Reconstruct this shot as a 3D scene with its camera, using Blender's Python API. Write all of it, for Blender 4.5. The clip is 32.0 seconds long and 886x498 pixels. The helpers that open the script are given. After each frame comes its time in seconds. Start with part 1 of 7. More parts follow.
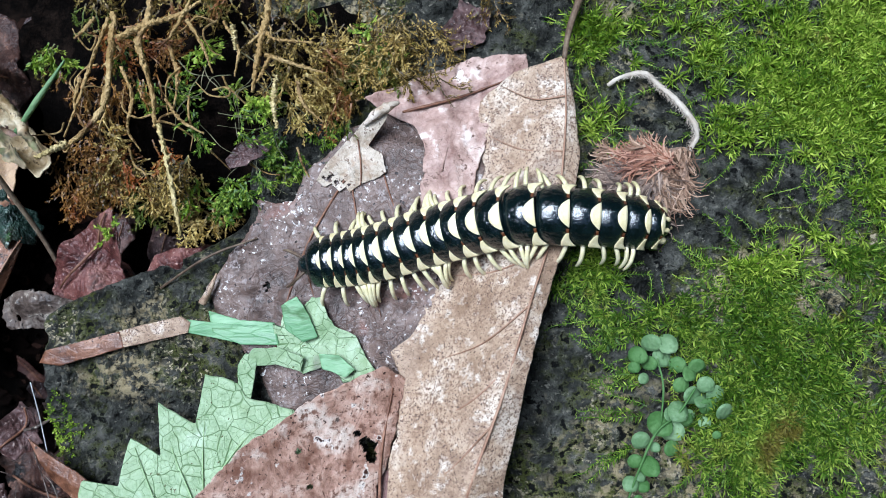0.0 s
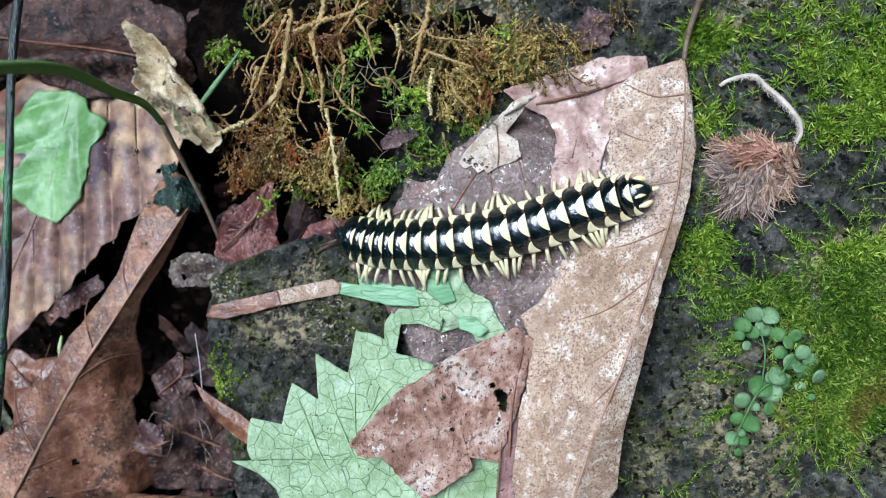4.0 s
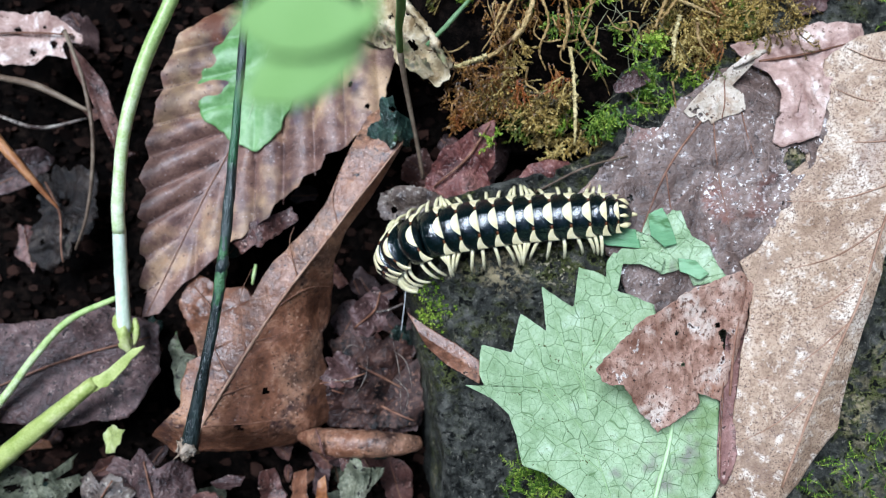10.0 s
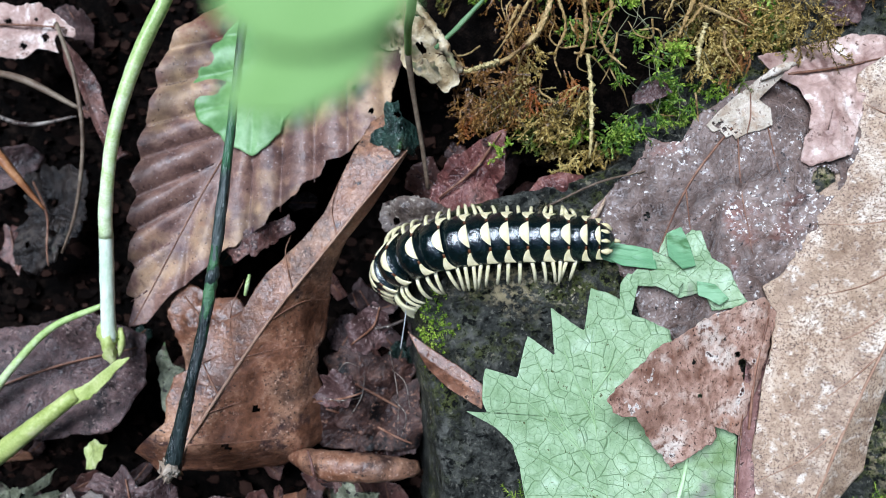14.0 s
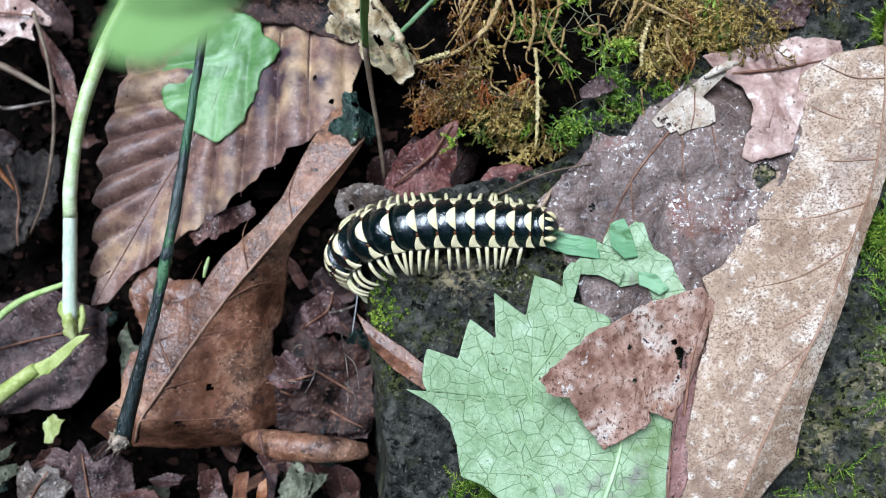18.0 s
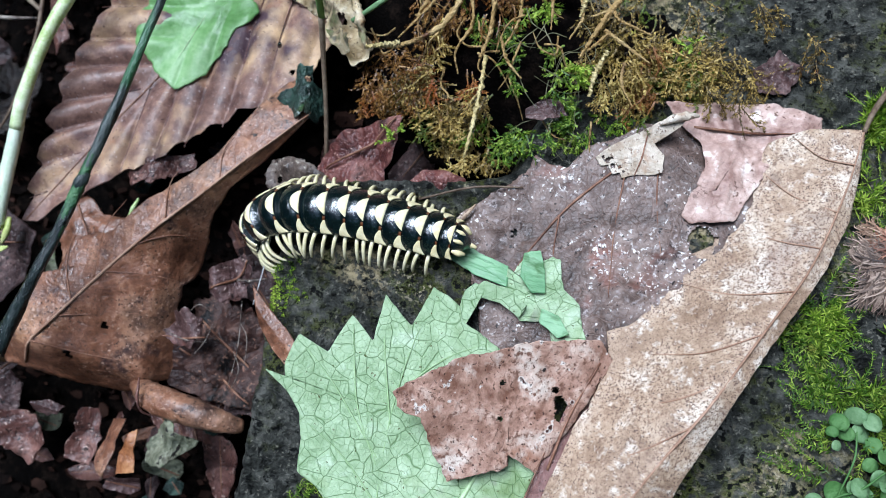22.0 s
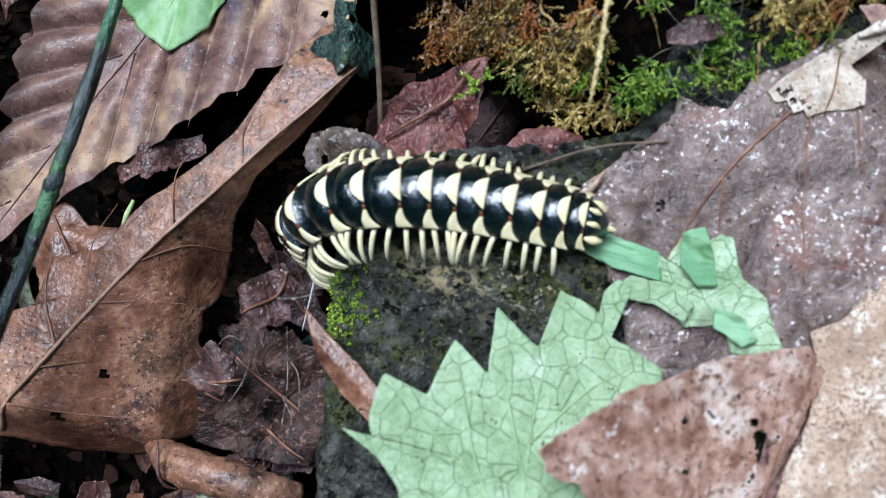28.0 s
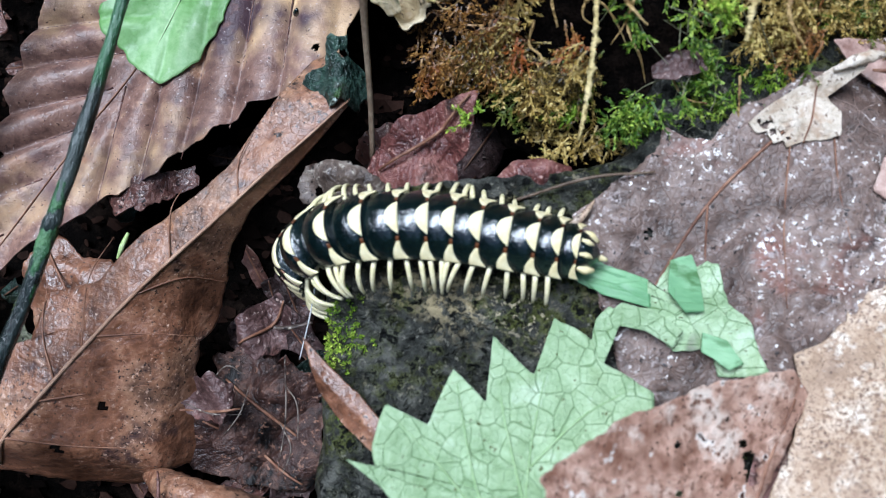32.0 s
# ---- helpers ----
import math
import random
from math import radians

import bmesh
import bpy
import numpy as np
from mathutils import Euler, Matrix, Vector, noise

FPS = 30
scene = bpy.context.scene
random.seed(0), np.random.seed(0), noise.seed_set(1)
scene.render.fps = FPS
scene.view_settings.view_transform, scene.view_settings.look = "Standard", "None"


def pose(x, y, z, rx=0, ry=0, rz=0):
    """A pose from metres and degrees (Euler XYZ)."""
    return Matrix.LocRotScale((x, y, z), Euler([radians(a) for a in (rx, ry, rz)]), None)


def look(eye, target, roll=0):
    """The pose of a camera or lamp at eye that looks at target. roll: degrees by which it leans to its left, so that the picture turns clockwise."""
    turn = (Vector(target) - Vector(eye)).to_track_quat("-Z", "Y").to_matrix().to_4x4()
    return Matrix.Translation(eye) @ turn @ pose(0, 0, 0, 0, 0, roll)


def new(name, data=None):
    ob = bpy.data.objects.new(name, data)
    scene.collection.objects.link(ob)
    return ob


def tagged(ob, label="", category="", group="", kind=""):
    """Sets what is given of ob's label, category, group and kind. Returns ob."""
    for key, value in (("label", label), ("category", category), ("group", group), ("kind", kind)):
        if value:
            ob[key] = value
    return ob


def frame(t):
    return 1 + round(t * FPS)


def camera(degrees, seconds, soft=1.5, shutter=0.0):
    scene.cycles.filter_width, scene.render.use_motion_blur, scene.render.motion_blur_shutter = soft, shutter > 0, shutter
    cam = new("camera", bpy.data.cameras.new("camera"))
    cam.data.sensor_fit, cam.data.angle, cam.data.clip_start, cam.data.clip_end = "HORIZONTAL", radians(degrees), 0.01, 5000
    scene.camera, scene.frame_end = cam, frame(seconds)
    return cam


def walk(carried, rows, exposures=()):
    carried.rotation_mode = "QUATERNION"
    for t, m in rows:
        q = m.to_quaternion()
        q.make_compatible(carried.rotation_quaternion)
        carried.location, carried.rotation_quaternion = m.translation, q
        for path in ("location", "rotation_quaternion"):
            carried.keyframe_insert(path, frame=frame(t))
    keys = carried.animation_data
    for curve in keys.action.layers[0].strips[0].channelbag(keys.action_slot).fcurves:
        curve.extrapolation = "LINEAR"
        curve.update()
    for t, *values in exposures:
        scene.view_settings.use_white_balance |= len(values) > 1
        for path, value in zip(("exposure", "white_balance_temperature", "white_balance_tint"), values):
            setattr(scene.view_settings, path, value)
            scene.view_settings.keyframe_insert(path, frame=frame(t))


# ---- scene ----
cam = camera(55.0, 32.0, soft=0.8)
cam.data.dof.use_dof = True
cam.data.dof.focus_distance, cam.data.dof.aperture_fstop = 0.1, 36.0

# seconds, place in metres, turn in degrees
PATH = [
    (0, 0.01491, 0.00853, 0.09960, 0.97, 5.63, -2.54),
    (0.5, 0.00931, 0.00956, 0.10057, 0.67, 5.02, -2.07),
    (1, 0.00111, 0.00604, 0.10491, 1.58, 4.98, -1.41),
    (1.5, -0.00524, 0.00392, 0.10578, 2.08, 4.87, -1.22),
    (2, -0.01204, 0.00049, 0.10692, 2.08, 4.30, -1.00),
    (2.5, -0.01037, 0.00091, 0.10859, 2.18, 4.85, -0.66),
    (3, -0.00373, 0.00859, 0.11289, 0.36, 6.17, -0.80),
    (3.5, 0.00018, 0.00682, 0.11432, 1.06, 6.74, -0.72),
    (5.5, 0.00292, 0.00408, 0.11387, 1.04, 6.76, -0.32),
    (6, 0.00000, 0.00000, 0.11497, 1.43, 6.35, 0.08),
    (6.5, -0.00567, -0.00105, 0.11820, 2.11, 5.13, 0.43),
    (7, -0.01269, -0.00279, 0.11796, 2.32, 4.03, 0.86),
    (7.5, -0.01677, -0.00253, 0.11839, 2.17, 3.95, 1.22),
    (8, -0.01630, -0.00394, 0.11680, 2.36, 4.05, 1.30),
    (8.5, -0.02296, -0.00374, 0.11890, 2.21, 3.80, 1.49),
    (9, -0.02675, -0.00613, 0.11960, 2.64, 3.46, 1.91),
    (9.5, -0.03263, -0.00742, 0.12040, 3.22, 3.21, 2.32),
    (10, -0.03544, -0.00706, 0.11928, 3.03, 3.06, 2.59),
    (10.5, -0.03720, -0.00820, 0.11830, 3.34, 2.95, 2.94),
    (11, -0.03965, -0.00930, 0.11546, 3.38, 2.30, 3.20),
    (11.5, -0.04025, -0.01052, 0.11289, 3.45, 2.36, 3.50),
    (12, -0.03814, -0.00979, 0.11482, 3.32, 2.78, 3.54),
    (12.5, -0.03579, -0.00972, 0.11539, 3.27, 2.94, 3.73),
    (13, -0.03254, -0.01045, 0.11398, 3.46, 3.47, 4.06),
    (13.5, -0.03301, -0.00790, 0.11525, 3.42, 3.56, 4.09),
    (14, -0.03568, -0.00516, 0.11262, 3.36, 3.37, 4.15),
    (14.5, -0.03420, -0.00705, 0.10913, 3.60, 3.32, 4.40),
    (15, -0.02921, -0.00714, 0.11146, 3.77, 3.74, 4.66),
    (15.5, -0.02692, -0.00709, 0.11467, 3.54, 3.80, 4.54),
    (17.5, -0.02684, -0.00876, 0.11498, 4.98, 3.75, 5.59),
    (18, -0.02726, -0.00958, 0.11504, 4.97, 3.81, 5.66),
    (18.5, -0.02616, -0.01655, 0.11066, 5.39, 3.61, 6.00),
    (19, -0.02713, -0.01697, 0.10803, 5.70, 3.72, 6.49),
    (19.5, -0.02716, -0.01329, 0.11051, 6.42, 4.19, 7.09),
    (20, -0.02300, -0.00551, 0.11837, 5.26, 5.70, 8.09),
    (20.5, -0.01674, -0.00682, 0.12056, 4.88, 7.36, 10.58),
    (21, -0.00032, -0.00400, 0.11703, 4.33, 10.37, 11.87),
    (21.5, 0.00290, -0.01178, 0.10730, 7.34, 8.22, 17.56),
    (22, -0.00458, -0.00712, 0.10769, 8.07, 8.16, 19.45),
    (22.5, -0.01484, -0.00273, 0.10338, 7.65, 7.26, 19.73),
    (23, -0.02218, -0.00530, 0.09988, 7.62, 6.95, 19.71),
    (23.5, -0.02633, -0.00764, 0.09625, 7.69, 5.85, 19.05),
    (24, -0.02972, -0.00762, 0.08911, 6.33, 4.71, 17.63),
    (24.5, -0.03138, -0.00907, 0.08353, 6.92, 4.16, 16.74),
    (25, -0.03087, -0.01223, 0.08136, 6.86, 4.63, 15.88),
    (25.5, -0.02920, -0.00781, 0.07597, 6.06, 5.89, 15.36),
    (27.5, -0.02312, -0.00625, 0.08085, 5.63, 7.71, 14.63),
    (28, -0.02243, -0.00674, 0.07990, 5.73, 7.78, 14.57),
    (28.5, -0.02237, -0.00446, 0.07891, 5.48, 7.98, 14.40),
    (29, -0.02389, -0.00361, 0.07860, 5.24, 7.59, 14.28),
    (29.5, -0.02525, -0.00514, 0.07881, 5.58, 6.75, 14.18),
    (30, -0.02255, -0.00182, 0.08450, 4.95, 7.27, 14.00),
    (30.5, -0.02143, -0.00348, 0.08608, 5.65, 6.95, 13.76),
    (31, -0.02050, -0.00583, 0.08494, 6.00, 6.79, 13.66),
    (31.5, -0.02132, -0.00339, 0.08408, 5.72, 6.74, 13.52),
    (32, -0.02503, -0.00462, 0.08252, 5.60, 5.93, 13.38),
]
walk(cam, [(t, pose(x, y, z, a, b, c)) for t, x, y, z, a, b, c in PATH],
     exposures=[(0.0, 0.5, 5250, 5), (21.0, 0.5, 5250, 5), (25.0, 0.66, 5250, 5), (28.0, 0.54, 5250, 5), (31.0, 0.63, 5250, 5), (32.0, 0.6, 5250, 5)])

# ---- light: an overcast forest glade ----
world = bpy.data.worlds.new("sky")
scene.world = world
world.use_nodes = True
wn = world.node_tree.nodes
sky = wn.new("ShaderNodeTexSky")
sky.sky_type = "NISHITA"
sky.sun_disc = False
sky.sun_elevation, sky.sun_rotation = radians(66), radians(-41)
sky.dust_density, sky.ozone_density = 3.0, 0.6
world.node_tree.links.new(sky.outputs[0], wn["Background"].inputs[0])
wn["Background"].inputs[1].default_value = 0.095
sun = new("sun", bpy.data.lights.new("sun", "SUN"))
sun.data.energy, sun.data.angle, sun.data.color = 4.4, radians(36), (1.0, 0.97, 0.97)
sun.matrix_world = look((-0.26, 0.30, 0.9), (0, 0, 0))

CM = 0.01
rng = np.random.default_rng(7)


# ---- materials ----
def material(name, colours, big=120.0, fine=1400.0, rough=0.7, bump=0.4, dist=0.00025, spots=None, net=None,
             island=0.0, spec=0.3, streak=None, gloss=None, through_light=0.0, coat=0.0):
    """colours: dark to light. spots: (colour, scale, share). with softness, and scale and threshold of where they gather. net: (colour, scale, width, strength) each. streak: stretch along x, y, z."""
    m = bpy.data.materials.new(name)
    m.use_nodes = True
    n, link = m.node_tree.nodes, m.node_tree.links.new
    bsdf = n["Principled BSDF"]
    where = n.new("ShaderNodeTexCoord").outputs["Object"]
    if streak:
        mapping = n.new("ShaderNodeMapping")
        mapping.inputs["Scale"].default_value = streak
        link(where, mapping.inputs[0])
        where = mapping.outputs[0]

    def tex(scale, detail=4.0, kind="ShaderNodeTexNoise"):
        t = n.new(kind)
        t.inputs["Scale"].default_value = scale
        if kind == "ShaderNodeTexNoise":
            t.inputs["Detail"].default_value = detail
            t.inputs["Roughness"].default_value = 0.62
        link(where, t.inputs["Vector"])
        return t

    def mix(fac, a, b, how="MIX"):
        x = n.new("ShaderNodeMix")
        x.data_type, x.blend_type = "RGBA", how
        for socket, value in ((x.inputs[0], fac), (x.inputs[6], a), (x.inputs[7], b)):
            if hasattr(value, "is_linked"):
                link(value, socket)
            else:
                socket.default_value = value if isinstance(value, float) else (*value, 1.0)
        return x.outputs[2]

    def ramp(value, lo, hi):
        r = n.new("ShaderNodeMapRange")
        r.inputs[1].default_value, r.inputs[2].default_value = lo, hi
        link(value, r.inputs[0])
        return r.outputs[0]

    large, mid, small = tex(big, 7.0), tex(fine * 0.4, 5.0), tex(fine * 1.7, 3.0)
    value = None
    for layer, weight in ((large, 0.62), (mid, 0.38), (small, 0.2)):
        add = n.new("ShaderNodeMath")
        add.operation = "MULTIPLY_ADD"
        add.inputs[1].default_value = weight
        link(layer.outputs[0], add.inputs[0])
        if value:
            link(value, add.inputs[2])
        else:
            add.inputs[2].default_value = 0.0
        value = add.outputs[0]
    if island:
        geo = n.new("ShaderNodeNewGeometry")
        more = n.new("ShaderNodeMath")
        more.operation = "MULTIPLY_ADD"
        more.inputs[1].default_value = island
        link(geo.outputs["Random Per Island"], more.inputs[0])
        link(value, more.inputs[2])
        value = more.outputs[0]
    cr = n.new("ShaderNodeValToRGB")
    el = cr.color_ramp.elements
    lo, hi = 0.46 + 0.1 * island, 0.74 + 0.9 * island
    while len(el) < len(colours):
        el.new(0.5)
    for k, c in enumerate(colours):
        el[k].position = min(1.0, lo / (1 + island) + (hi - lo) / (1 + island) * k / max(1, len(colours) - 1))
        el[k].color = (*c, 1)
    scaled = n.new("ShaderNodeMath")
    scaled.operation = "MULTIPLY"
    scaled.inputs[1].default_value = 1 / (1 + island)
    link(value, scaled.inputs[0])
    link(scaled.outputs[0], cr.inputs[0])
    colour = cr.outputs[0]
    relief = n.new("ShaderNodeMath")
    relief.operation = "MULTIPLY_ADD"
    relief.inputs[1].default_value = 2.0
    link(mid.outputs[0], relief.inputs[0])
    link(small.outputs[0], relief.inputs[2])
    height = relief.outputs[0]
    for c, scale, share, *rest in spots or ():
        s = tex(scale, 4.0)
        fac = ramp(s.outputs[0], 1 - share, 1 - share + (rest[0] if rest else 0.05))
        if len(rest) > 1:
            where_thick = n.new("ShaderNodeMath")
            where_thick.operation = "MULTIPLY"
            link(fac, where_thick.inputs[0])
            link(ramp(tex(rest[1], 3.0).outputs[0], rest[2], rest[2] + 0.12), where_thick.inputs[1])
            fac = where_thick.outputs[0]
        colour = mix(fac, colour, c)
    for c, scale, width, strength in net or ():
        bend, away = tex(scale * 0.5, 2.0), n.new("ShaderNodeMixRGB")
        away.blend_type, away.inputs[0].default_value = "ADD", 0.5 / scale
        link(where, away.inputs[1])
        link(bend.outputs["Color"], away.inputs[2])
        v = n.new("ShaderNodeTexVoronoi")
        v.feature = "DISTANCE_TO_EDGE"
        v.inputs["Scale"].default_value = scale
        link(away.outputs[0], v.inputs["Vector"])
        weak = n.new("ShaderNodeMath")
        weak.operation = "MULTIPLY"
        weak.inputs[1].default_value = strength
        link(ramp(v.outputs["Distance"], width, 0.0), weak.inputs[0])
        colour = mix(weak.outputs[0], colour, c)
        add = n.new("ShaderNodeMath")
        add.operation = "SUBTRACT"
        link(height, add.inputs[0])
        link(weak.outputs[0], add.inputs[1])
        height = add.outputs[0]
    link(colour, bsdf.inputs["Base Color"])
    if gloss:
        link(ramp(large.outputs[0], *gloss), bsdf.inputs["Roughness"])
    else:
        r = n.new("ShaderNodeMapRange")
        r.inputs[3].default_value, r.inputs[4].default_value = max(0.02, rough - 0.14), min(1.0, rough + 0.14)
        r.inputs[1].default_value, r.inputs[2].default_value = 0.3, 0.7
        link(large.outputs[0], r.inputs[0])
        link(r.outputs[0], bsdf.inputs["Roughness"])
    bsdf.inputs["Specular IOR Level"].default_value = spec
    bsdf.inputs["Coat Weight"].default_value = coat
    bp = n.new("ShaderNodeBump")
    bp.inputs["Strength"].default_value, bp.inputs["Distance"].default_value = bump, dist
    link(height, bp.inputs["Height"])
    link(bp.outputs[0], bsdf.inputs["Normal"])
    if through_light:
        out = n["Material Output"]
        tr, blend = n.new("ShaderNodeBsdfTranslucent"), n.new("ShaderNodeMixShader")
        blend.inputs[0].default_value = through_light
        link(colour, tr.inputs[0])
        link(bsdf.outputs[0], blend.inputs[1])
        link(tr.outputs[0], blend.inputs[2])
        link(blend.outputs[0], out.inputs[0])
    return m


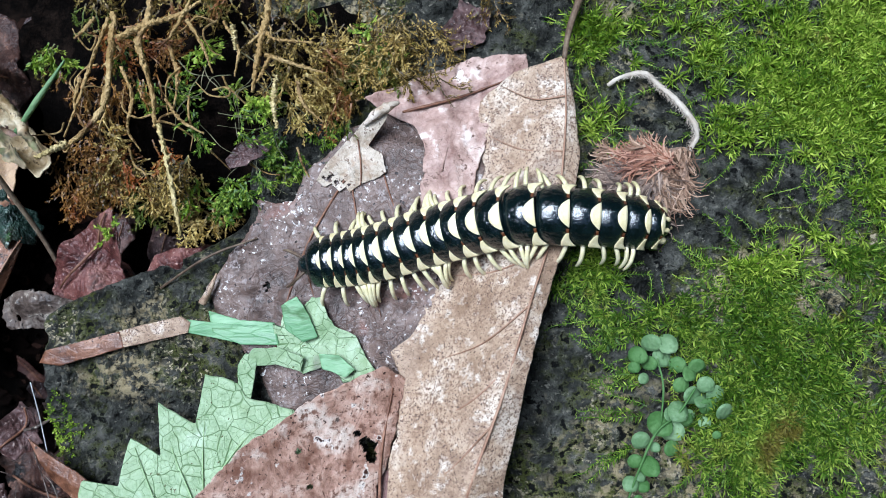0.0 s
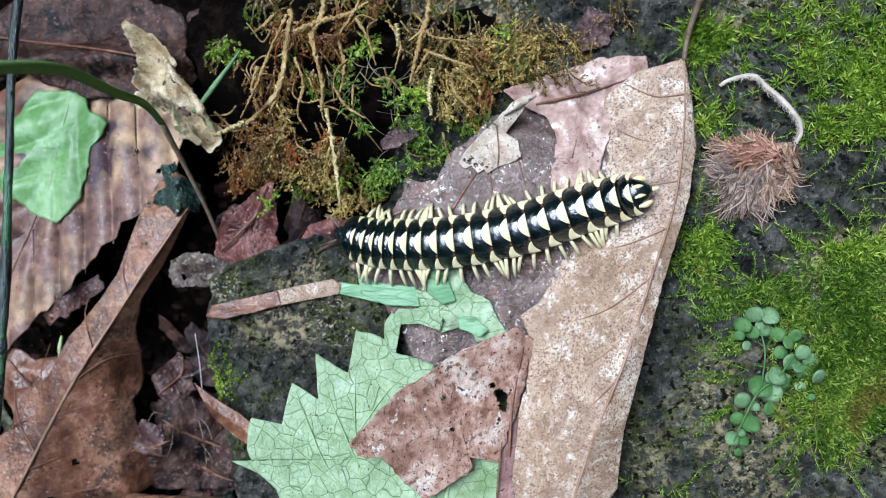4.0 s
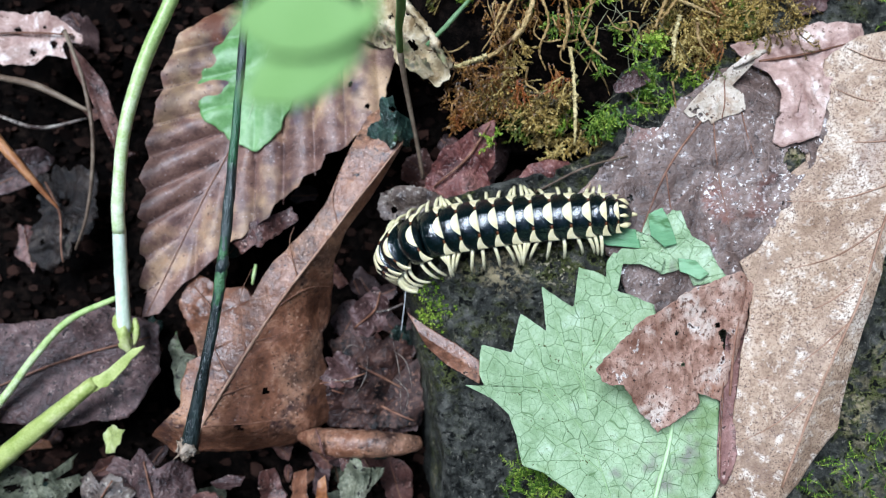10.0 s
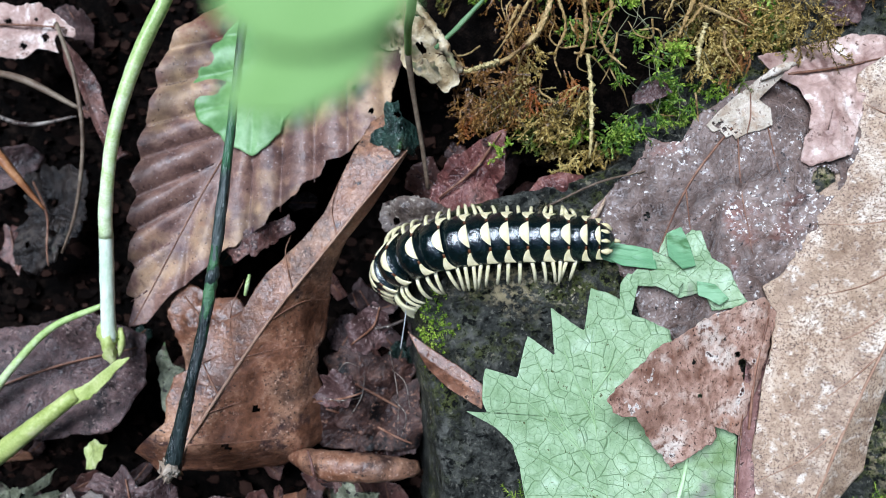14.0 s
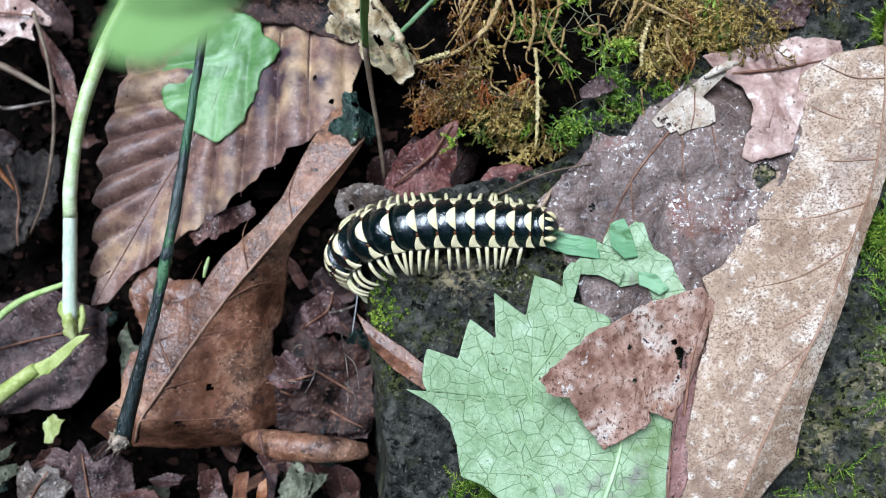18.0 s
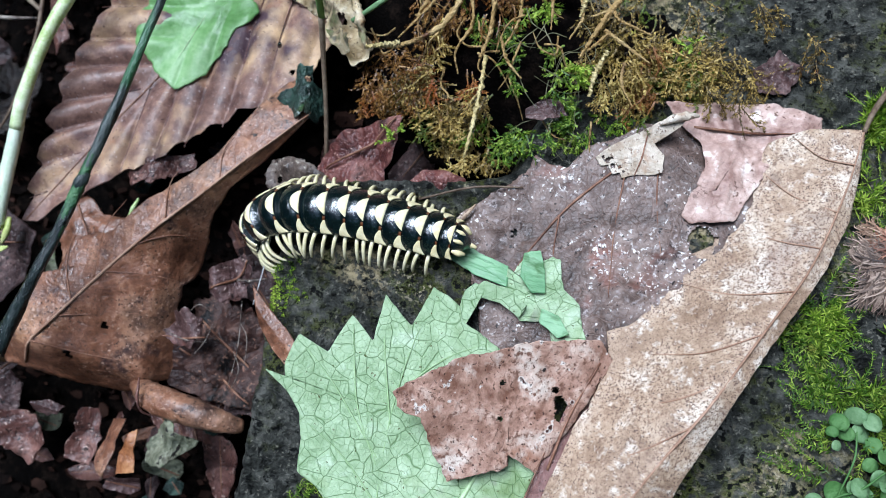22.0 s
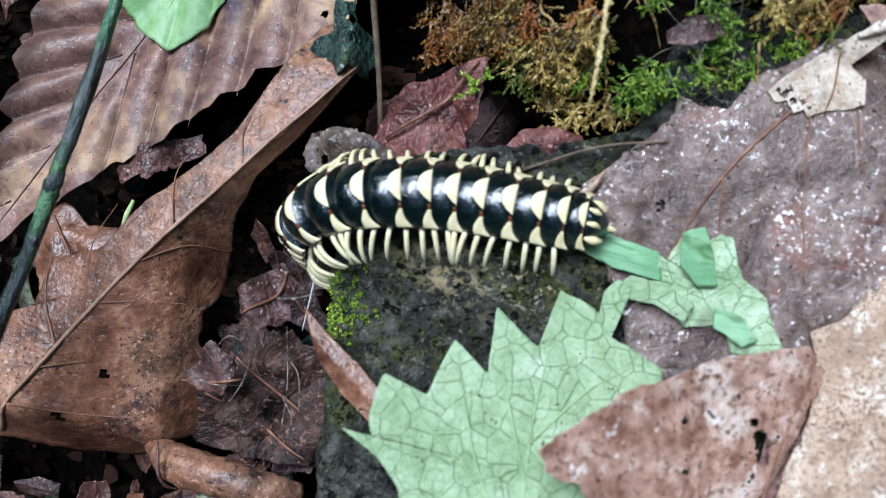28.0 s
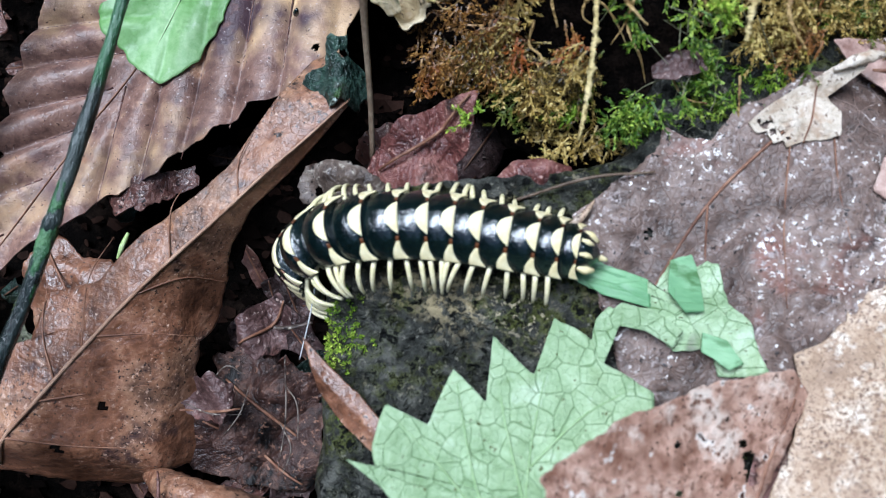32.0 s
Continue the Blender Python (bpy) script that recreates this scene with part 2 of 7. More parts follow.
M = {
    # soil taken almost to black: the shade of deep gaps is in its colour
    "soil": material("shade_black_soil", [(0.0008, 0.0006, 0.0005), (0.002, 0.0015, 0.0012), (0.012, 0.008, 0.006)], 250, 1800, 0.9, 0.9, 0.0004, spec=0.03),
    "rock": material("grey_rock", [(0.009, 0.0095, 0.0075), (0.036, 0.037, 0.031), (0.105, 0.104, 0.088)], 260, 1300, 0.65, 1.0, 0.0009, spec=0.2,
                     spots=[((0.19, 0.18, 0.145), 1300, 0.41, 0.1), ((0.34, 0.28, 0.16), 900, 0.53, 0.10, 60, 0.55), ((0.10, 0.112, 0.02), 800, 0.54, 0.16, 75, 0.47), ((0.45, 0.39, 0.26), 1500, 0.45, 0.06, 70, 0.55), ((0.002, 0.0025, 0.002), 800, 0.44, 0.06)]),
    "pale": material("tan_dry_leaf", [(0.19, 0.118, 0.072), (0.41, 0.295, 0.20), (0.60, 0.485, 0.365)], 55, 900, 0.55, 0.4, 0.0002,
                     spots=[((0.74, 0.66, 0.555), 105, 0.48, 0.18), ((0.72, 0.64, 0.54), 600, 0.45, 0.16), ((0.17, 0.125, 0.10), 70, 0.41, 0.1), ((0.25, 0.145, 0.095), 90, 0.42, 0.16), ((0.19, 0.14, 0.11), 60, 0.39, 0.12), ((0.20, 0.125, 0.082), 2300, 0.50, 0.14, 130, 0.36), ((0.11, 0.066, 0.048), 3600, 0.44, 0.06, 170, 0.38), ((0.05, 0.03, 0.022), 4200, 0.40, 0.04)],
                     net=[((0.22, 0.14, 0.095), 420, 0.025, 0.45), ((0.30, 0.20, 0.14), 1300, 0.05, 0.25)]),
    "dark": material("mauve_brown_wet_leaf", [(0.034, 0.021, 0.016), (0.13, 0.088, 0.071), (0.29, 0.215, 0.18)], 140, 1000, 0.42, 0.7, 0.00025, spec=0.35,
                     spots=[((0.025, 0.014, 0.012), 170, 0.42, 0.12), ((0.21, 0.10, 0.076), 90, 0.43, 0.1), ((0.30, 0.25, 0.235), 1300, 0.46, 0.1, 160, 0.46), ((0.74, 0.70, 0.66), 1900, 0.415, 0.03, 130, 0.49), ((0.80, 0.76, 0.72), 900, 0.36, 0.015, 200, 0.47), ((0.012, 0.007, 0.006), 1700, 0.39, 0.04)],
                     net=[((0.36, 0.27, 0.24), 300, 0.016, 0.4), ((0.06, 0.035, 0.03), 900, 0.04, 0.12)]),
    "pink": material("pinkish_leaf_skin", [(0.22, 0.125, 0.10), (0.45, 0.31, 0.258), (0.66, 0.52, 0.45)], 110, 1000, 0.5, 0.5, 0.0003,
                     spots=[((0.25, 0.145, 0.115), 130, 0.42, 0.12), ((0.78, 0.68, 0.62), 420, 0.42, 0.1), ((0.14, 0.08, 0.06), 1500, 0.42, 0.05, 150, 0.45)], net=[((0.27, 0.16, 0.13), 700, 0.03, 0.3)]),
    "red": material("rust_brown_leaf", [(0.17, 0.081, 0.052), (0.395, 0.244, 0.18), (0.635, 0.497, 0.408)], 80, 800, 0.5, 0.7, 0.0003, spec=0.3,
                    spots=[((0.27, 0.10, 0.045), 75, 0.46, 0.14), ((0.62, 0.53, 0.45), 240, 0.44, 0.14), ((0.76, 0.70, 0.63), 420, 0.36, 0.04), ((0.15, 0.075, 0.05), 1500, 0.48, 0.12, 130, 0.38), ((0.045, 0.02, 0.014), 2200, 0.385, 0.04), ((0.05, 0.02, 0.014), 420, 0.33, 0.04)], net=[((0.16, 0.07, 0.048), 500, 0.02, 0.15)]),
    "rosy": material("rosy_brown_leaf", [(0.10, 0.045, 0.038), (0.22, 0.115, 0.098), (0.38, 0.23, 0.20)], 120, 1000, 0.45, 0.7, 0.0003, spots=[((0.06, 0.028, 0.024), 190, 0.42, 0.1), ((0.45, 0.33, 0.29), 1500, 0.40, 0.06), ((0.05, 0.022, 0.018), 1600, 0.41, 0.05)]),
    "mauve": material("dull_mauve_leaf", [(0.025, 0.012, 0.011), (0.085, 0.046, 0.042), (0.19, 0.12, 0.11)], 140, 1000, 0.42, 0.8, 0.0004, spec=0.35, spots=[((0.15, 0.05, 0.035), 100, 0.42, 0.1), ((0.012, 0.006, 0.006), 260, 0.42, 0.1), ((0.30, 0.23, 0.20), 1500, 0.38, 0.05)]),
    "rolled": material("russet_curled_leaf", [(0.034, 0.013, 0.007), (0.178, 0.077, 0.041), (0.39, 0.215, 0.13)], 70, 800, 0.38, 0.6, 0.00025, spec=0.5,
                       spots=[((0.36, 0.19, 0.10), 110, 0.44, 0.14), ((0.022, 0.010, 0.008), 75, 0.44, 0.13), ((0.055, 0.028, 0.024), 210, 0.43, 0.12), ((0.44, 0.29, 0.21), 2200, 0.42, 0.1, 120, 0.43), ((0.018, 0.009, 0.007), 2300, 0.42, 0.05, 150, 0.42), ((0.014, 0.007, 0.005), 500, 0.33, 0.04)],
                       net=[((0.07, 0.03, 0.018), 900, 0.03, 0.12)]),
    "straw_leaf": material("yellowish_tan_leaf", [(0.20, 0.135, 0.06), (0.46, 0.37, 0.22), (0.68, 0.60, 0.43)], 180, 900, 0.5, 0.6, 0.0003, spots=[((0.22, 0.13, 0.05), 160, 0.45, 0.12), ((0.075, 0.065, 0.04), 130, 0.43, 0.06), ((0.16, 0.18, 0.07), 110, 0.40, 0.08), ((0.07, 0.04, 0.02), 1500, 0.40, 0.05)]),
    "amber": material("orange_dry_leaf", [(0.10, 0.035, 0.012), (0.24, 0.095, 0.035), (0.42, 0.21, 0.09)], 150, 1100, 0.4, 0.5, 0.0002),
    "ridged": material("brown_ribbed_leaf", [(0.07, 0.036, 0.031), (0.205, 0.118, 0.09), (0.42, 0.275, 0.185)], 60, 1100, 0.44, 0.5, 0.0002, spec=0.36,
                       spots=[((0.54, 0.37, 0.20), 60, 0.53, 0.14), ((0.06, 0.034, 0.042), 70, 0.52, 0.14), ((0.21, 0.085, 0.048), 120, 0.43, 0.12), ((0.46, 0.38, 0.36), 2200, 0.36, 0.06), ((0.05, 0.024, 0.02), 1900, 0.37, 0.05)],
                       net=[((0.13, 0.07, 0.055), 800, 0.03, 0.2)]),
    "litter": material("dead_brown_leaf", [(0.02, 0.009, 0.008), (0.10, 0.043, 0.034), (0.22, 0.115, 0.09)], 140, 1100, 0.36, 0.7, 0.0003, spec=0.45,
                       spots=[((0.014, 0.007, 0.006), 200, 0.40, 0.1), ((0.38, 0.27, 0.22), 1500, 0.39, 0.04), ((0.008, 0.004, 0.003), 1300, 0.40, 0.04)], net=[((0.03, 0.012, 0.01), 600, 0.02, 0.25)]),
    "wine": material("wine_red_dead_leaf", [(0.03, 0.009, 0.008), (0.125, 0.043, 0.036), (0.27, 0.125, 0.10)], 140, 1000, 0.36, 0.9, 0.0004, spec=0.45, spots=[((0.015, 0.006, 0.005), 200, 0.42, 0.1), ((0.34, 0.2, 0.16), 1400, 0.40, 0.05)]),
    # dark purple-brown leaf, dimmed further for the shaded litter
    "murk": material("dimmed_dark_leaf", [(0.012, 0.007, 0.007), (0.062, 0.036, 0.034), (0.17, 0.105, 0.095)], 150, 1100, 0.36, 0.8, 0.0004, spec=0.4,
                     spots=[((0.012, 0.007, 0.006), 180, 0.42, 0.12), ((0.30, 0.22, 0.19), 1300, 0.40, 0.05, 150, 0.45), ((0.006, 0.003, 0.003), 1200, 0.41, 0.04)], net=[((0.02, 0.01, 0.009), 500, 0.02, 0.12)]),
    # blackish decay, with the shade of a deep spot added to the colour
    "shade_decay": material("shade_darkened_decayed_leaf", [(0.004, 0.003, 0.003), (0.022, 0.016, 0.013), (0.085, 0.066, 0.052)], 170, 1100, 0.4, 1.0, 0.0005, spec=0.35, spots=[((0.03, 0.06, 0.03), 200, 0.38, 0.08), ((0.003, 0.002, 0.002), 260, 0.46, 0.08)]),
    # brown leaf with the hollow's shade put into its colour
    "umber": material("shade_umber_leaf", [(0.008, 0.004, 0.004), (0.045, 0.022, 0.017), (0.15, 0.08, 0.058)], 140, 1100, 0.42, 0.8, 0.0004, spec=0.3, spots=[((0.003, 0.002, 0.002), 150, 0.48, 0.1), ((0.17, 0.09, 0.06), 1400, 0.40, 0.05)]),
    "rot": material("grey_green_rotten_leaf", [(0.03, 0.035, 0.022), (0.12, 0.125, 0.08), (0.30, 0.30, 0.21)], 180, 1200, 0.5, 0.8, 0.0004, spots=[((0.05, 0.035, 0.026), 160, 0.43, 0.1), ((0.06, 0.10, 0.03), 240, 0.40, 0.1), ((0.01, 0.008, 0.006), 900, 0.42, 0.05)]),
    "lime": material("yellow_green_scrap", [(0.14, 0.17, 0.04), (0.34, 0.38, 0.13), (0.55, 0.57, 0.30)], 200, 1200, 0.45, 0.5, 0.0003, spots=[((0.16, 0.12, 0.05), 300, 0.40, 0.1)]),
    "grey": material("grey_leaf_chip", [(0.02, 0.013, 0.010), (0.11, 0.082, 0.066), (0.32, 0.28, 0.235)], 160, 1100, 0.45, 0.7, 0.0003, spec=0.4, spots=[((0.03, 0.016, 0.012), 200, 0.45, 0.1), ((0.36, 0.32, 0.26), 900, 0.40, 0.06), ((0.008, 0.005, 0.004), 1300, 0.41, 0.04)]),
    "lace": material("whitish_leaf_flap", [(0.27, 0.19, 0.12), (0.52, 0.44, 0.345), (0.72, 0.64, 0.54)], 200, 1100, 0.55, 0.6, 0.0003, spots=[((0.34, 0.21, 0.12), 160, 0.42, 0.1), ((0.2, 0.14, 0.1), 1800, 0.42, 0.06)], net=[((0.36, 0.27, 0.19), 1900, 0.05, 0.3)]),
    "green": material("pale_green_leaf_underside", [(0.21, 0.315, 0.15), (0.345, 0.465, 0.265), (0.48, 0.60, 0.385)], 70, 1000, 0.45, 0.6, 0.0002, spec=0.3,
                      spots=[((0.56, 0.67, 0.49), 260, 0.42, 0.2), ((0.21, 0.30, 0.125), 110, 0.43, 0.14), ((0.24, 0.245, 0.19), 65, 0.39, 0.05), ((0.09, 0.10, 0.03), 1600, 0.35, 0.03)],
                      net=[((0.10, 0.19, 0.06), 430, 0.024, 0.8), ((0.17, 0.28, 0.12), 1100, 0.035, 0.4)], through_light=0.12),
    # the palest spots are wet gloss painted into the colour
    "wetgreen": material("wet_green_leaf", [(0.075, 0.185, 0.04), (0.165, 0.32, 0.105), (0.29, 0.45, 0.21)], 70, 900, 0.4, 0.3, 0.0002, spec=0.38, through_light=0.12,
                         spots=[((0.09, 0.18, 0.05), 170, 0.38, 0.12), ((0.42, 0.54, 0.36), 300, 0.35, 0.12)], net=[((0.16, 0.30, 0.10), 500, 0.03, 0.12)]),
    "seedleaf": material("light_green_seedling_leaf", [(0.22, 0.38, 0.11), (0.26, 0.43, 0.14), (0.30, 0.48, 0.17)], 60, 700, 0.7, 0.02, 0.0001, through_light=0.2, spec=0.1),
    # green darkened in the colour itself, like an underside in shadow
    "shade": material("shaded_green_leaf", [(0.006, 0.016, 0.001), (0.009, 0.025, 0.0015), (0.014, 0.036, 0.0025)], 60, 700, 0.8, 0.2, 0.0002, spec=0.03),
    "strip": material("dull_green_blade", [(0.10, 0.23, 0.10), (0.17, 0.33, 0.16), (0.27, 0.44, 0.25)], 120, 1000, 0.4, 0.5, 0.0002, streak=(0.3, 1, 1), spots=[((0.08, 0.17, 0.06), 500, 0.42, 0.1)], net=[((0.10, 0.22, 0.08), 700, 0.03, 0.3)]),
    "darkgreen": material("blue_green_rotting_leaf", [(0.004, 0.008, 0.006), (0.016, 0.034, 0.026), (0.07, 0.125, 0.09)], 260, 1000, 0.35, 1.0, 0.0005, spec=0.45, spots=[((0.02, 0.012, 0.008), 220, 0.44, 0.1), ((0.03, 0.09, 0.015), 260, 0.38, 0.08), ((0.28, 0.34, 0.30), 900, 0.36, 0.05)]),
    "vein": material("dry_leaf_vein", [(0.085, 0.035, 0.02), (0.18, 0.085, 0.05), (0.32, 0.18, 0.115)], 200, 1800, 0.5, 0.3),
    "palevein": material("tan_leaf_vein", [(0.2, 0.105, 0.062), (0.31, 0.185, 0.12), (0.44, 0.29, 0.2)], 200, 1800, 0.5, 0.3),
    "greenvein": material("pale_green_vein", [(0.30, 0.45, 0.20), (0.42, 0.57, 0.30), (0.54, 0.68, 0.41)], 200, 1500, 0.45, 0.3),
    "thinvein": material("dull_green_vein", [(0.20, 0.31, 0.13), (0.29, 0.41, 0.20), (0.38, 0.50, 0.29)], 200, 1500, 0.45, 0.3),
    "twig": material("dark_wet_twig", [(0.005, 0.007, 0.007), (0.02, 0.03, 0.028), (0.06, 0.08, 0.072)], 150, 2000, 0.35, 0.8, 0.0003,
                     spots=[((0.03, 0.10, 0.04), 90, 0.42)], streak=(1, 0.3, 1), spec=0.5),
    "cut": material("broken_wood", [(0.18, 0.12, 0.08), (0.36, 0.27, 0.19), (0.58, 0.49, 0.39)], 400, 1500, 0.8, 0.9, 0.0006, spots=[((0.05, 0.03, 0.02), 700, 0.42, 0.05)]),
    "algae": material("green_algae_bark", [(0.01, 0.03, 0.015), (0.03, 0.09, 0.035), (0.08, 0.17, 0.07)], 200, 1500, 0.35, 0.8, 0.0003, spec=0.5),
    "stalk": material("pale_green_stalk", [(0.24, 0.37, 0.085), (0.44, 0.55, 0.22), (0.74, 0.80, 0.58)], 45, 1500, 0.3, 0.2, spec=0.4),
    "whitestalk": material("white_green_stalk_base", [(0.45, 0.56, 0.36), (0.68, 0.76, 0.60), (0.86, 0.90, 0.82)], 60, 1500, 0.3, 0.2, spec=0.4, streak=(1, 0.4, 1)),
    "straw": material("yellow_green_straw", [(0.24, 0.30, 0.06), (0.42, 0.47, 0.15), (0.58, 0.58, 0.30)], 80, 1500, 0.4, 0.3, streak=(1, 1, 0.3)),
    "brownstem": material("brown_thin_stem", [(0.05, 0.03, 0.018), (0.13, 0.09, 0.06), (0.24, 0.19, 0.13)], 100, 1500, 0.5, 0.3),
    "moss": material("bright_green_moss", [(0.025, 0.07, 0.003), (0.17, 0.28, 0.015), (0.55, 0.66, 0.10)], 90, 400, 0.5, 0.2, island=0.45, through_light=0.25, spots=[((0.13, 0.11, 0.02), 110, 0.37, 0.1)]),
    "goldmoss": material("golden_moss", [(0.09, 0.055, 0.01), (0.34, 0.23, 0.05), (0.68, 0.54, 0.20)], 130, 500, 0.5, 0.2, island=0.4, through_light=0.15, spots=[((0.30, 0.33, 0.03), 90, 0.42, 0.06)]),
    "sprig": material("deep_green_moss", [(0.012, 0.038, 0.002), (0.075, 0.15, 0.009), (0.38, 0.48, 0.065)], 130, 400, 0.5, 0.2, island=0.45, through_light=0.2, spots=[((0.15, 0.13, 0.02), 120, 0.40, 0.08)]),
    "oldmoss": material("olive_yellow_moss", [(0.010, 0.006, 0.0015), (0.10, 0.064, 0.011), (0.50, 0.36, 0.095)], 130, 400, 0.5, 0.2, island=0.45, through_light=0.1,
                        spots=[((0.075, 0.11, 0.009), 75, 0.46, 0.06), ((0.19, 0.078, 0.018), 90, 0.43, 0.06)]),
    "rustmoss": material("rusty_wet_moss", [(0.02, 0.008, 0.002), (0.17, 0.075, 0.014), (0.48, 0.27, 0.07)], 130, 400, 0.4, 0.2, island=0.45, through_light=0.1, spots=[((0.24, 0.07, 0.012), 100, 0.45, 0.08)]),
    "finestem": material("grey_olive_stem", [(0.05, 0.05, 0.025), (0.15, 0.145, 0.08), (0.34, 0.32, 0.20)], 220, 900, 0.5, 0.4),
    "strand": material("pale_yellow_strand", [(0.30, 0.22, 0.07), (0.55, 0.44, 0.19), (0.80, 0.69, 0.40)], 220, 900, 0.5, 1.0, 0.0006, island=0.2),
    "roots": material("ochre_root_fibre", [(0.13, 0.07, 0.02), (0.36, 0.235, 0.085), (0.66, 0.50, 0.24)], 220, 900, 0.5, 1.0, 0.0007, island=0.3, spots=[((0.10, 0.042, 0.015), 170, 0.46, 0.1)]),
    "herb": material("round_leaf_green", [(0.045, 0.12, 0.025), (0.085, 0.19, 0.05), (0.17, 0.30, 0.11)], 200, 1500, 0.6, 0.5, island=0.3, through_light=0.2),
    "fuzz": material("grey_tan_hair", [(0.26, 0.21, 0.16), (0.43, 0.37, 0.30), (0.64, 0.58, 0.49)], 300, 1500, 0.8, 0.2, island=0.3),
    "tuft": material("brown_grey_tuft", [(0.04, 0.025, 0.019), (0.17, 0.115, 0.085), (0.44, 0.335, 0.26)], 150, 900, 0.6, 0.3, island=0.5),
    "tuftbrown": material("tan_brown_tuft", [(0.06, 0.034, 0.02), (0.22, 0.13, 0.08), (0.46, 0.32, 0.22)], 150, 900, 0.6, 0.3, island=0.5),
    "tuftred": material("red_brown_tuft", [(0.08, 0.03, 0.018), (0.25, 0.105, 0.06), (0.46, 0.28, 0.19)], 150, 900, 0.6, 0.3, island=0.5),
    "herbpale": material("pale_round_leaf_green", [(0.10, 0.19, 0.075), (0.16, 0.27, 0.12), (0.26, 0.38, 0.20)], 200, 1500, 0.5, 0.5, through_light=0.15),
    # black shell, its teal sheen mixed into the base colour
    "black": material("glossy_black_shell", [(0.0015, 0.004, 0.0044), (0.004, 0.0095, 0.0102), (0.009, 0.021, 0.0225)], 300, 1100, 0.2, 0.6, 0.0002, spec=0.9, coat=0.4),
    "cream": material("pale_yellow_shell", [(0.70, 0.58, 0.28), (0.82, 0.72, 0.42), (0.90, 0.82, 0.57)], 400, 2500, 0.25, 0.2, 0.00005, spec=0.5),
    "rust": material("red_brown_shell", [(0.05, 0.016, 0.006), (0.10, 0.034, 0.012), (0.18, 0.07, 0.026)], 400, 2500, 0.25, 0.2, 0.00005, spec=0.5),
    "leg": material("pale_yellow_leg", [(0.60, 0.54, 0.27), (0.74, 0.67, 0.40), (0.84, 0.78, 0.55)], 500, 2500, 0.3, 0.2, 0.00005, through_light=0.1),
    "web": material("silvery_thread", [(0.5, 0.5, 0.5), (0.6, 0.6, 0.6), (0.7, 0.7, 0.7)], 300, 2500, 0.4, 0.1),
    "shade_wall": material("dark_shade_wall", [(0.006, 0.012, 0.004), (0.018, 0.03, 0.012), (0.035, 0.055, 0.022)], 1.5, 9, 0.9, 0.2, spec=0.1),
}

# ---- building helpers (all lengths in centimetres) ----
BASE = {}


def thing(name, base, label, category, group=""):
    ob = new(name)
    ob.empty_display_size = 0.005
    ob.location = Vector(base) * CM
    BASE[ob] = np.array(base, float)
    return tagged(ob, label, category, group)


def mesh_of(name, verts, faces, mat, smooth=True):
    me = bpy.data.meshes.new(name)
    me.from_pydata((np.asarray(verts, float) * CM).tolist(), [], [list(map(int, f)) for f in faces])
    me.materials.append(mat)
    if smooth:
        me.polygons.foreach_set("use_smooth", [True] * len(me.polygons))
    me.update()
    return me


def part(name, data, mat, parent, label="", smooth=True):
    verts, faces = data
    ob = new(name, mesh_of(name, np.asarray(verts, float) - BASE[parent], faces, mat, smooth))
    ob.parent = parent
    BASE[ob] = BASE[parent]
    return tagged(ob, label)


def whole(name, base, data, mat, label, category, group="", kind="", smooth=True):
    verts, faces = data
    ob = new(name, mesh_of(name, np.asarray(verts, float) - np.array(base, float), faces, mat, smooth))
    ob.location = Vector(base) * CM
    BASE[ob] = np.array(base, float)
    return tagged(ob, label, category, group, kind)


def wobble(x, y, scale, seed=0.0):
    return noise.noise(Vector((x * scale, y * scale, seed * 7.31 + 0.5)))


def spline(points, count):
    """A smooth line through the points (Catmull-Rom), evenly spaced."""
    p = np.array(points, float)
    if len(p) < 3:
        return p[0] + (p[-1] - p[0]) * np.linspace(0, 1, count)[:, None]
    q = np.vstack([2 * p[0] - p[1], p, 2 * p[-1] - p[-2]])
    fine = []
    for k in range(len(p) - 1):
        a, b, c, d = q[k:k + 4]
        for u in np.linspace(0, 1, 12, endpoint=False):
            fine.append(0.5 * (2 * b + (c - a) * u + (2 * a - 5 * b + 4 * c - d) * u * u + (3 * b - a - 3 * c + d) * u ** 3))
    fine = np.array(fine + [p[-1]])
    s = np.r_[0, np.cumsum(np.linalg.norm(np.diff(fine, axis=0), axis=1))]
    want = np.linspace(0, s[-1], count)
    return np.stack([np.interp(want, s, fine[:, k]) for k in range(p.shape[1])], 1)


def tube(points, radii, sides=8, count=24, lump=0.0, seed=0, flat=1.0):
    """A bent, tapering rod through the points."""
    line = spline(points, count)
    rad = np.interp(np.linspace(0, 1, count), np.linspace(0, 1, len(radii)), radii)
    verts, faces = [], []
    for k in range(count):
        ahead = line[min(k + 1, count - 1)] - line[max(k - 1, 0)]
        ahead /= np.linalg.norm(ahead) + 1e-9
        side = np.cross(ahead, (0.13, 0.21, 0.97))
        side /= np.linalg.norm(side) + 1e-9
        up = np.cross(side, ahead)
        for j in range(sides):
            a = 2 * math.pi * j / sides
            r = rad[k] * (1 + lump * wobble(k * 0.6, j * 1.7, 0.9, seed))
            verts.append(line[k] + side * r * math.cos(a) + up * r * flat * math.sin(a))
    for k in range(count - 1):
        for j in range(sides):
            a, b = k * sides + j, k * sides + (j + 1) % sides
            faces.append((a, b, b + sides, a + sides))
    faces.append(tuple(range(sides))[::-1])
    faces.append(tuple(range((count - 1) * sides, count * sides)))
    return verts, faces


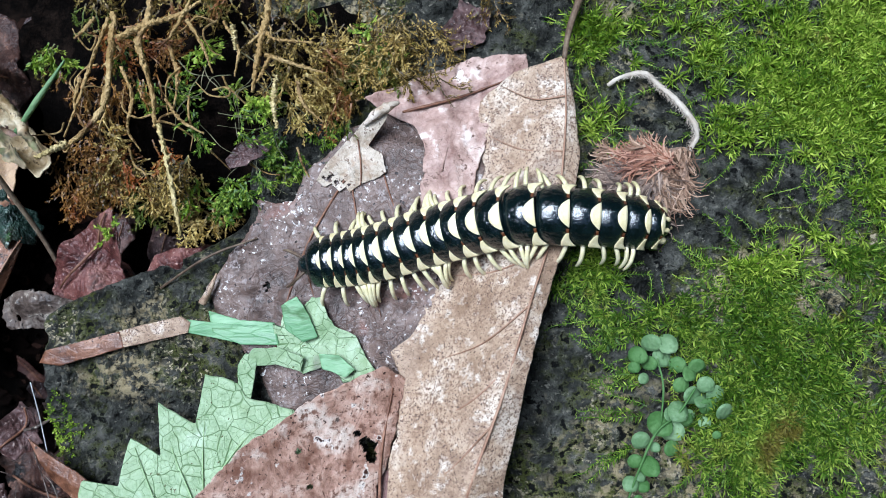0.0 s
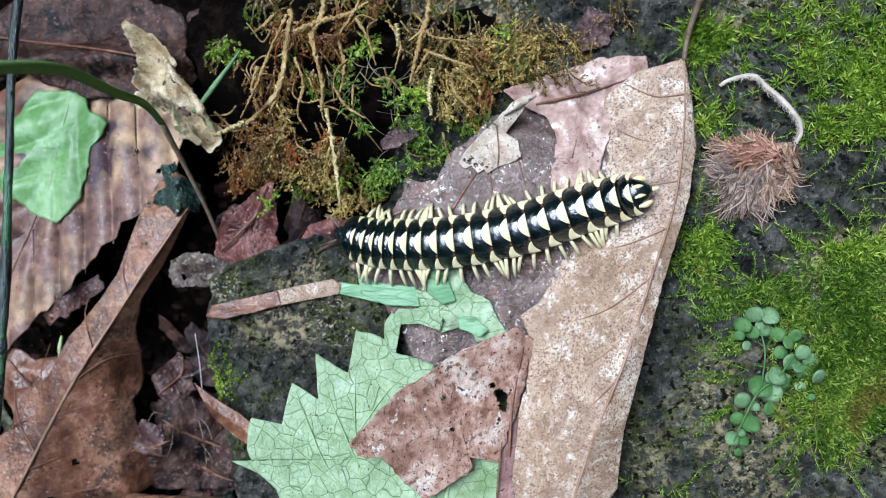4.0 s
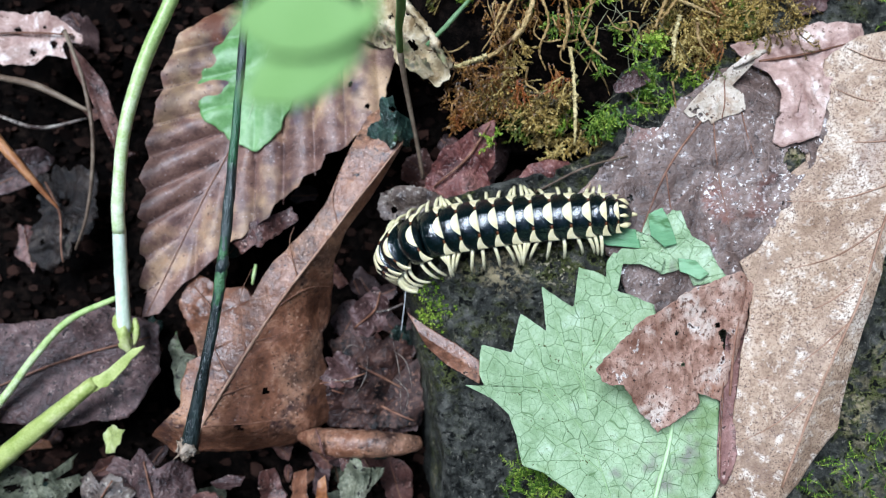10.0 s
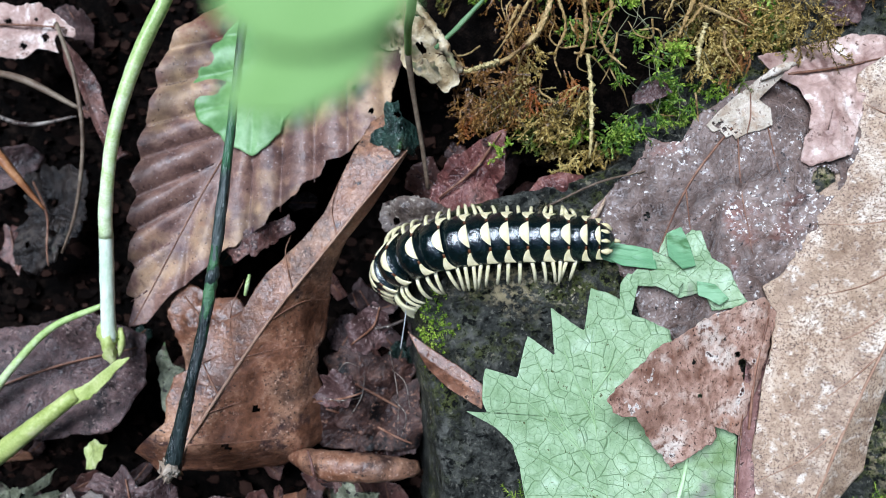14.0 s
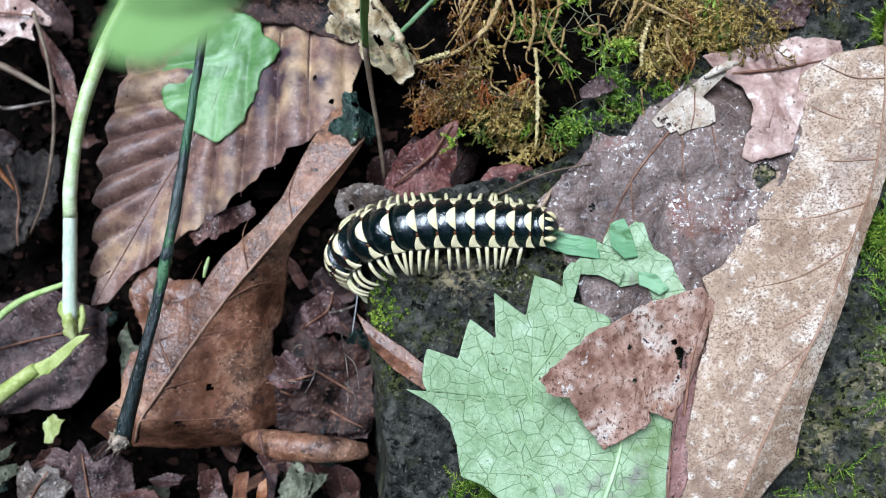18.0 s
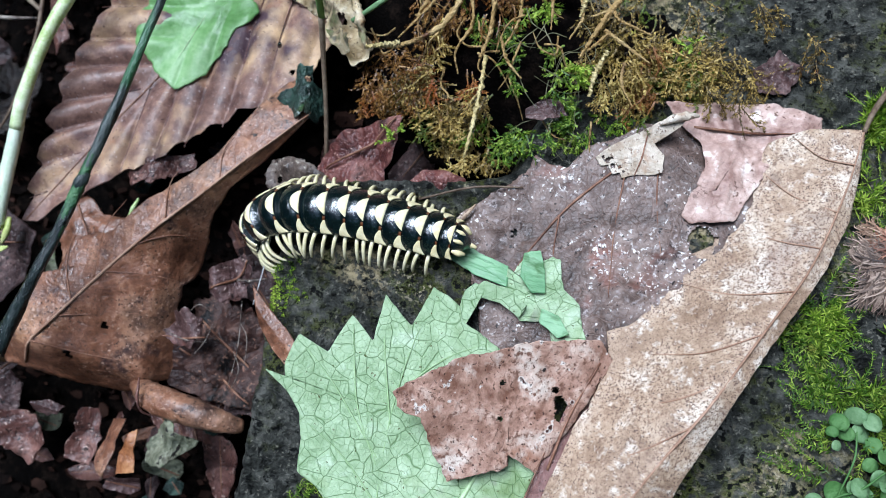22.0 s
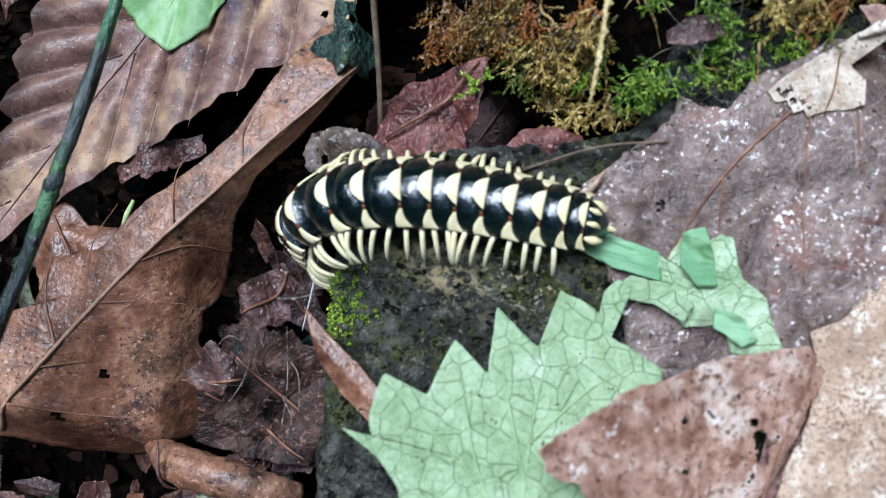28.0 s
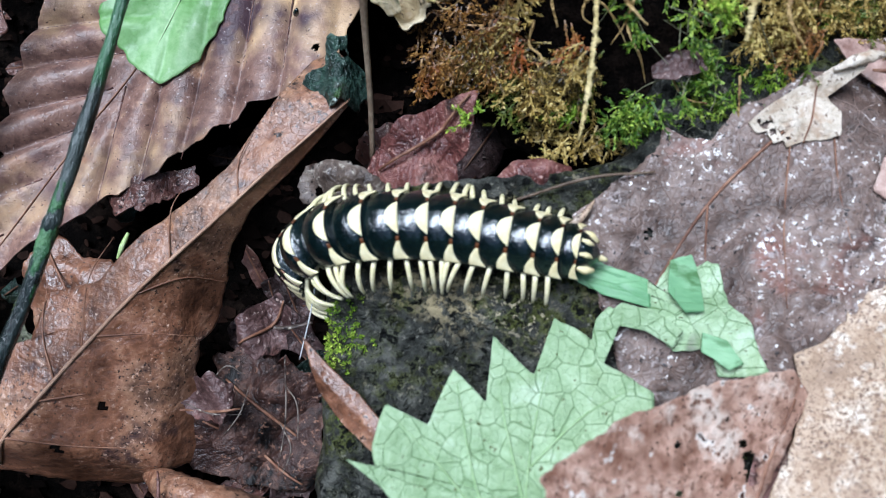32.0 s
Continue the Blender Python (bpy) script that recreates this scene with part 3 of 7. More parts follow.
def blade(outline, centre, height, n=200, rings=34, jag=0.03, thick=0.02, holes=(), seed=1, wrinkle=0.02):
    """A thin leaf blade inside an outline, laid on the surface height(x, y), with torn edges, holes and a thickness."""
    o = np.array(outline, float)
    o = np.vstack([o, o[:1]])
    s = np.r_[0, np.cumsum(np.hypot(*np.diff(o, axis=0).T))]
    u = np.linspace(0, s[-1], n, endpoint=False)
    edge = np.stack([np.interp(u, s, o[:, 0]), np.interp(u, s, o[:, 1])], 1)
    c = np.array(centre, float)
    way = edge - c
    way /= np.linalg.norm(way, axis=1)[:, None] + 1e-9
    tear = np.array([wobble(x, y, 2.2, seed) + 0.7 * wobble(x, y, 6.5, seed + 3) + 0.5 * wobble(x, y, 17, seed + 5) for x, y in edge])
    edge = edge + way * (tear * jag)[:, None]
    flat = [c]
    for r in range(1, rings + 1):
        flat.extend(c + (edge - c) * (r / rings) ** 0.85)
    flat = np.array(flat)
    z = np.array([height(x, y) + wrinkle * (wobble(x, y, 1.6, seed + 9) + 0.5 * wobble(x, y, 4.5, seed + 11)) for x, y in flat])
    top = np.column_stack([flat, z])
    low = top - (0, 0, thick)
    m = len(flat)
    faces = []
    for r in range(rings):
        for j in range(n):
            k = (j + 1) % n
            if r == 0:
                f = (0, 1 + j, 1 + k)
            else:
                a, b = 1 + (r - 1) * n, 1 + r * n
                f = (a + j, b + j, b + k, a + k)
            mid = flat[list(f)].mean(0)
            if any(np.hypot(mid[0] - hx, mid[1] - hy) < hr * (1 + 0.5 * wobble(mid[0], mid[1], 5 / hr / 4, seed)) for hx, hy, hr in holes):
                continue
            faces.append(f)
            faces.append(tuple(m + v for v in f[::-1]))
    last = 1 + (rings - 1) * n
    for j in range(n):
        k = (j + 1) % n
        faces.append((last + k, last + j, m + last + j, m + last + k))
    if (np.cross(edge[0] - c, edge[n // 8] - c)) < 0:
        faces = [f[::-1] for f in faces]
    return np.vstack([top, low]), faces


def vein(points, height, radii, count=20, lift=0.0, sides=6):
    """A vein that lies on the surface height(x, y)."""
    flat = spline([(x, y, 0) for x, y in points], count)
    line = [(x, y, height(x, y) + lift) for x, y, _ in flat]
    return tube(line, radii, sides, count)


def ease(v, lo, hi):
    k = min(1.0, max(0.0, (v - lo) / (hi - lo)))
    return k * k * (3 - 2 * k)


def bump_at(x, y, cx, cy, rx, ry=None):
    return math.exp(-((x - cx) / rx) ** 2 - ((y - cy) / (ry or rx)) ** 2)

# ---- the ground and the rock ----
def spread(inner, lo, hi, far):
    """Grid lines: even in the middle, then wider and wider out to the horizon."""
    mid = np.arange(lo, hi + inner / 2, inner)
    out = np.geomspace(1, far, 16)
    return np.r_[lo - out[::-1], mid, hi + out]


def soil_z(x, y):
    z = -2.5 + 0.22 * wobble(x, y, 0.7, 1) + 0.14 * wobble(x, y, 2.1, 2) + 0.07 * wobble(x, y, 5.5, 3)
    return z + 1.8 * bump_at(x, y, -2.6, 3.6, 2.2, 1.5) + 0.6 * bump_at(x, y, -5.0, 1.2, 0.9)


def sheet(xs, ys, height):
    verts = [(x, y, height(x, y)) for y in ys for x in xs]
    w = len(xs)
    faces = [(j * w + i, j * w + i + 1, (j + 1) * w + i + 1, (j + 1) * w + i) for j in range(len(ys) - 1) for i in range(w - 1)]
    return verts, faces


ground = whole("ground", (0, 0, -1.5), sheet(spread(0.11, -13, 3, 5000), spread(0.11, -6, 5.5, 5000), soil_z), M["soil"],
               "forest soil full of crumbs, coloured near black for shaded gaps", "ground", kind="structure")


def shade_ring(radius, tall):
    """An unseen dark ring, added to block side light and deepen shadows, with an uneven top line."""
    n, rows = 72, 10
    verts, faces = [], []
    for j in range(rows + 1):
        for i in range(n):
            a = 2 * math.pi * i / n
            r = radius * (1 + 0.16 * wobble(3 * math.cos(a), 3 * math.sin(a) + j, 1.0, 77))
            top = tall * (1 + 0.2 * wobble(4 * math.cos(a), 4 * math.sin(a), 1.0, 78))
            verts.append((r * math.cos(a), r * math.sin(a), -30 + (top + 30) * j / rows))
    for j in range(rows):
        for i in range(n):
            k = (i + 1) % n
            faces.append((j * n + i, j * n + k, (j + 1) * n + k, (j + 1) * n + i))
    return verts, faces


# added out of view: leaves only an opening of sky overhead
whole("backdrop", (0, 0, 0), shade_ring(420, 620), M["shade_wall"], "unseen dark ring added to block low sky light", "forest", kind="structure")


def rock_edge(y):
    """Where the top of the rock ends towards the litter."""
    if y < -0.6:
        return -4.52 - 0.19 * (y + 0.6) + 0.06 * wobble(y, 0, 2.3, 5)
    return -4.52 + 2.7 * ease(y, 0.35, 1.6) + 0.06 * wobble(y, 0, 2.3, 5)


def rock_z(x, y):
    z = -0.06 - 0.42 * ease(y, 1.5, 4.0) + 0.06 * wobble(x, y, 0.5, 8)
    z += 0.05 * wobble(x, y, 1.9, 9) + 0.05 * wobble(x, y, 4.5, 10) + 0.03 * wobble(x, y, 9, 11)
    if x < -2.6 and y < 0.7:
        z += 0.075 * wobble(x, y, 11, 12) - 0.17 * max(0.0, wobble(x, y, 6.5, 13) - 0.1)
    out = rock_edge(y) - x
    return z - 2.9 * ease(out, -0.08, 0.75) - 0.25 * max(0.0, out + 0.1) * 0.3


rock = whole("mossy_rock", (1, 0, -1.0), sheet(np.r_[np.arange(-5.3, -2.6, 0.035), np.arange(-2.6, 9.6, 0.07)], np.r_[np.arange(-6.0, -4.0, 0.1), np.arange(-4.0, 0.6, 0.035), np.arange(0.6, 7.0, 0.07)], rock_z), M["rock"],
             "dark grey weathered rock with tan lichen and moss", "rock")


# ---- dead leaves on the rock ----
RIB_Y = np.array([-3.8, -3.0, -1.66, -0.6, 0.4, 1.34, 2.4, 3.2])


def pale_rib(y):
    return float(np.interp(y, RIB_Y, [0.1, 0.3, 0.72, 1.15, 1.5, 1.83, 2.0, 2.03]))


def pale_z(x, y):
    high = float(np.interp(y, RIB_Y, [0.45, 0.7, 0.82, 0.84, 0.68, 0.45, 0.22, 0.08]))
    low = float(np.interp(y, [-3.5, -1.3, -0.5, 0.3, 1.5, 3.2], [0.3, 0.36, 0.2, 0.04, -0.04, -0.2]))
    off = pale_rib(y) - x
    if off >= 0:
        return high + (low - high) * ease(off, -0.1, 1.25)
    return high - 0.55 * min(0.5, -off)


leaf = thing("dry_leaf", (1.0, 0.3, 0.0), "large tan dry leaf arched over the mossy rock", "leaf")
part("blade", blade([(2.04, 3.22), (2.12, 2.6), (2.15, 2.05), (2.02, 1.4), (1.8, 0.75), (1.55, 0.05), (1.33, -0.8), (1.12, -1.6), (1.05, -2.25),
      (0.62, -2.85), (0.3, -3.3), (-0.45, -3.6), (-0.45, -3.05), (-0.27, -2.25), (-0.16, -1.3), (0.02, -0.58), (-0.13, -0.1), (0.1, 0.06), (0.27, 0.33),
      (0.28, 0.95), (0.79, 1.34), (0.68, 1.81), (0.94, 2.27), (1.03, 2.84), (1.47, 3.13)], (0.95, 0.2), pale_z, 240, 44, 0.03, 0.025,
      holes=[(-0.1, -1.05, 0.05)], seed=2, wrinkle=0.035), M["pale"], leaf)
part("midrib", vein([(2.03, 3.2), (2.0, 2.4), (1.83, 1.34), (1.5, 0.4), (1.15, -0.6), (0.72, -1.66), (0.3, -3.0)], pale_z, [0.010, 0.015, 0.018, 0.018], 40, 0.006), M["palevein"], leaf, "brown midrib")
for a, b in (((1.9, 1.6), (0.75, 1.75)), ((1.95, 2.1), (1.0, 2.45)), ((1.72, 1.0), (0.5, 0.75)), ((1.5, 0.4), (0.45, -0.2)), ((1.3, -0.2), (0.25, -0.9)),
             ((1.05, -0.85), (0.0, -1.7)), ((0.75, -1.6), (-0.2, -2.5)), ((2.02, 2.75), (1.3, 2.95))):
    mid = ((a[0] + b[0]) / 2, (a[1] + b[1]) / 2 - 0.1)
    part("side_vein", vein([a, mid, b], pale_z, [0.011, 0.009, 0.004], 16, 0.004), M["palevein"], leaf)
part("petiole", tube([(2.03, 3.2, 0.08), (2.12, 3.6, -0.1), (2.35, 4.2, -0.3)], [0.03, 0.04, 0.05], 8, 12), M["brownstem"], leaf, "grey leaf stalk")


def dark_z(x, y):
    return max(rock_z(x, y) + 0.05, -0.42 * ease(y, 1.9, 3.2) * ease(x, -0.6, 0.6) + 0.05 * wobble(x, y, 0.9, 21) - 0.03 * ease(x, -1.6, -2.4))


leaf = thing("brown_leaf", (-0.6, 1.2, -0.05), "wet mauve-brown dead leaf with white specks", "leaf")
part("blade", blade([(-2.36, 0.74), (-1.95, 1.21), (-1.75, 1.5), (-1.72, 1.78), (-1.5, 1.72), (-1.26, 1.72), (-1.03, 2.08), (-0.53, 2.54), (-0.06, 2.78), (0.5, 2.72),
      (1.05, 2.3), (1.1, 1.33), (0.6, 0.31), (0.3, -0.4), (-0.3, -0.95), (-1.0, -1.05), (-1.6, -0.75), (-1.75, -0.3), (-1.95, -0.05), (-2.2, 0.3)], (-0.5, 0.9), dark_z, 230, 40,
      0.05, 0.02, holes=[(-1.62, 0.72, 0.05), (0.62, 1.32, 0.17)], seed=4, wrinkle=0.03), M["dark"], leaf)
part("midrib", vein([(-1.6, -0.2), (-1.35, 0.6), (-1.1, 1.2), (-0.75, 1.75), (-0.2, 2.5)], dark_z, [0.009, 0.014, 0.016, 0.015], 26, 0.008), M["vein"], leaf)
for a, b in (((-0.55, 2.0), (-0.25, 0.3)), ((-1.15, 1.1), (-0.9, 0.1)), ((-0.2, 2.2), (0.2, 1.0))):
    part("side_vein", vein([a, ((a[0] + b[0]) / 2 - 0.04, (a[1] + b[1]) / 2), b], dark_z, [0.012, 0.009, 0.004], 14, 0.008), M["vein"], leaf)


def pink_z(x, y):
    return max(rock_z(x, y), dark_z(x, y)) + 0.09 + 0.05 * wobble(x, y, 1.2, 30) + 0.04 * math.sin(5 * (x + 0.5 * y))


leaf = thing("pink_leaf", (0.8, 2.8, -0.4), "torn pinkish-brown dead leaf under the tan one", "leaf")
part("blade", blade([(-0.12, 2.72), (-0.34, 2.9), (0.12, 3.1), (0.5, 3.22), (0.9, 3.36), (1.62, 3.4), (1.6, 3.0), (1.2, 2.6), (1.0, 2.1), (0.9, 1.65), (0.42, 1.48), (0.28, 1.57), (0.3, 1.86),
      (0.58, 1.97), (0.33, 1.96), (0.37, 2.24), (0.2, 2.55)], (0.75, 2.7), pink_z, 180, 26, 0.04, 0.02, seed=6, wrinkle=0.05), M["pink"], leaf)
part("midrib", vein([(0.1, 2.72), (0.7, 2.85), (1.4, 3.05)], pink_z, [0.02, 0.018, 0.01], 14, 0.01), M["vein"], leaf)


def flap_z(x, y):
    return 0.1 + 0.12 * ease(y, 2.3, 2.7) - 0.05 * ease(y, 2.1, 1.9)


flap = thing("lacy_leaf_flap", (-0.4, 2.3, 0.1), "whitish folded leaf flap with a lacy lower edge", "leaf")
part("blade", blade([(-0.95, 1.95), (-0.72, 2.24), (-0.47, 2.46), (-0.28, 2.63), (-0.02, 2.72), (-0.06, 2.6), (-0.25, 2.44), (-0.30, 2.33), (-0.15, 2.22), (-0.1, 2.0), (-0.25, 1.92), (-0.43, 1.88),
      (-0.56, 1.78), (-0.6, 1.86), (-0.68, 1.8), (-0.78, 1.9), (-0.86, 1.86)], (-0.45, 2.16), flap_z, 190, 26, 0.02, 0.018,
      holes=[(-0.80, 1.955, 0.04), (-0.71, 1.91, 0.035), (-0.63, 1.92, 0.025), (-0.86, 1.98, 0.022), (-0.75, 2.0, 0.018), (-0.56, 1.88, 0.02)], seed=8), M["lace"], flap)
part("curled_ridge", tube([(-0.32, 2.55, 0.2), (-0.18, 2.65, 0.26), (0.0, 2.74, 0.27), (0.1, 2.78, 0.22)], [0.02, 0.055, 0.06, 0.02], 10, 16, 0.3, 5), M["lace"], flap, "tan curled leaf ridge")
part("vein", vein([(-0.42, 1.86), (-0.4, 2.1), (-0.42, 2.4)], flap_z, [0.006, 0.01, 0.008], 12, 0.008), M["vein"], flap)


def green_z(x, y):
    z = 0.27 - 0.19 * (x + 2.33) - 0.263 * (y + 0.3)
    return min(z, 0.95) + 0.05 * wobble(x, y, 1.3, 40)


leaf = thing("green_leaf", (-2.0, -2.0, 0.3), "fallen pale green toothed leaf lying underside up on rock", "leaf")
part("blade", blade([(-2.33, -0.29), (-2.1, -0.34), (-1.93, -0.42), (-1.85, -0.56), (-1.55, -0.66), (-1.3, -0.75), (-1.2, -1.1), (-0.8, -1.6), (-0.42, -2.01), (-0.46, -3.02),
      (-0.9, -3.6), (-1.5, -3.9), (-2.1, -3.5), (-2.4, -3.15), (-2.75, -2.95), (-3.02, -2.86), (-3.12, -2.5), (-3.22, -2.22), (-3.46, -2.03), (-3.8, -1.88), (-3.55, -1.89),
      (-3.62, -1.75), (-3.62, -1.36), (-3.2, -1.46), (-3.11, -0.94), (-2.76, -1.16), (-2.84, -0.57), (-2.4, -0.83)], (-2.05, -1.9), green_z, 300, 40, 0.018, 0.02, seed=10, wrinkle=0.03),
     M["green"], leaf)
part("midrib", vein([(-1.5, -3.9), (-1.3, -3.1), (-1.1, -2.4), (-1.0, -1.6)], green_z, [0.035, 0.03, 0.022], 22, 0.012), M["greenvein"], leaf, "pale raised midrib")
for pts in ([(-1.75, -3.6), (-2.1, -2.6), (-2.28, -1.5), (-2.3, -0.45)], [(-2.1, -2.6), (-2.65, -1.9), (-3.05, -1.05)], [(-2.1, -2.5), (-2.9, -1.85), (-3.52, -1.45)], [(-2.2, -2.0), (-2.55, -1.3), (-2.8, -0.7)],
            [(-2.0, -2.9), (-2.6, -2.5), (-3.1, -2.3)], [(-2.25, -1.6), (-1.9, -1.1), (-1.5, -0.75)], [(-1.2, -2.7), (-0.8, -2.5), (-0.5, -2.5)]):
    part("side_vein", vein(pts, green_z, [0.013, 0.010, 0.004], 22, 0.0), M["thinvein"], leaf)


def red_z(x, y):
    return 0.44 - 0.5 * (x + 0.39) + 0.06 * wobble(x, y, 1.1, 50) - 0.1 * ease(x, -0.3, 0.2)


scrap_strip = thing("mauve_leaf_strip", (-0.3, -2.2, 0.4), "dull mauve leaf strip between green and tan leaves", "leaf")
part("blade", blade([(-0.06, -0.5), (0.02, -0.8), (0.0, -1.24), (-0.02, -1.74), (-0.1, -2.31), (-0.25, -2.74), (-0.4, -3.05), (-0.5, -2.95), (-0.49, -2.54), (-0.42, -1.97), (-0.36, -1.47), (-0.26, -0.75)], (-0.2, -1.7),
      lambda x, y: green_z(x, y) + 0.06, 100, 12, 0.02, 0.02, seed=13), M["rosy"], scrap_strip)
part("rim", tube([(-0.39, -1.7, 0.41), (-0.44, -2.2, 0.53), (-0.48, -2.6, 0.64), (-0.49, -2.92, 0.72)], [0.008, 0.012, 0.012, 0.008], 6, 14), M["rolled"], scrap_strip)


leaf = thing("rust_leaf", (-0.8, -1.4, 0.4), "torn rust-brown leaf scrap on the green leaf", "leaf")
part("blade", blade([(-2.2, -1.58), (-2.1, -1.45), (-1.87, -1.2), (-1.44, -0.86), (-0.93, -0.54), (-0.18, -0.24), (0.05, -0.46), (-0.06, -0.91), (-0.22, -1.42), (-0.42, -1.99), (-0.75, -1.88),
      (-1.0, -1.78), (-0.74, -1.99), (-1.1, -2.22), (-1.33, -2.36), (-1.6, -2.08), (-1.84, -1.77), (-2.0, -1.76), (-2.12, -1.72)], (-0.95, -1.3), red_z, 260, 40, 0.045, 0.022,
      holes=[(-0.4, -1.12, 0.09), (-0.36, -1.25, 0.07), (-0.5, -0.98, 0.04), (-1.1, -1.1, 0.03), (-1.0, -1.5, 0.03), (-0.7, -0.8, 0.025)], seed=12, wrinkle=0.05), M["red"], leaf)
part("side_vein", vein([(-0.3, -1.9), (-0.25, -1.2), (-0.1, -0.5)], red_z, [0.018, 0.02, 0.012], 16, 0.008), M["vein"], leaf)


def shred_z(x, y):
    return 0.08 + 0.05 * math.sin(6 * x) * math.sin(5 * y)


leaf = thing("shredded_green_leaf", (-1.1, 0.1, 0.0), "shredded pale green leaf piece with a dark green strip", "leaf")
part("blade", blade([(-1.56, 0.27), (-1.5, 0.12), (-1.38, 0.5), (-1.2, 0.42), (-1.06, 0.56), (-0.95, 0.55), (-0.86, 0.35), (-0.78, 0.22), (-0.55, 0.09), (-0.44, -0.15), (-0.31, -0.33), (-0.5, -0.4),
      (-0.74, -0.46), (-0.78, -0.2), (-0.98, -0.26), (-1.19, -0.33), (-1.5, -0.13)], (-1.0, 0.08), shred_z, 160, 18, 0.02, 0.018, seed=14), M["green"], leaf)
part("strip", blade([(-2.35, 0.45), (-1.95, 0.32), (-1.54, 0.28), (-1.48, 0.02), (-1.95, 0.04), (-2.3, 0.2)], (-1.9, 0.2), lambda x, y: 0.06 + 0.04 * math.cos(8 * y), 100, 12, 0.01, 0.016, seed=15),
     M["strip"], leaf, "darker green strip")
part("hanging_strip", blade([(-1.95, -0.58), (-1.96, -0.2), (-1.86, -0.06), (-1.72, -0.1), (-1.74, -0.3), (-1.8, -0.6)], (-1.84, -0.3), lambda x, y: 0.2 - 0.1 * (y + 0.2), 80, 10, 0.012, 0.016, seed=33), M["green"], leaf)
part("cross_strip", blade([(-1.9, -0.16), (-1.75, 0.0), (-1.45, 0.0), (-1.15, -0.13), (-1.2, -0.3), (-1.5, -0.2), (-1.75, -0.22)], (-1.55, -0.1), lambda x, y: 0.2 + 0.12 * (y + 0.1), 90, 10, 0.012, 0.016, seed=34), M["green"], leaf)
part("dark_lobe", blade([(-1.4, 0.48), (-1.22, 0.58), (-1.08, 0.34), (-1.0, 0.1), (-1.16, 0.04), (-1.36, 0.2)], (-1.2, 0.3), lambda x, y: 0.16 - 0.1 * (x + 1.2), 80, 10, 0.015, 0.016, seed=35), M["strip"], leaf, "darker green torn lobe")
part("dark_flap", blade([(-0.98, -0.1), (-0.75, -0.12), (-0.55, -0.3), (-0.68, -0.38), (-0.95, -0.28)], (-0.78, -0.22), lambda x, y: 0.15, 60, 8, 0.015, 0.016, seed=36), M["strip"], leaf)

leaf = thing("grass_strip", (-3.0, 0.1, 0.0), "narrow dead blade turning from brown to green", "leaf")
part("brown_end", blade([(-4.5, -0.1), (-4.4, 0.05), (-3.9, 0.16), (-3.45, 0.25), (-3.4, 0.05), (-3.8, -0.05), (-4.22, -0.14)], (-3.95, 0.05), lambda x, y: 0.05 + 0.08 * (0.2 - abs(y - 0.05)), 90, 10, 0.015, 0.016, seed=16),
     M["rolled"], leaf)
part("tan_middle", blade([(-3.46, 0.25), (-3.1, 0.33), (-2.69, 0.4), (-2.57, 0.32), (-2.6, 0.2), (-3.0, 0.12), (-3.42, 0.05)], (-3.0, 0.22), lambda x, y: 0.055, 90, 10, 0.012, 0.016, seed=17), M["pale"], leaf)
part("green_end", blade([(-2.63, 0.36), (-2.2, 0.3), (-1.52, 0.23), (-1.52, 0.01), (-2.07, 0.08), (-2.62, 0.2)], (-2.0, 0.17), lambda x, y: 0.05, 90, 10, 0.01, 0.016, seed=18), M["strip"], leaf)

whole("red_narrow_leaf", (-4.1, -1.5, 0.0), blade([(-4.66, -1.02), (-4.43, -1.16), (-4.03, -1.37), (-3.62, -1.62), (-3.62, -1.92), (-4.08, -1.69), (-4.37, -1.47)], (-4.1, -1.53),
      lambda x, y: 0.12 + 0.25 * (x + 4.6) - 0.2 * abs(y + 1.5 + 0.55 * (x + 4.1)), 110, 12, 0.015, 0.018, seed=19), M["rolled"], "narrow reddish-brown leaf tip on the rock", "leaf")


# ---- litter in the hollow beside the rock ----
def rolled_rib(y):
    return float(np.interp(y, [-3.3, -2.54, -1.16, -0.09, 1.43, 2.0], [-7.85, -7.45, -6.67, -5.94, -4.88, -4.6]))


def rolled_z(x, y):
    off = x - rolled_rib(y)
    steep = float(np.interp(y, [-1.4, -0.3], [0.5, 1.9]))
    z = -0.22 - 0.10 * max(0.0, -off) ** 1.3 - steep * max(0.0, off) ** 1.1 - 0.5 * ease(x, -6.25, -5.75) * ease(y, -0.4, -1.4)
    z -= 0.5 * ease(y, -2.75, -3.3) + 0.3 * ease(y, 1.2, 2.1)
    return z + 0.05 * wobble(x, y, 1.1, 60)


leaf = thing("russet_leaf", (-6.6, -1.2, -1.0), "long russet-brown curled dead leaf in the litter", "leaf")
part("blade", blade([(-5.45, 1.85), (-5.25, 2.02), (-5.02, 1.9), (-4.9, 1.62), (-4.88, 1.4), (-5.3, 0.66), (-5.65, 0.15), (-5.85, -0.3), (-5.95, -1.0), (-6.02, -1.7), (-5.8, -2.7), (-6.5, -3.2), (-7.3, -3.25), (-8.15, -3.28),
      (-8.4, -2.99), (-7.94, -2.6), (-7.94, -2.22), (-7.88, -1.89), (-7.59, -1.77), (-7.55, -1.23), (-7.28, -1.11), (-7.01, -0.98), (-6.87, -0.7), (-6.67, -0.37), (-6.24, 0.1), (-5.94, 0.5), (-5.67, 0.94)], (-6.6, -1.2), rolled_z, 230, 38, 0.035, 0.025,
      holes=[(-7.11, -2.82, 0.06), (-6.75, -2.28, 0.05)], seed=20, wrinkle=0.04), M["rolled"], leaf)
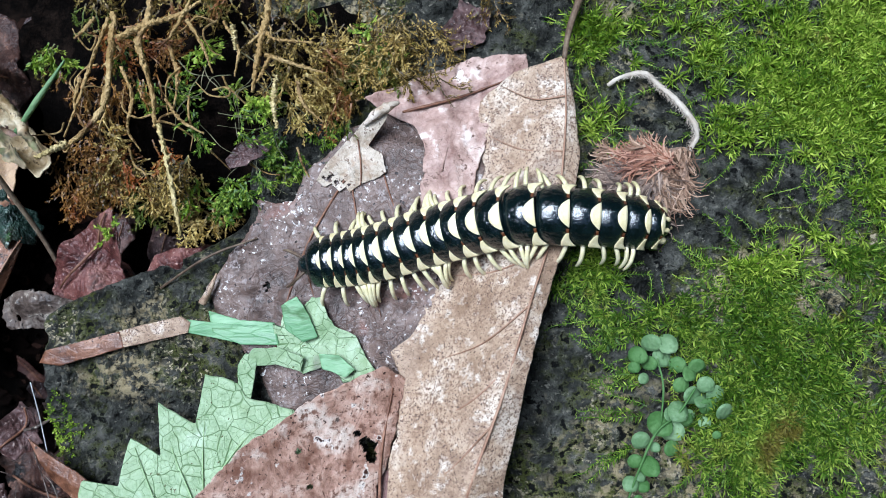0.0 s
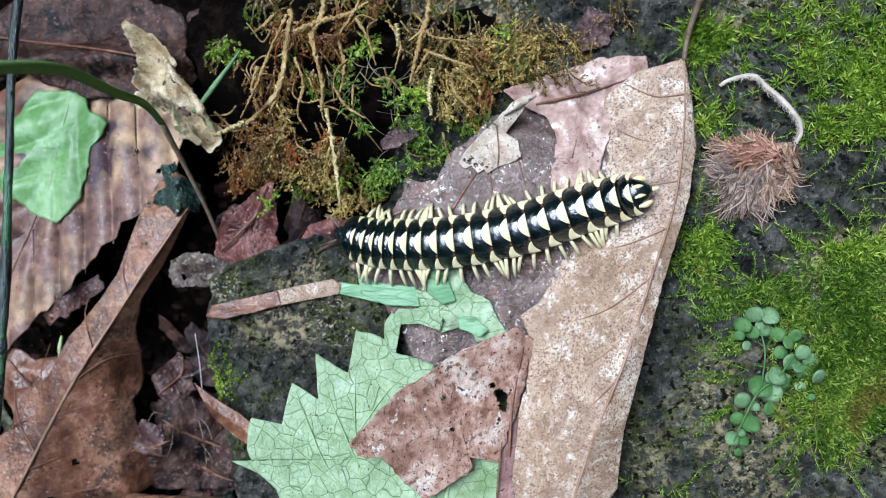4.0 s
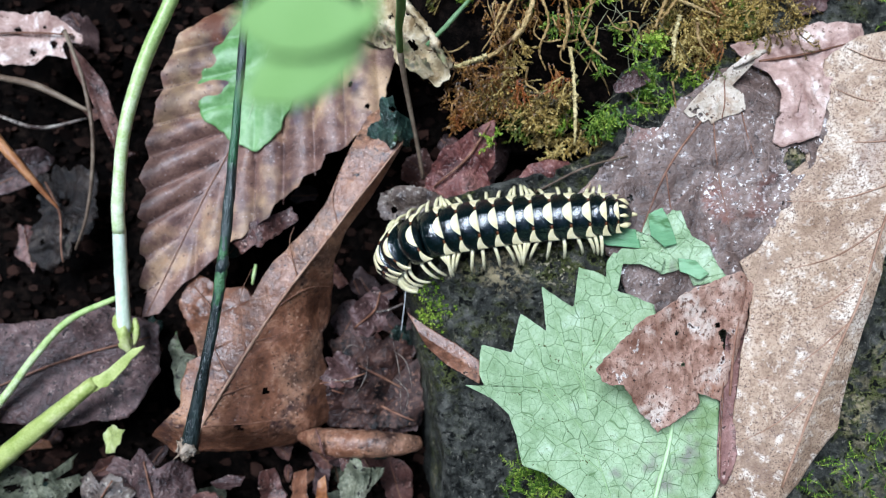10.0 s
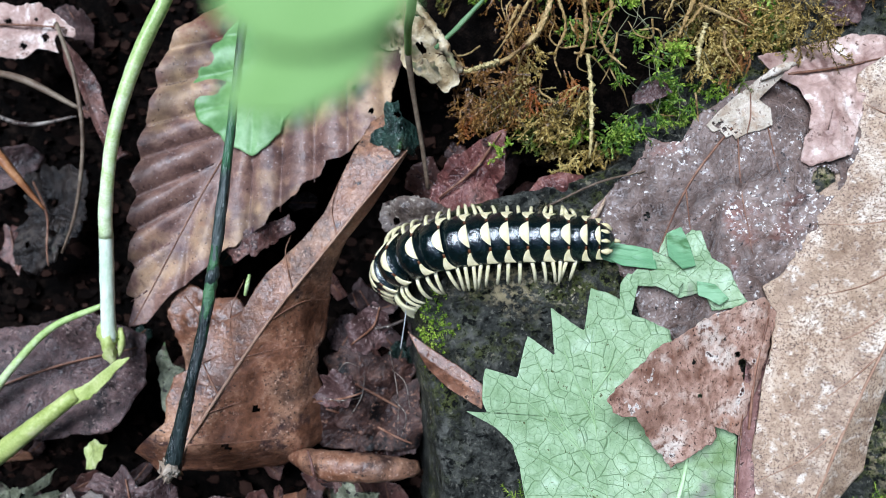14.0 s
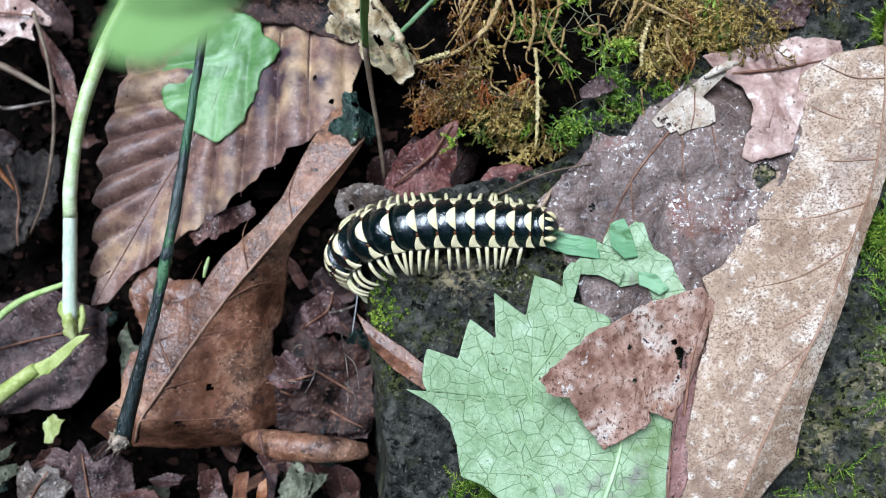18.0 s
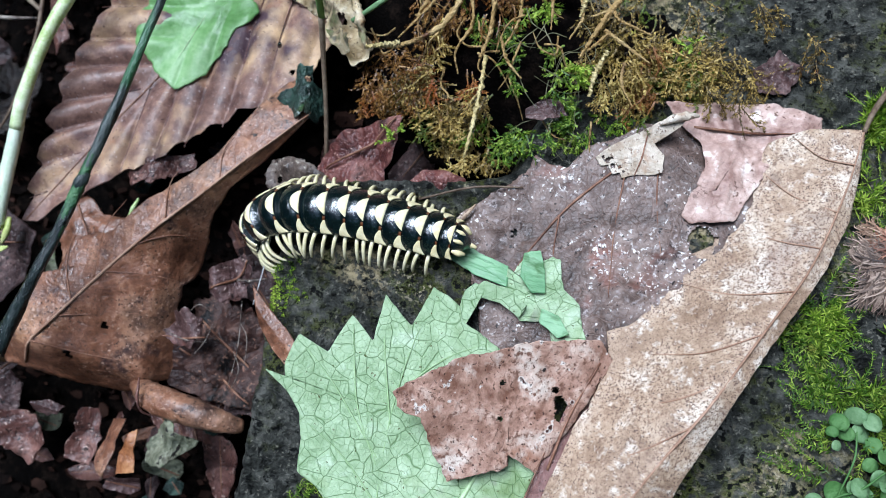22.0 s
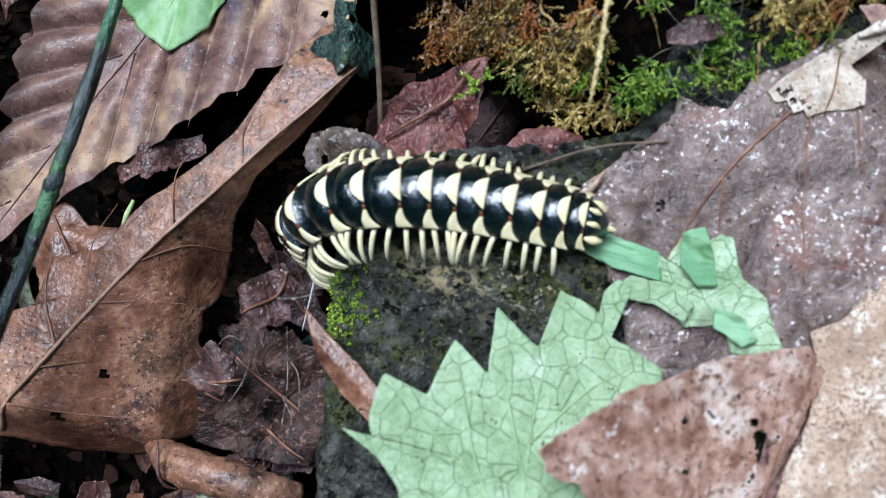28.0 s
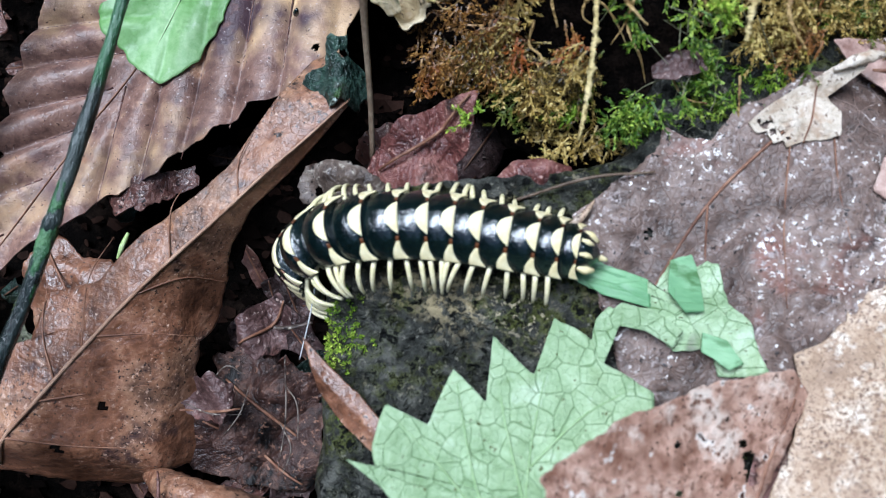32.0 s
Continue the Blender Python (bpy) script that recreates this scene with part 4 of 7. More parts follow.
part("midrib", vein([(-4.88, 1.43), (-5.94, -0.09), (-6.67, -1.16), (-7.45, -2.54), (-7.8, -3.18)], rolled_z, [0.012, 0.02, 0.024, 0.022], 34, 0.008), M["palevein"], leaf, "tan midrib")
for pts in ([(-7.35, -2.35), (-6.6, -2.05), (-5.95, -1.8)], [(-7.6, -2.8), (-6.9, -2.75), (-6.2, -2.65)], [(-6.6, -1.05), (-6.2, -0.75), (-5.9, -0.7)], [(-7.0, -1.7), (-7.15, -1.0), (-7.0, -0.5)], [(-6.3, -0.6), (-6.45, -0.1), (-6.4, 0.15)],
            [(-7.2, -2.1), (-7.5, -1.6), (-7.6, -1.1)], [(-5.75, 0.2), (-5.85, 0.55), (-5.8, 0.9)], [(-6.9, -1.55), (-6.4, -1.4), (-6.05, -1.35)]):
    part("side_vein", vein(pts, rolled_z, [0.011, 0.008, 0.004], 16, 0.005), M["vein"], leaf)
part("curled_tip", tube([(-6.35, -3.02, -1.2), (-6.05, -3.02, -0.98), (-5.8, -3.01, -0.74), (-5.4, -2.99, -0.64), (-5.0, -2.98, -0.66), (-4.65, -2.98, -0.8), (-4.5, -2.98, -0.95)], [0.08, 0.17, 0.21, 0.21, 0.2, 0.17, 0.1], 18, 44, 0.16, 4), M["rolled"], leaf, "leaf end rolled into a tube")
part("rolled_rim", tube([(-5.98, -2.78, -0.5), (-5.9, -2.9, -0.42), (-5.86, -3.05, -0.43), (-5.8, -3.2, -0.55), (-5.7, -3.24, -0.68)], [0.01, 0.02, 0.022, 0.02, 0.008], 7, 18, 0.3, 2), M["litter"], leaf)


def ridged_rib(y):
    return float(np.interp(y, [-1.3, 0.55, 1.4, 2.6, 4.0], [-8.74, -7.95, -7.55, -7.1, -6.6]))


LEFT_FOLDS = [-1.45, -0.95, -0.42, 0.08, 0.57, 1.12, 1.6, 2.15, 2.7, 3.3]
RIGHT_FOLDS = [-8.5, -8.05, -7.6, -7.17, -6.72, -6.22, -5.7, -5.15]


def left_fold(x, y):
    v = y
    for k in range(4):
        v = y - float(np.interp(v, [-1.0, 0.1, 0.57, 1.12, 1.6, 2.14], [0.8, 0.68, 0.55, 0.42, 0.33, 0.29])) * (x + 8.8)
    return v


def ridged_z(x, y):
    """Smooth lobes between sharp folds, on both sides of the midrib."""
    off = x - ridged_rib(y)
    base = -0.75 + 0.3 * ease(off, 0.5, 2.2) * ease(y, 3.2, 0.5) + 0.12 * ease(-off, 0.1, 0.9)
    if off < 0:
        f = float(np.interp(left_fold(x, y), LEFT_FOLDS, range(len(LEFT_FOLDS)))) % 1.0
        lobe = 0.13 * (1 - abs(2 * f - 1) ** 2.2)
    else:
        u = x + float(np.interp(x, [-7.6, -5.7], [0.02, 0.146])) * (y - 1.0)
        f = float(np.interp(u, RIGHT_FOLDS, range(len(RIGHT_FOLDS)))) % 1.0
        lobe = 0.12 * (1 - abs(2 * f - 1) ** 2.6)
    return base - 0.06 + lobe * ease(abs(off), 0.0, 0.45) - 0.3 * ease(y, 2.2, 4.0) + 0.05 * wobble(x, y, 0.5, 66)


leaf = thing("ribbed_leaf", (-7.2, 1.0, -1.2), "brown ribbed dead leaf with a toothed edge", "leaf")
part("blade", blade([(-8.8, -1.32), (-8.74, -0.9), (-8.84, -0.85), (-8.74, -0.45), (-8.84, -0.35), (-8.76, 0.1), (-8.86, 0.2), (-8.78, 0.65), (-8.86, 0.8), (-8.76, 1.2), (-8.82, 1.35), (-8.7, 1.85),
      (-8.63, 2.43), (-8.43, 3.03), (-7.64, 3.73), (-6.4, 3.95), (-5.24, 3.83), (-5.12, 2.83), (-5.27, 1.95), (-5.55, 1.6), (-5.83, 1.33), (-6.05, 1.27), (-6.12, 1.06), (-6.38, 0.92), (-6.44, 0.75), (-6.82, 0.48),
      (-6.86, 0.31), (-7.15, 0.14), (-7.27, -0.04), (-7.58, -0.16), (-7.66, -0.36), (-8.16, -0.76), (-8.55, -1.25)], (-7.2, 1.2), ridged_z, 400, 84, 0.035, 0.02, holes=[(-5.47, 2.02, 0.04)], seed=22, wrinkle=0.012),
     M["ridged"], leaf)
part("midrib", vein([(-8.72, -1.25), (-7.95, 0.55), (-7.55, 1.4), (-7.1, 2.6), (-6.65, 3.8)], ridged_z, [0.008, 0.013, 0.016], 30, 0.004), M["vein"], leaf)

# thin veins in dark brown, which also draw the shadow in each fold
for v in LEFT_FOLDS[1:8]:
    pts = []
    for x in np.linspace(-8.78, -7.2, 30):
        y = v + float(np.interp(v, [-1.0, 0.1, 0.57, 1.12, 1.6, 2.14], [0.8, 0.68, 0.55, 0.42, 0.33, 0.29])) * (x + 8.8)
        if x < ridged_rib(y) - 0.05:
            pts.append((x, y))
    if len(pts) > 2:
        part("side_vein", vein([pts[0], pts[len(pts) // 2], pts[-1]], ridged_z, [0.006, 0.009, 0.012], 24, 0.002), M["litter"], leaf)
# right-hand folds: vein and crease shadow in one dark tube
for u, low, high in ((-7.6, -0.2, 1.2), (-7.17, 0.12, 2.2), (-6.72, 0.5, 3.2), (-6.22, 0.95, 3.4), (-5.7, 1.5, 3.4)):
    lean = float(np.interp(u, [-7.6, -5.7], [0.02, 0.146]))
    part("side_vein", vein([(u - lean * (y - 1.0), y) for y in (low, (low + high) / 2, high)], ridged_z, [0.006, 0.009, 0.012], 24, 0.002), M["litter"], leaf)
part("dark_dot", tube([(-5.72, 2.28, -0.42), (-5.7, 2.3, -0.36), (-5.69, 2.31, -0.33)], [0.03, 0.035, 0.015], 8, 6), M["black"], leaf, "small dark dot")

leaf = thing("green_leaf_scrap", (-7.4, 2.3, -0.8), "wet green leaf scrap on the ribbed leaf", "leaf")
part("blade", blade([(-7.87, 2.84), (-8.01, 2.49), (-8.1, 2.16), (-8.0, 2.08), (-8.02, 1.95), (-7.94, 1.75), (-7.72, 1.59), (-7.57, 1.44), (-7.33, 1.37), (-7.14, 1.24), (-7.03, 1.34), (-6.91, 1.48), (-6.74, 1.81), (-6.63, 1.99), (-6.58, 2.4), (-6.45, 2.55), (-6.36, 2.8), (-6.6, 2.95), (-6.87, 3.3), (-7.54, 3.3)],
     (-7.3, 2.3), lambda x, y: ridged_z(x, y) * 0.5 - 0.3, 180, 22, 0.05, 0.02, seed=24, wrinkle=0.05), M["wetgreen"], leaf)
part("midrib", vein([(-7.35, 1.5), (-7.2, 2.2), (-7.0, 3.1)], lambda x, y: ridged_z(x, y) * 0.5 - 0.3, [0.005, 0.010, 0.011], 14, 0.0), M["thinvein"], leaf)


# ---- the millipede ----
RINGS = 20
# from each ring to the next, collar to tail: short behind the head, long in the rear half
STEPS = [0.125, 0.135, 0.135, 0.14, 0.16, 0.185, 0.2, 0.212, 0.225, 0.236, 0.248, 0.255, 0.264, 0.268, 0.276, 0.28, 0.262, 0.21, 0.145]
FROM_TAIL = [0.10 + sum(STEPS[i:]) for i in range(RINGS)]
LENGTH = FROM_TAIL[0] + 0.12
HALF = [k * 1.14 for k in (0.262, 0.278, 0.285, 0.292, 0.298, 0.3, 0.3, 0.305, 0.305, 0.305, 0.305, 0.305, 0.305, 0.3, 0.295, 0.285, 0.275, 0.265, 0.24, 0.1)]


def shell(a, u, half, long, lift=0.0):
    """A point of a ring's back: a from -1 to 1 across, u from 0 (rear) to 1 (front)."""
    tall = 0.26 + 0.2 * half / 0.3
    z = tall * (1 - 0.50 * abs(a) ** 2.3) + 0.012 * (1 - u) - 0.02 * u * u + 0.026 * math.sin(math.pi * max(0.0, u))
    y = half * a * (1.0 - 0.10 * u * u)
    x = (u - 0.5) * long - 0.30 * long * abs(a) ** 7 * (1 - 0.6 * u)
    n = np.array([0.0, 1.15 * a * abs(a) ** 0.6, 1.0])
    n /= np.linalg.norm(n)
    return np.array([x, y, z]) + n * lift


def ring_back(half, long):
    across, deep = 22, 5
    verts, faces = [], []
    for i in range(across + 1):
        for j in range(deep + 1):
            verts.append(shell(-1 + 2 * i / across, j / deep, half, long, 0.008 * math.sin(math.pi * j / deep)))
    w = deep + 1
    for i in range(across):
        for j in range(deep):
            a = i * w + j
            faces.append((a, a + w, a + w + 1, a + 1))
    under = len(verts)
    for i in range(across + 1):
        a = -1 + 2 * i / across
        for j in range(deep + 1):
            p = shell(a, j / deep, half, long)
            belly = 0.10 + 0.14 * min(1.0, abs(a) / 0.75) ** 3
            verts.append((p[0], p[1] * 0.985, min(p[2] - 0.03, belly + (0.03 if abs(a) > 0.8 else 0))))
    for i in range(across):
        for j in range(deep):
            a = under + i * w + j
            faces.append((a, a + 1, a + w + 1, a + w))
    for i in range(across):
        a, b = i * w, under + i * w
        faces += [(a, b, b + w, a + w), (a + deep, a + w + deep, b + w + deep, b + deep)]
    for j in range(deep):
        a, b = j, under + j
        faces.append((a, a + 1, b + 1, b))
        a, b = across * w + j, under + across * w + j
        faces.append((a, b, b + 1, a + 1))
    return verts, faces


def ring_patch(half, long, lo, hi, width, lift=0.0045):
    """A coloured patch of the shell from a = lo to hi, standing width(a) forward of the rear edge."""
    across, deep = 12, 4
    verts, faces = [], []
    for level in (lift, -0.012):
        for i in range(across + 1):
            a = lo + (hi - lo) * i / across
            for j in range(deep + 1):
                verts.append(shell(a, -0.03 + max(0.015, width(a)) * j / deep, half, long, level + 0.0075 * math.sin(math.pi * max(0.0, width(a)) * j / deep) * (level > 0)))
    w, m = deep + 1, (across + 1) * (deep + 1)
    for i in range(across):
        for j in range(deep):
            a = i * w + j
            faces += [(a, a + w, a + w + 1, a + 1), (m + a, m + a + 1, m + a + w + 1, m + a + w)]
        a = i * w
        faces += [(a, m + a, m + a + w, a + w), (a + deep, a + w + deep, m + a + w + deep, m + a + deep)]
    for j in range(deep):
        faces += [(j, j + 1, m + j + 1, m + j), (across * w + j, m + across * w + j, m + across * w + j + 1, across * w + j + 1)]
    return verts, faces


def leg_mesh(side, size):
    """A jointed leg from the hip (at the origin) outward and down to the claw."""
    pts = [(0, 0, 0), (0.0, side * 0.1, 0.03), (0.0, side * 0.24, 0.05), (0.0, side * 0.36, -0.01), (0.0, side * 0.43, -0.11), (0.0, side * 0.455, -0.19)]
    reach = 0.79 if side > 0 else 0.74
    pts = [(x, y * size * reach, z * (0.55 + 0.45 * size)) for x, y, z in pts]
    return tube(pts, [0.024, 0.025, 0.027, 0.025, 0.022, 0.013], 7, 18)


millipede = thing("millipede", (-0.6, 1.0, 0.0), "glossy black millipede with pale yellow bands and legs", "millipede")
RING, LEGS = [], []


def local_part(name, data, mat, parent, label=""):
    ob = new(name, data if isinstance(data, bpy.types.Mesh) else mesh_of(name, data[0], data[1], mat))
    ob.parent = parent
    return tagged(ob, label)


leg_data = {}
for i in range(RINGS):
    half, long = HALF[i], max(0.19, STEPS[min(i, 18)] * 1.22)
    if i < 19:
        ring = local_part("body_ring", ring_back(half, long), M["black"], millipede)
        wide = 0.37 if i > 4 else 0.34
        local_part("back_mark", ring_patch(half, long, -0.45, 0.45, lambda a: wide * (1 - (abs(a) / 0.46) ** 2.3)), M["cream"], ring, "pale yellow patch on the back")
        for s in (-1, 1):
            lo, hi = (0.62, 0.99) if s > 0 else (-0.99, -0.62)
            local_part("side_mark", ring_patch(half, long, lo, hi, lambda a: 0.05 + 0.36 * ((abs(a) - 0.6) / 0.4) ** 0.9), M["cream"], ring, "pale yellow patch on the keel")
            lo, hi = (0.5, 0.66) if s > 0 else (-0.66, -0.5)
            local_part("rust_line", ring_patch(half, long, lo, hi, lambda a: 0.09, 0.004), M["rust"], ring, "red-brown line")
    else:
        cone = tube([(0.1, 0, 0.24), (0.0, 0, 0.25), (-0.1, 0, 0.22), (-0.17, 0, 0.17)], [0.22, 0.2, 0.13, 0.04], 14, 10, flat=0.75)
        ring = local_part("tail_tip", cone, M["black"], millipede, "tapered tail tip")
        local_part("tail_mark", tube([(-0.11, 0, 0.23), (-0.17, 0, 0.19), (-0.25, 0, 0.15)], [0.02, 0.035, 0.02], 8, 8), M["cream"], ring, "pale tail point")
        for s in (-1, 1):
            local_part("tail_mark", tube([(0.02, s * 0.17, 0.3), (-0.06, s * 0.17, 0.26), (-0.14, s * 0.14, 0.2)], [0.02, 0.045, 0.02], 8, 8), M["cream"], ring)
            local_part("tail_mark", tube([(0.02, s * 0.07, 0.4), (-0.05, s * 0.06, 0.37), (-0.1, s * 0.06, 0.32)], [0.015, 0.03, 0.012], 8, 8), M["cream"], ring)
    RING.append(ring)
    if 0 < i < 18:
        size = half / 0.3
        for s in (-1, 1):
            for k, at in enumerate((0.26 * STEPS[i], -0.26 * STEPS[i]) if i > 2 else (0.0,)):
                key = (s, round(size, 2))
                if key not in leg_data:
                    leg_data[key] = mesh_of("leg", *leg_mesh(s, size), M["leg"])
                leg = local_part("leg", leg_data[key], None, ring)
                LEGS.append((leg, i, s, k, (at, s * 0.14 * size, 0.17)))
head = local_part("head", tube([(-0.08, 0, 0.26), (0.02, 0, 0.24), (0.12, 0, 0.18), (0.18, 0, 0.1)], [0.13, 0.135, 0.115, 0.05], 14, 12, flat=0.85), M["black"], millipede, "black rounded head")
for s in (-1, 1):
    local_part("antenna", tube([(0.1, s * 0.07, 0.24), (0.2, s * 0.14, 0.25), (0.3, s * 0.2, 0.2), (0.37, s * 0.22, 0.14)], [0.018, 0.02, 0.02, 0.012], 7, 14), M["brownstem"], head)
RING.append(head)

# the line of the body, head to tail, as it crawls and then hangs over the rock's edge
LAID = []


def lay(t, lean, *points):
    LAID.append((t, lean, points))


lay(0.0, 4, (-1.04, 0.93, 0.03), (-0.29, 1.01, 0.03), (0.61, 1.22, 0.1), (1.5, 1.36, 0.4), (2.3, 1.29, 0.3), (2.94, 1.2, 0.02))
lay(1.0, 4, (-2.22, 0.93, 0.03), (-1.15, 0.96, 0.03), (-0.17, 1.12, 0.03), (0.8, 1.31, 0.1), (1.54, 1.46, 0.38), (1.98, 1.51, 0.45))
lay(2.0, 4, (-2.49, 0.91, 0.05), (-1.55, 0.77, 0.03), (-0.57, 0.81, 0.03), (0.3, 1.06, 0.03), (1.09, 1.31, 0.2), (1.56, 1.43, 0.38))
lay(2.5, 4, (-2.3, 1.37, 0.05), (-1.68, 0.9, 0.03), (-0.79, 0.78, 0.03), (0.09, 0.99, 0.03), (0.97, 1.29, 0.15), (1.56, 1.5, 0.36))
lay(3.0, 4, (-2.32, 1.33, 0.05), (-1.73, 0.9, 0.03), (-0.79, 0.78, 0.03), (0.13, 1.02, 0.03), (0.93, 1.32, 0.15), (1.6, 1.54, 0.36))
lay(3.5, 4, (-2.45, 1.22, 0.05), (-1.97, 0.92, 0.03), (-1.15, 0.83, 0.03), (-0.21, 0.97, 0.03), (0.72, 1.24, 0.1), (1.57, 1.47, 0.36))
lay(5.5, 4, (-2.69, 0.26, 0.06), (-1.77, 0.63, 0.03), (-0.88, 0.91, 0.03), (0.06, 1.12, 0.03), (0.85, 1.36, 0.12), (1.41, 1.49, 0.3))
lay(6.0, 4, (-3.17, 0.13, 0.06), (-2.3, 0.43, 0.05), (-1.4, 0.69, 0.03), (-0.52, 0.94, 0.03), (0.35, 1.22, 0.03), (0.99, 1.29, 0.14))
lay(7.0, 5, (-3.79, 0.1, 0.06), (-2.86, 0.36, 0.06), (-1.87, 0.56, 0.04), (-0.9, 0.81, 0.03), (-0.18, 1.0, 0.03), (0.36, 1.06, 0.05))
lay(8.0, 8, (-4.4, 0.03, 0.08), (-3.29, 0.24, 0.06), (-2.2, 0.49, 0.05), (-1.7, 0.6, 0.04), (-1.24, 0.7, 0.03), (-0.2, 0.77, 0.03))
lay(9.0, 8, (-4.62, -0.16, -0.75), (-4.66, -0.06, -0.2), (-4.35, 0.06, 0.1), (-3.6, 0.2, 0.08), (-2.5, 0.42, 0.05), (-1.05, 0.67, 0.03))
lay(10.0, 10, (-4.62, -0.32, -0.95), (-4.72, -0.2, -0.4), (-4.55, -0.06, 0.02), (-4.1, 0.1, 0.1), (-3.1, 0.29, 0.06), (-1.72, 0.43, 0.05))
lay(11.0, 12, (-4.6, -0.36, -1.35), (-4.78, -0.26, -0.7), (-4.7, -0.12, -0.12), (-4.3, 0.06, 0.1), (-3.5, 0.21, 0.07), (-2.13, 0.3, 0.05))
lay(13.0, 12, (-4.6, -0.38, -1.35), (-4.78, -0.28, -0.7), (-4.7, -0.13, -0.12), (-4.3, 0.06, 0.1), (-3.5, 0.22, 0.07), (-2.15, 0.3, 0.05))
lay(22.0, 12, (-4.58, -0.38, -1.35), (-4.75, -0.28, -0.7), (-4.67, -0.13, -0.12), (-4.28, 0.07, 0.1), (-3.5, 0.24, 0.07), (-2.15, 0.32, 0.05))
lay(32.0, 12, (-4.58, -0.38, -1.35), (-4.76, -0.28, -0.7), (-4.68, -0.13, -0.12), (-4.28, 0.08, 0.1), (-3.5, 0.26, 0.07), (-2.13, 0.32, 0.05))



def body_line(t):
    """The body's line and its lean at t seconds."""
    for (t0, l0, p0), (t1, l1, p1) in zip(LAID, LAID[1:]):
        if t <= t1:
            k = (t - t0) / (t1 - t0)
            return np.array(p0) * (1 - k) + np.array(p1) * k, l0 * (1 - k) + l1 * k
    return np.array(LAID[-1][2], float), LAID[-1][1]


def ring_poses(t):
    points, lean = body_line(t)
    line = spline(points, 85)
    s = np.r_[0, np.cumsum(np.linalg.norm(np.diff(line, axis=0), axis=1))]
    line, s = line[::-1], s[-1] - s[::-1]
    scale = s[-1] / LENGTH
    way = np.gradient(line, axis=0)
    way /= np.linalg.norm(way, axis=1)[:, None]
    tilt = radians(lean)
    across = np.cross((0, 0, 1.0), way[0])
    up = np.cross(way[0], across / np.linalg.norm(across))
    up = up * math.cos(tilt) + np.cross(way[0], up) * math.sin(tilt)
    ups = []
    for w in way:
        up = up - w * (up @ w)
        up /= np.linalg.norm(up)
        ups.append(up)
    ups = np.array(ups)
    out = []
    for i in range(RINGS + 1):
        d = (FROM_TAIL[i] if i < RINGS else FROM_TAIL[0] + 0.05) * scale
        d = min(d, s[-1])
        at = np.array([np.interp(d, s, line[:, k]) for k in range(3)])
        x = np.array([np.interp(d, s, way[:, k]) for k in range(3)])
        z = np.array([np.interp(d, s, ups[:, k]) for k in range(3)])
        x /= np.linalg.norm(x)
        z -= x * (z @ x)
        z /= np.linalg.norm(z)
        m = Matrix((x, np.cross(z, x), z)).transposed().to_4x4()
        m.translation = Vector(at * CM)
        out.append(m)
    return out


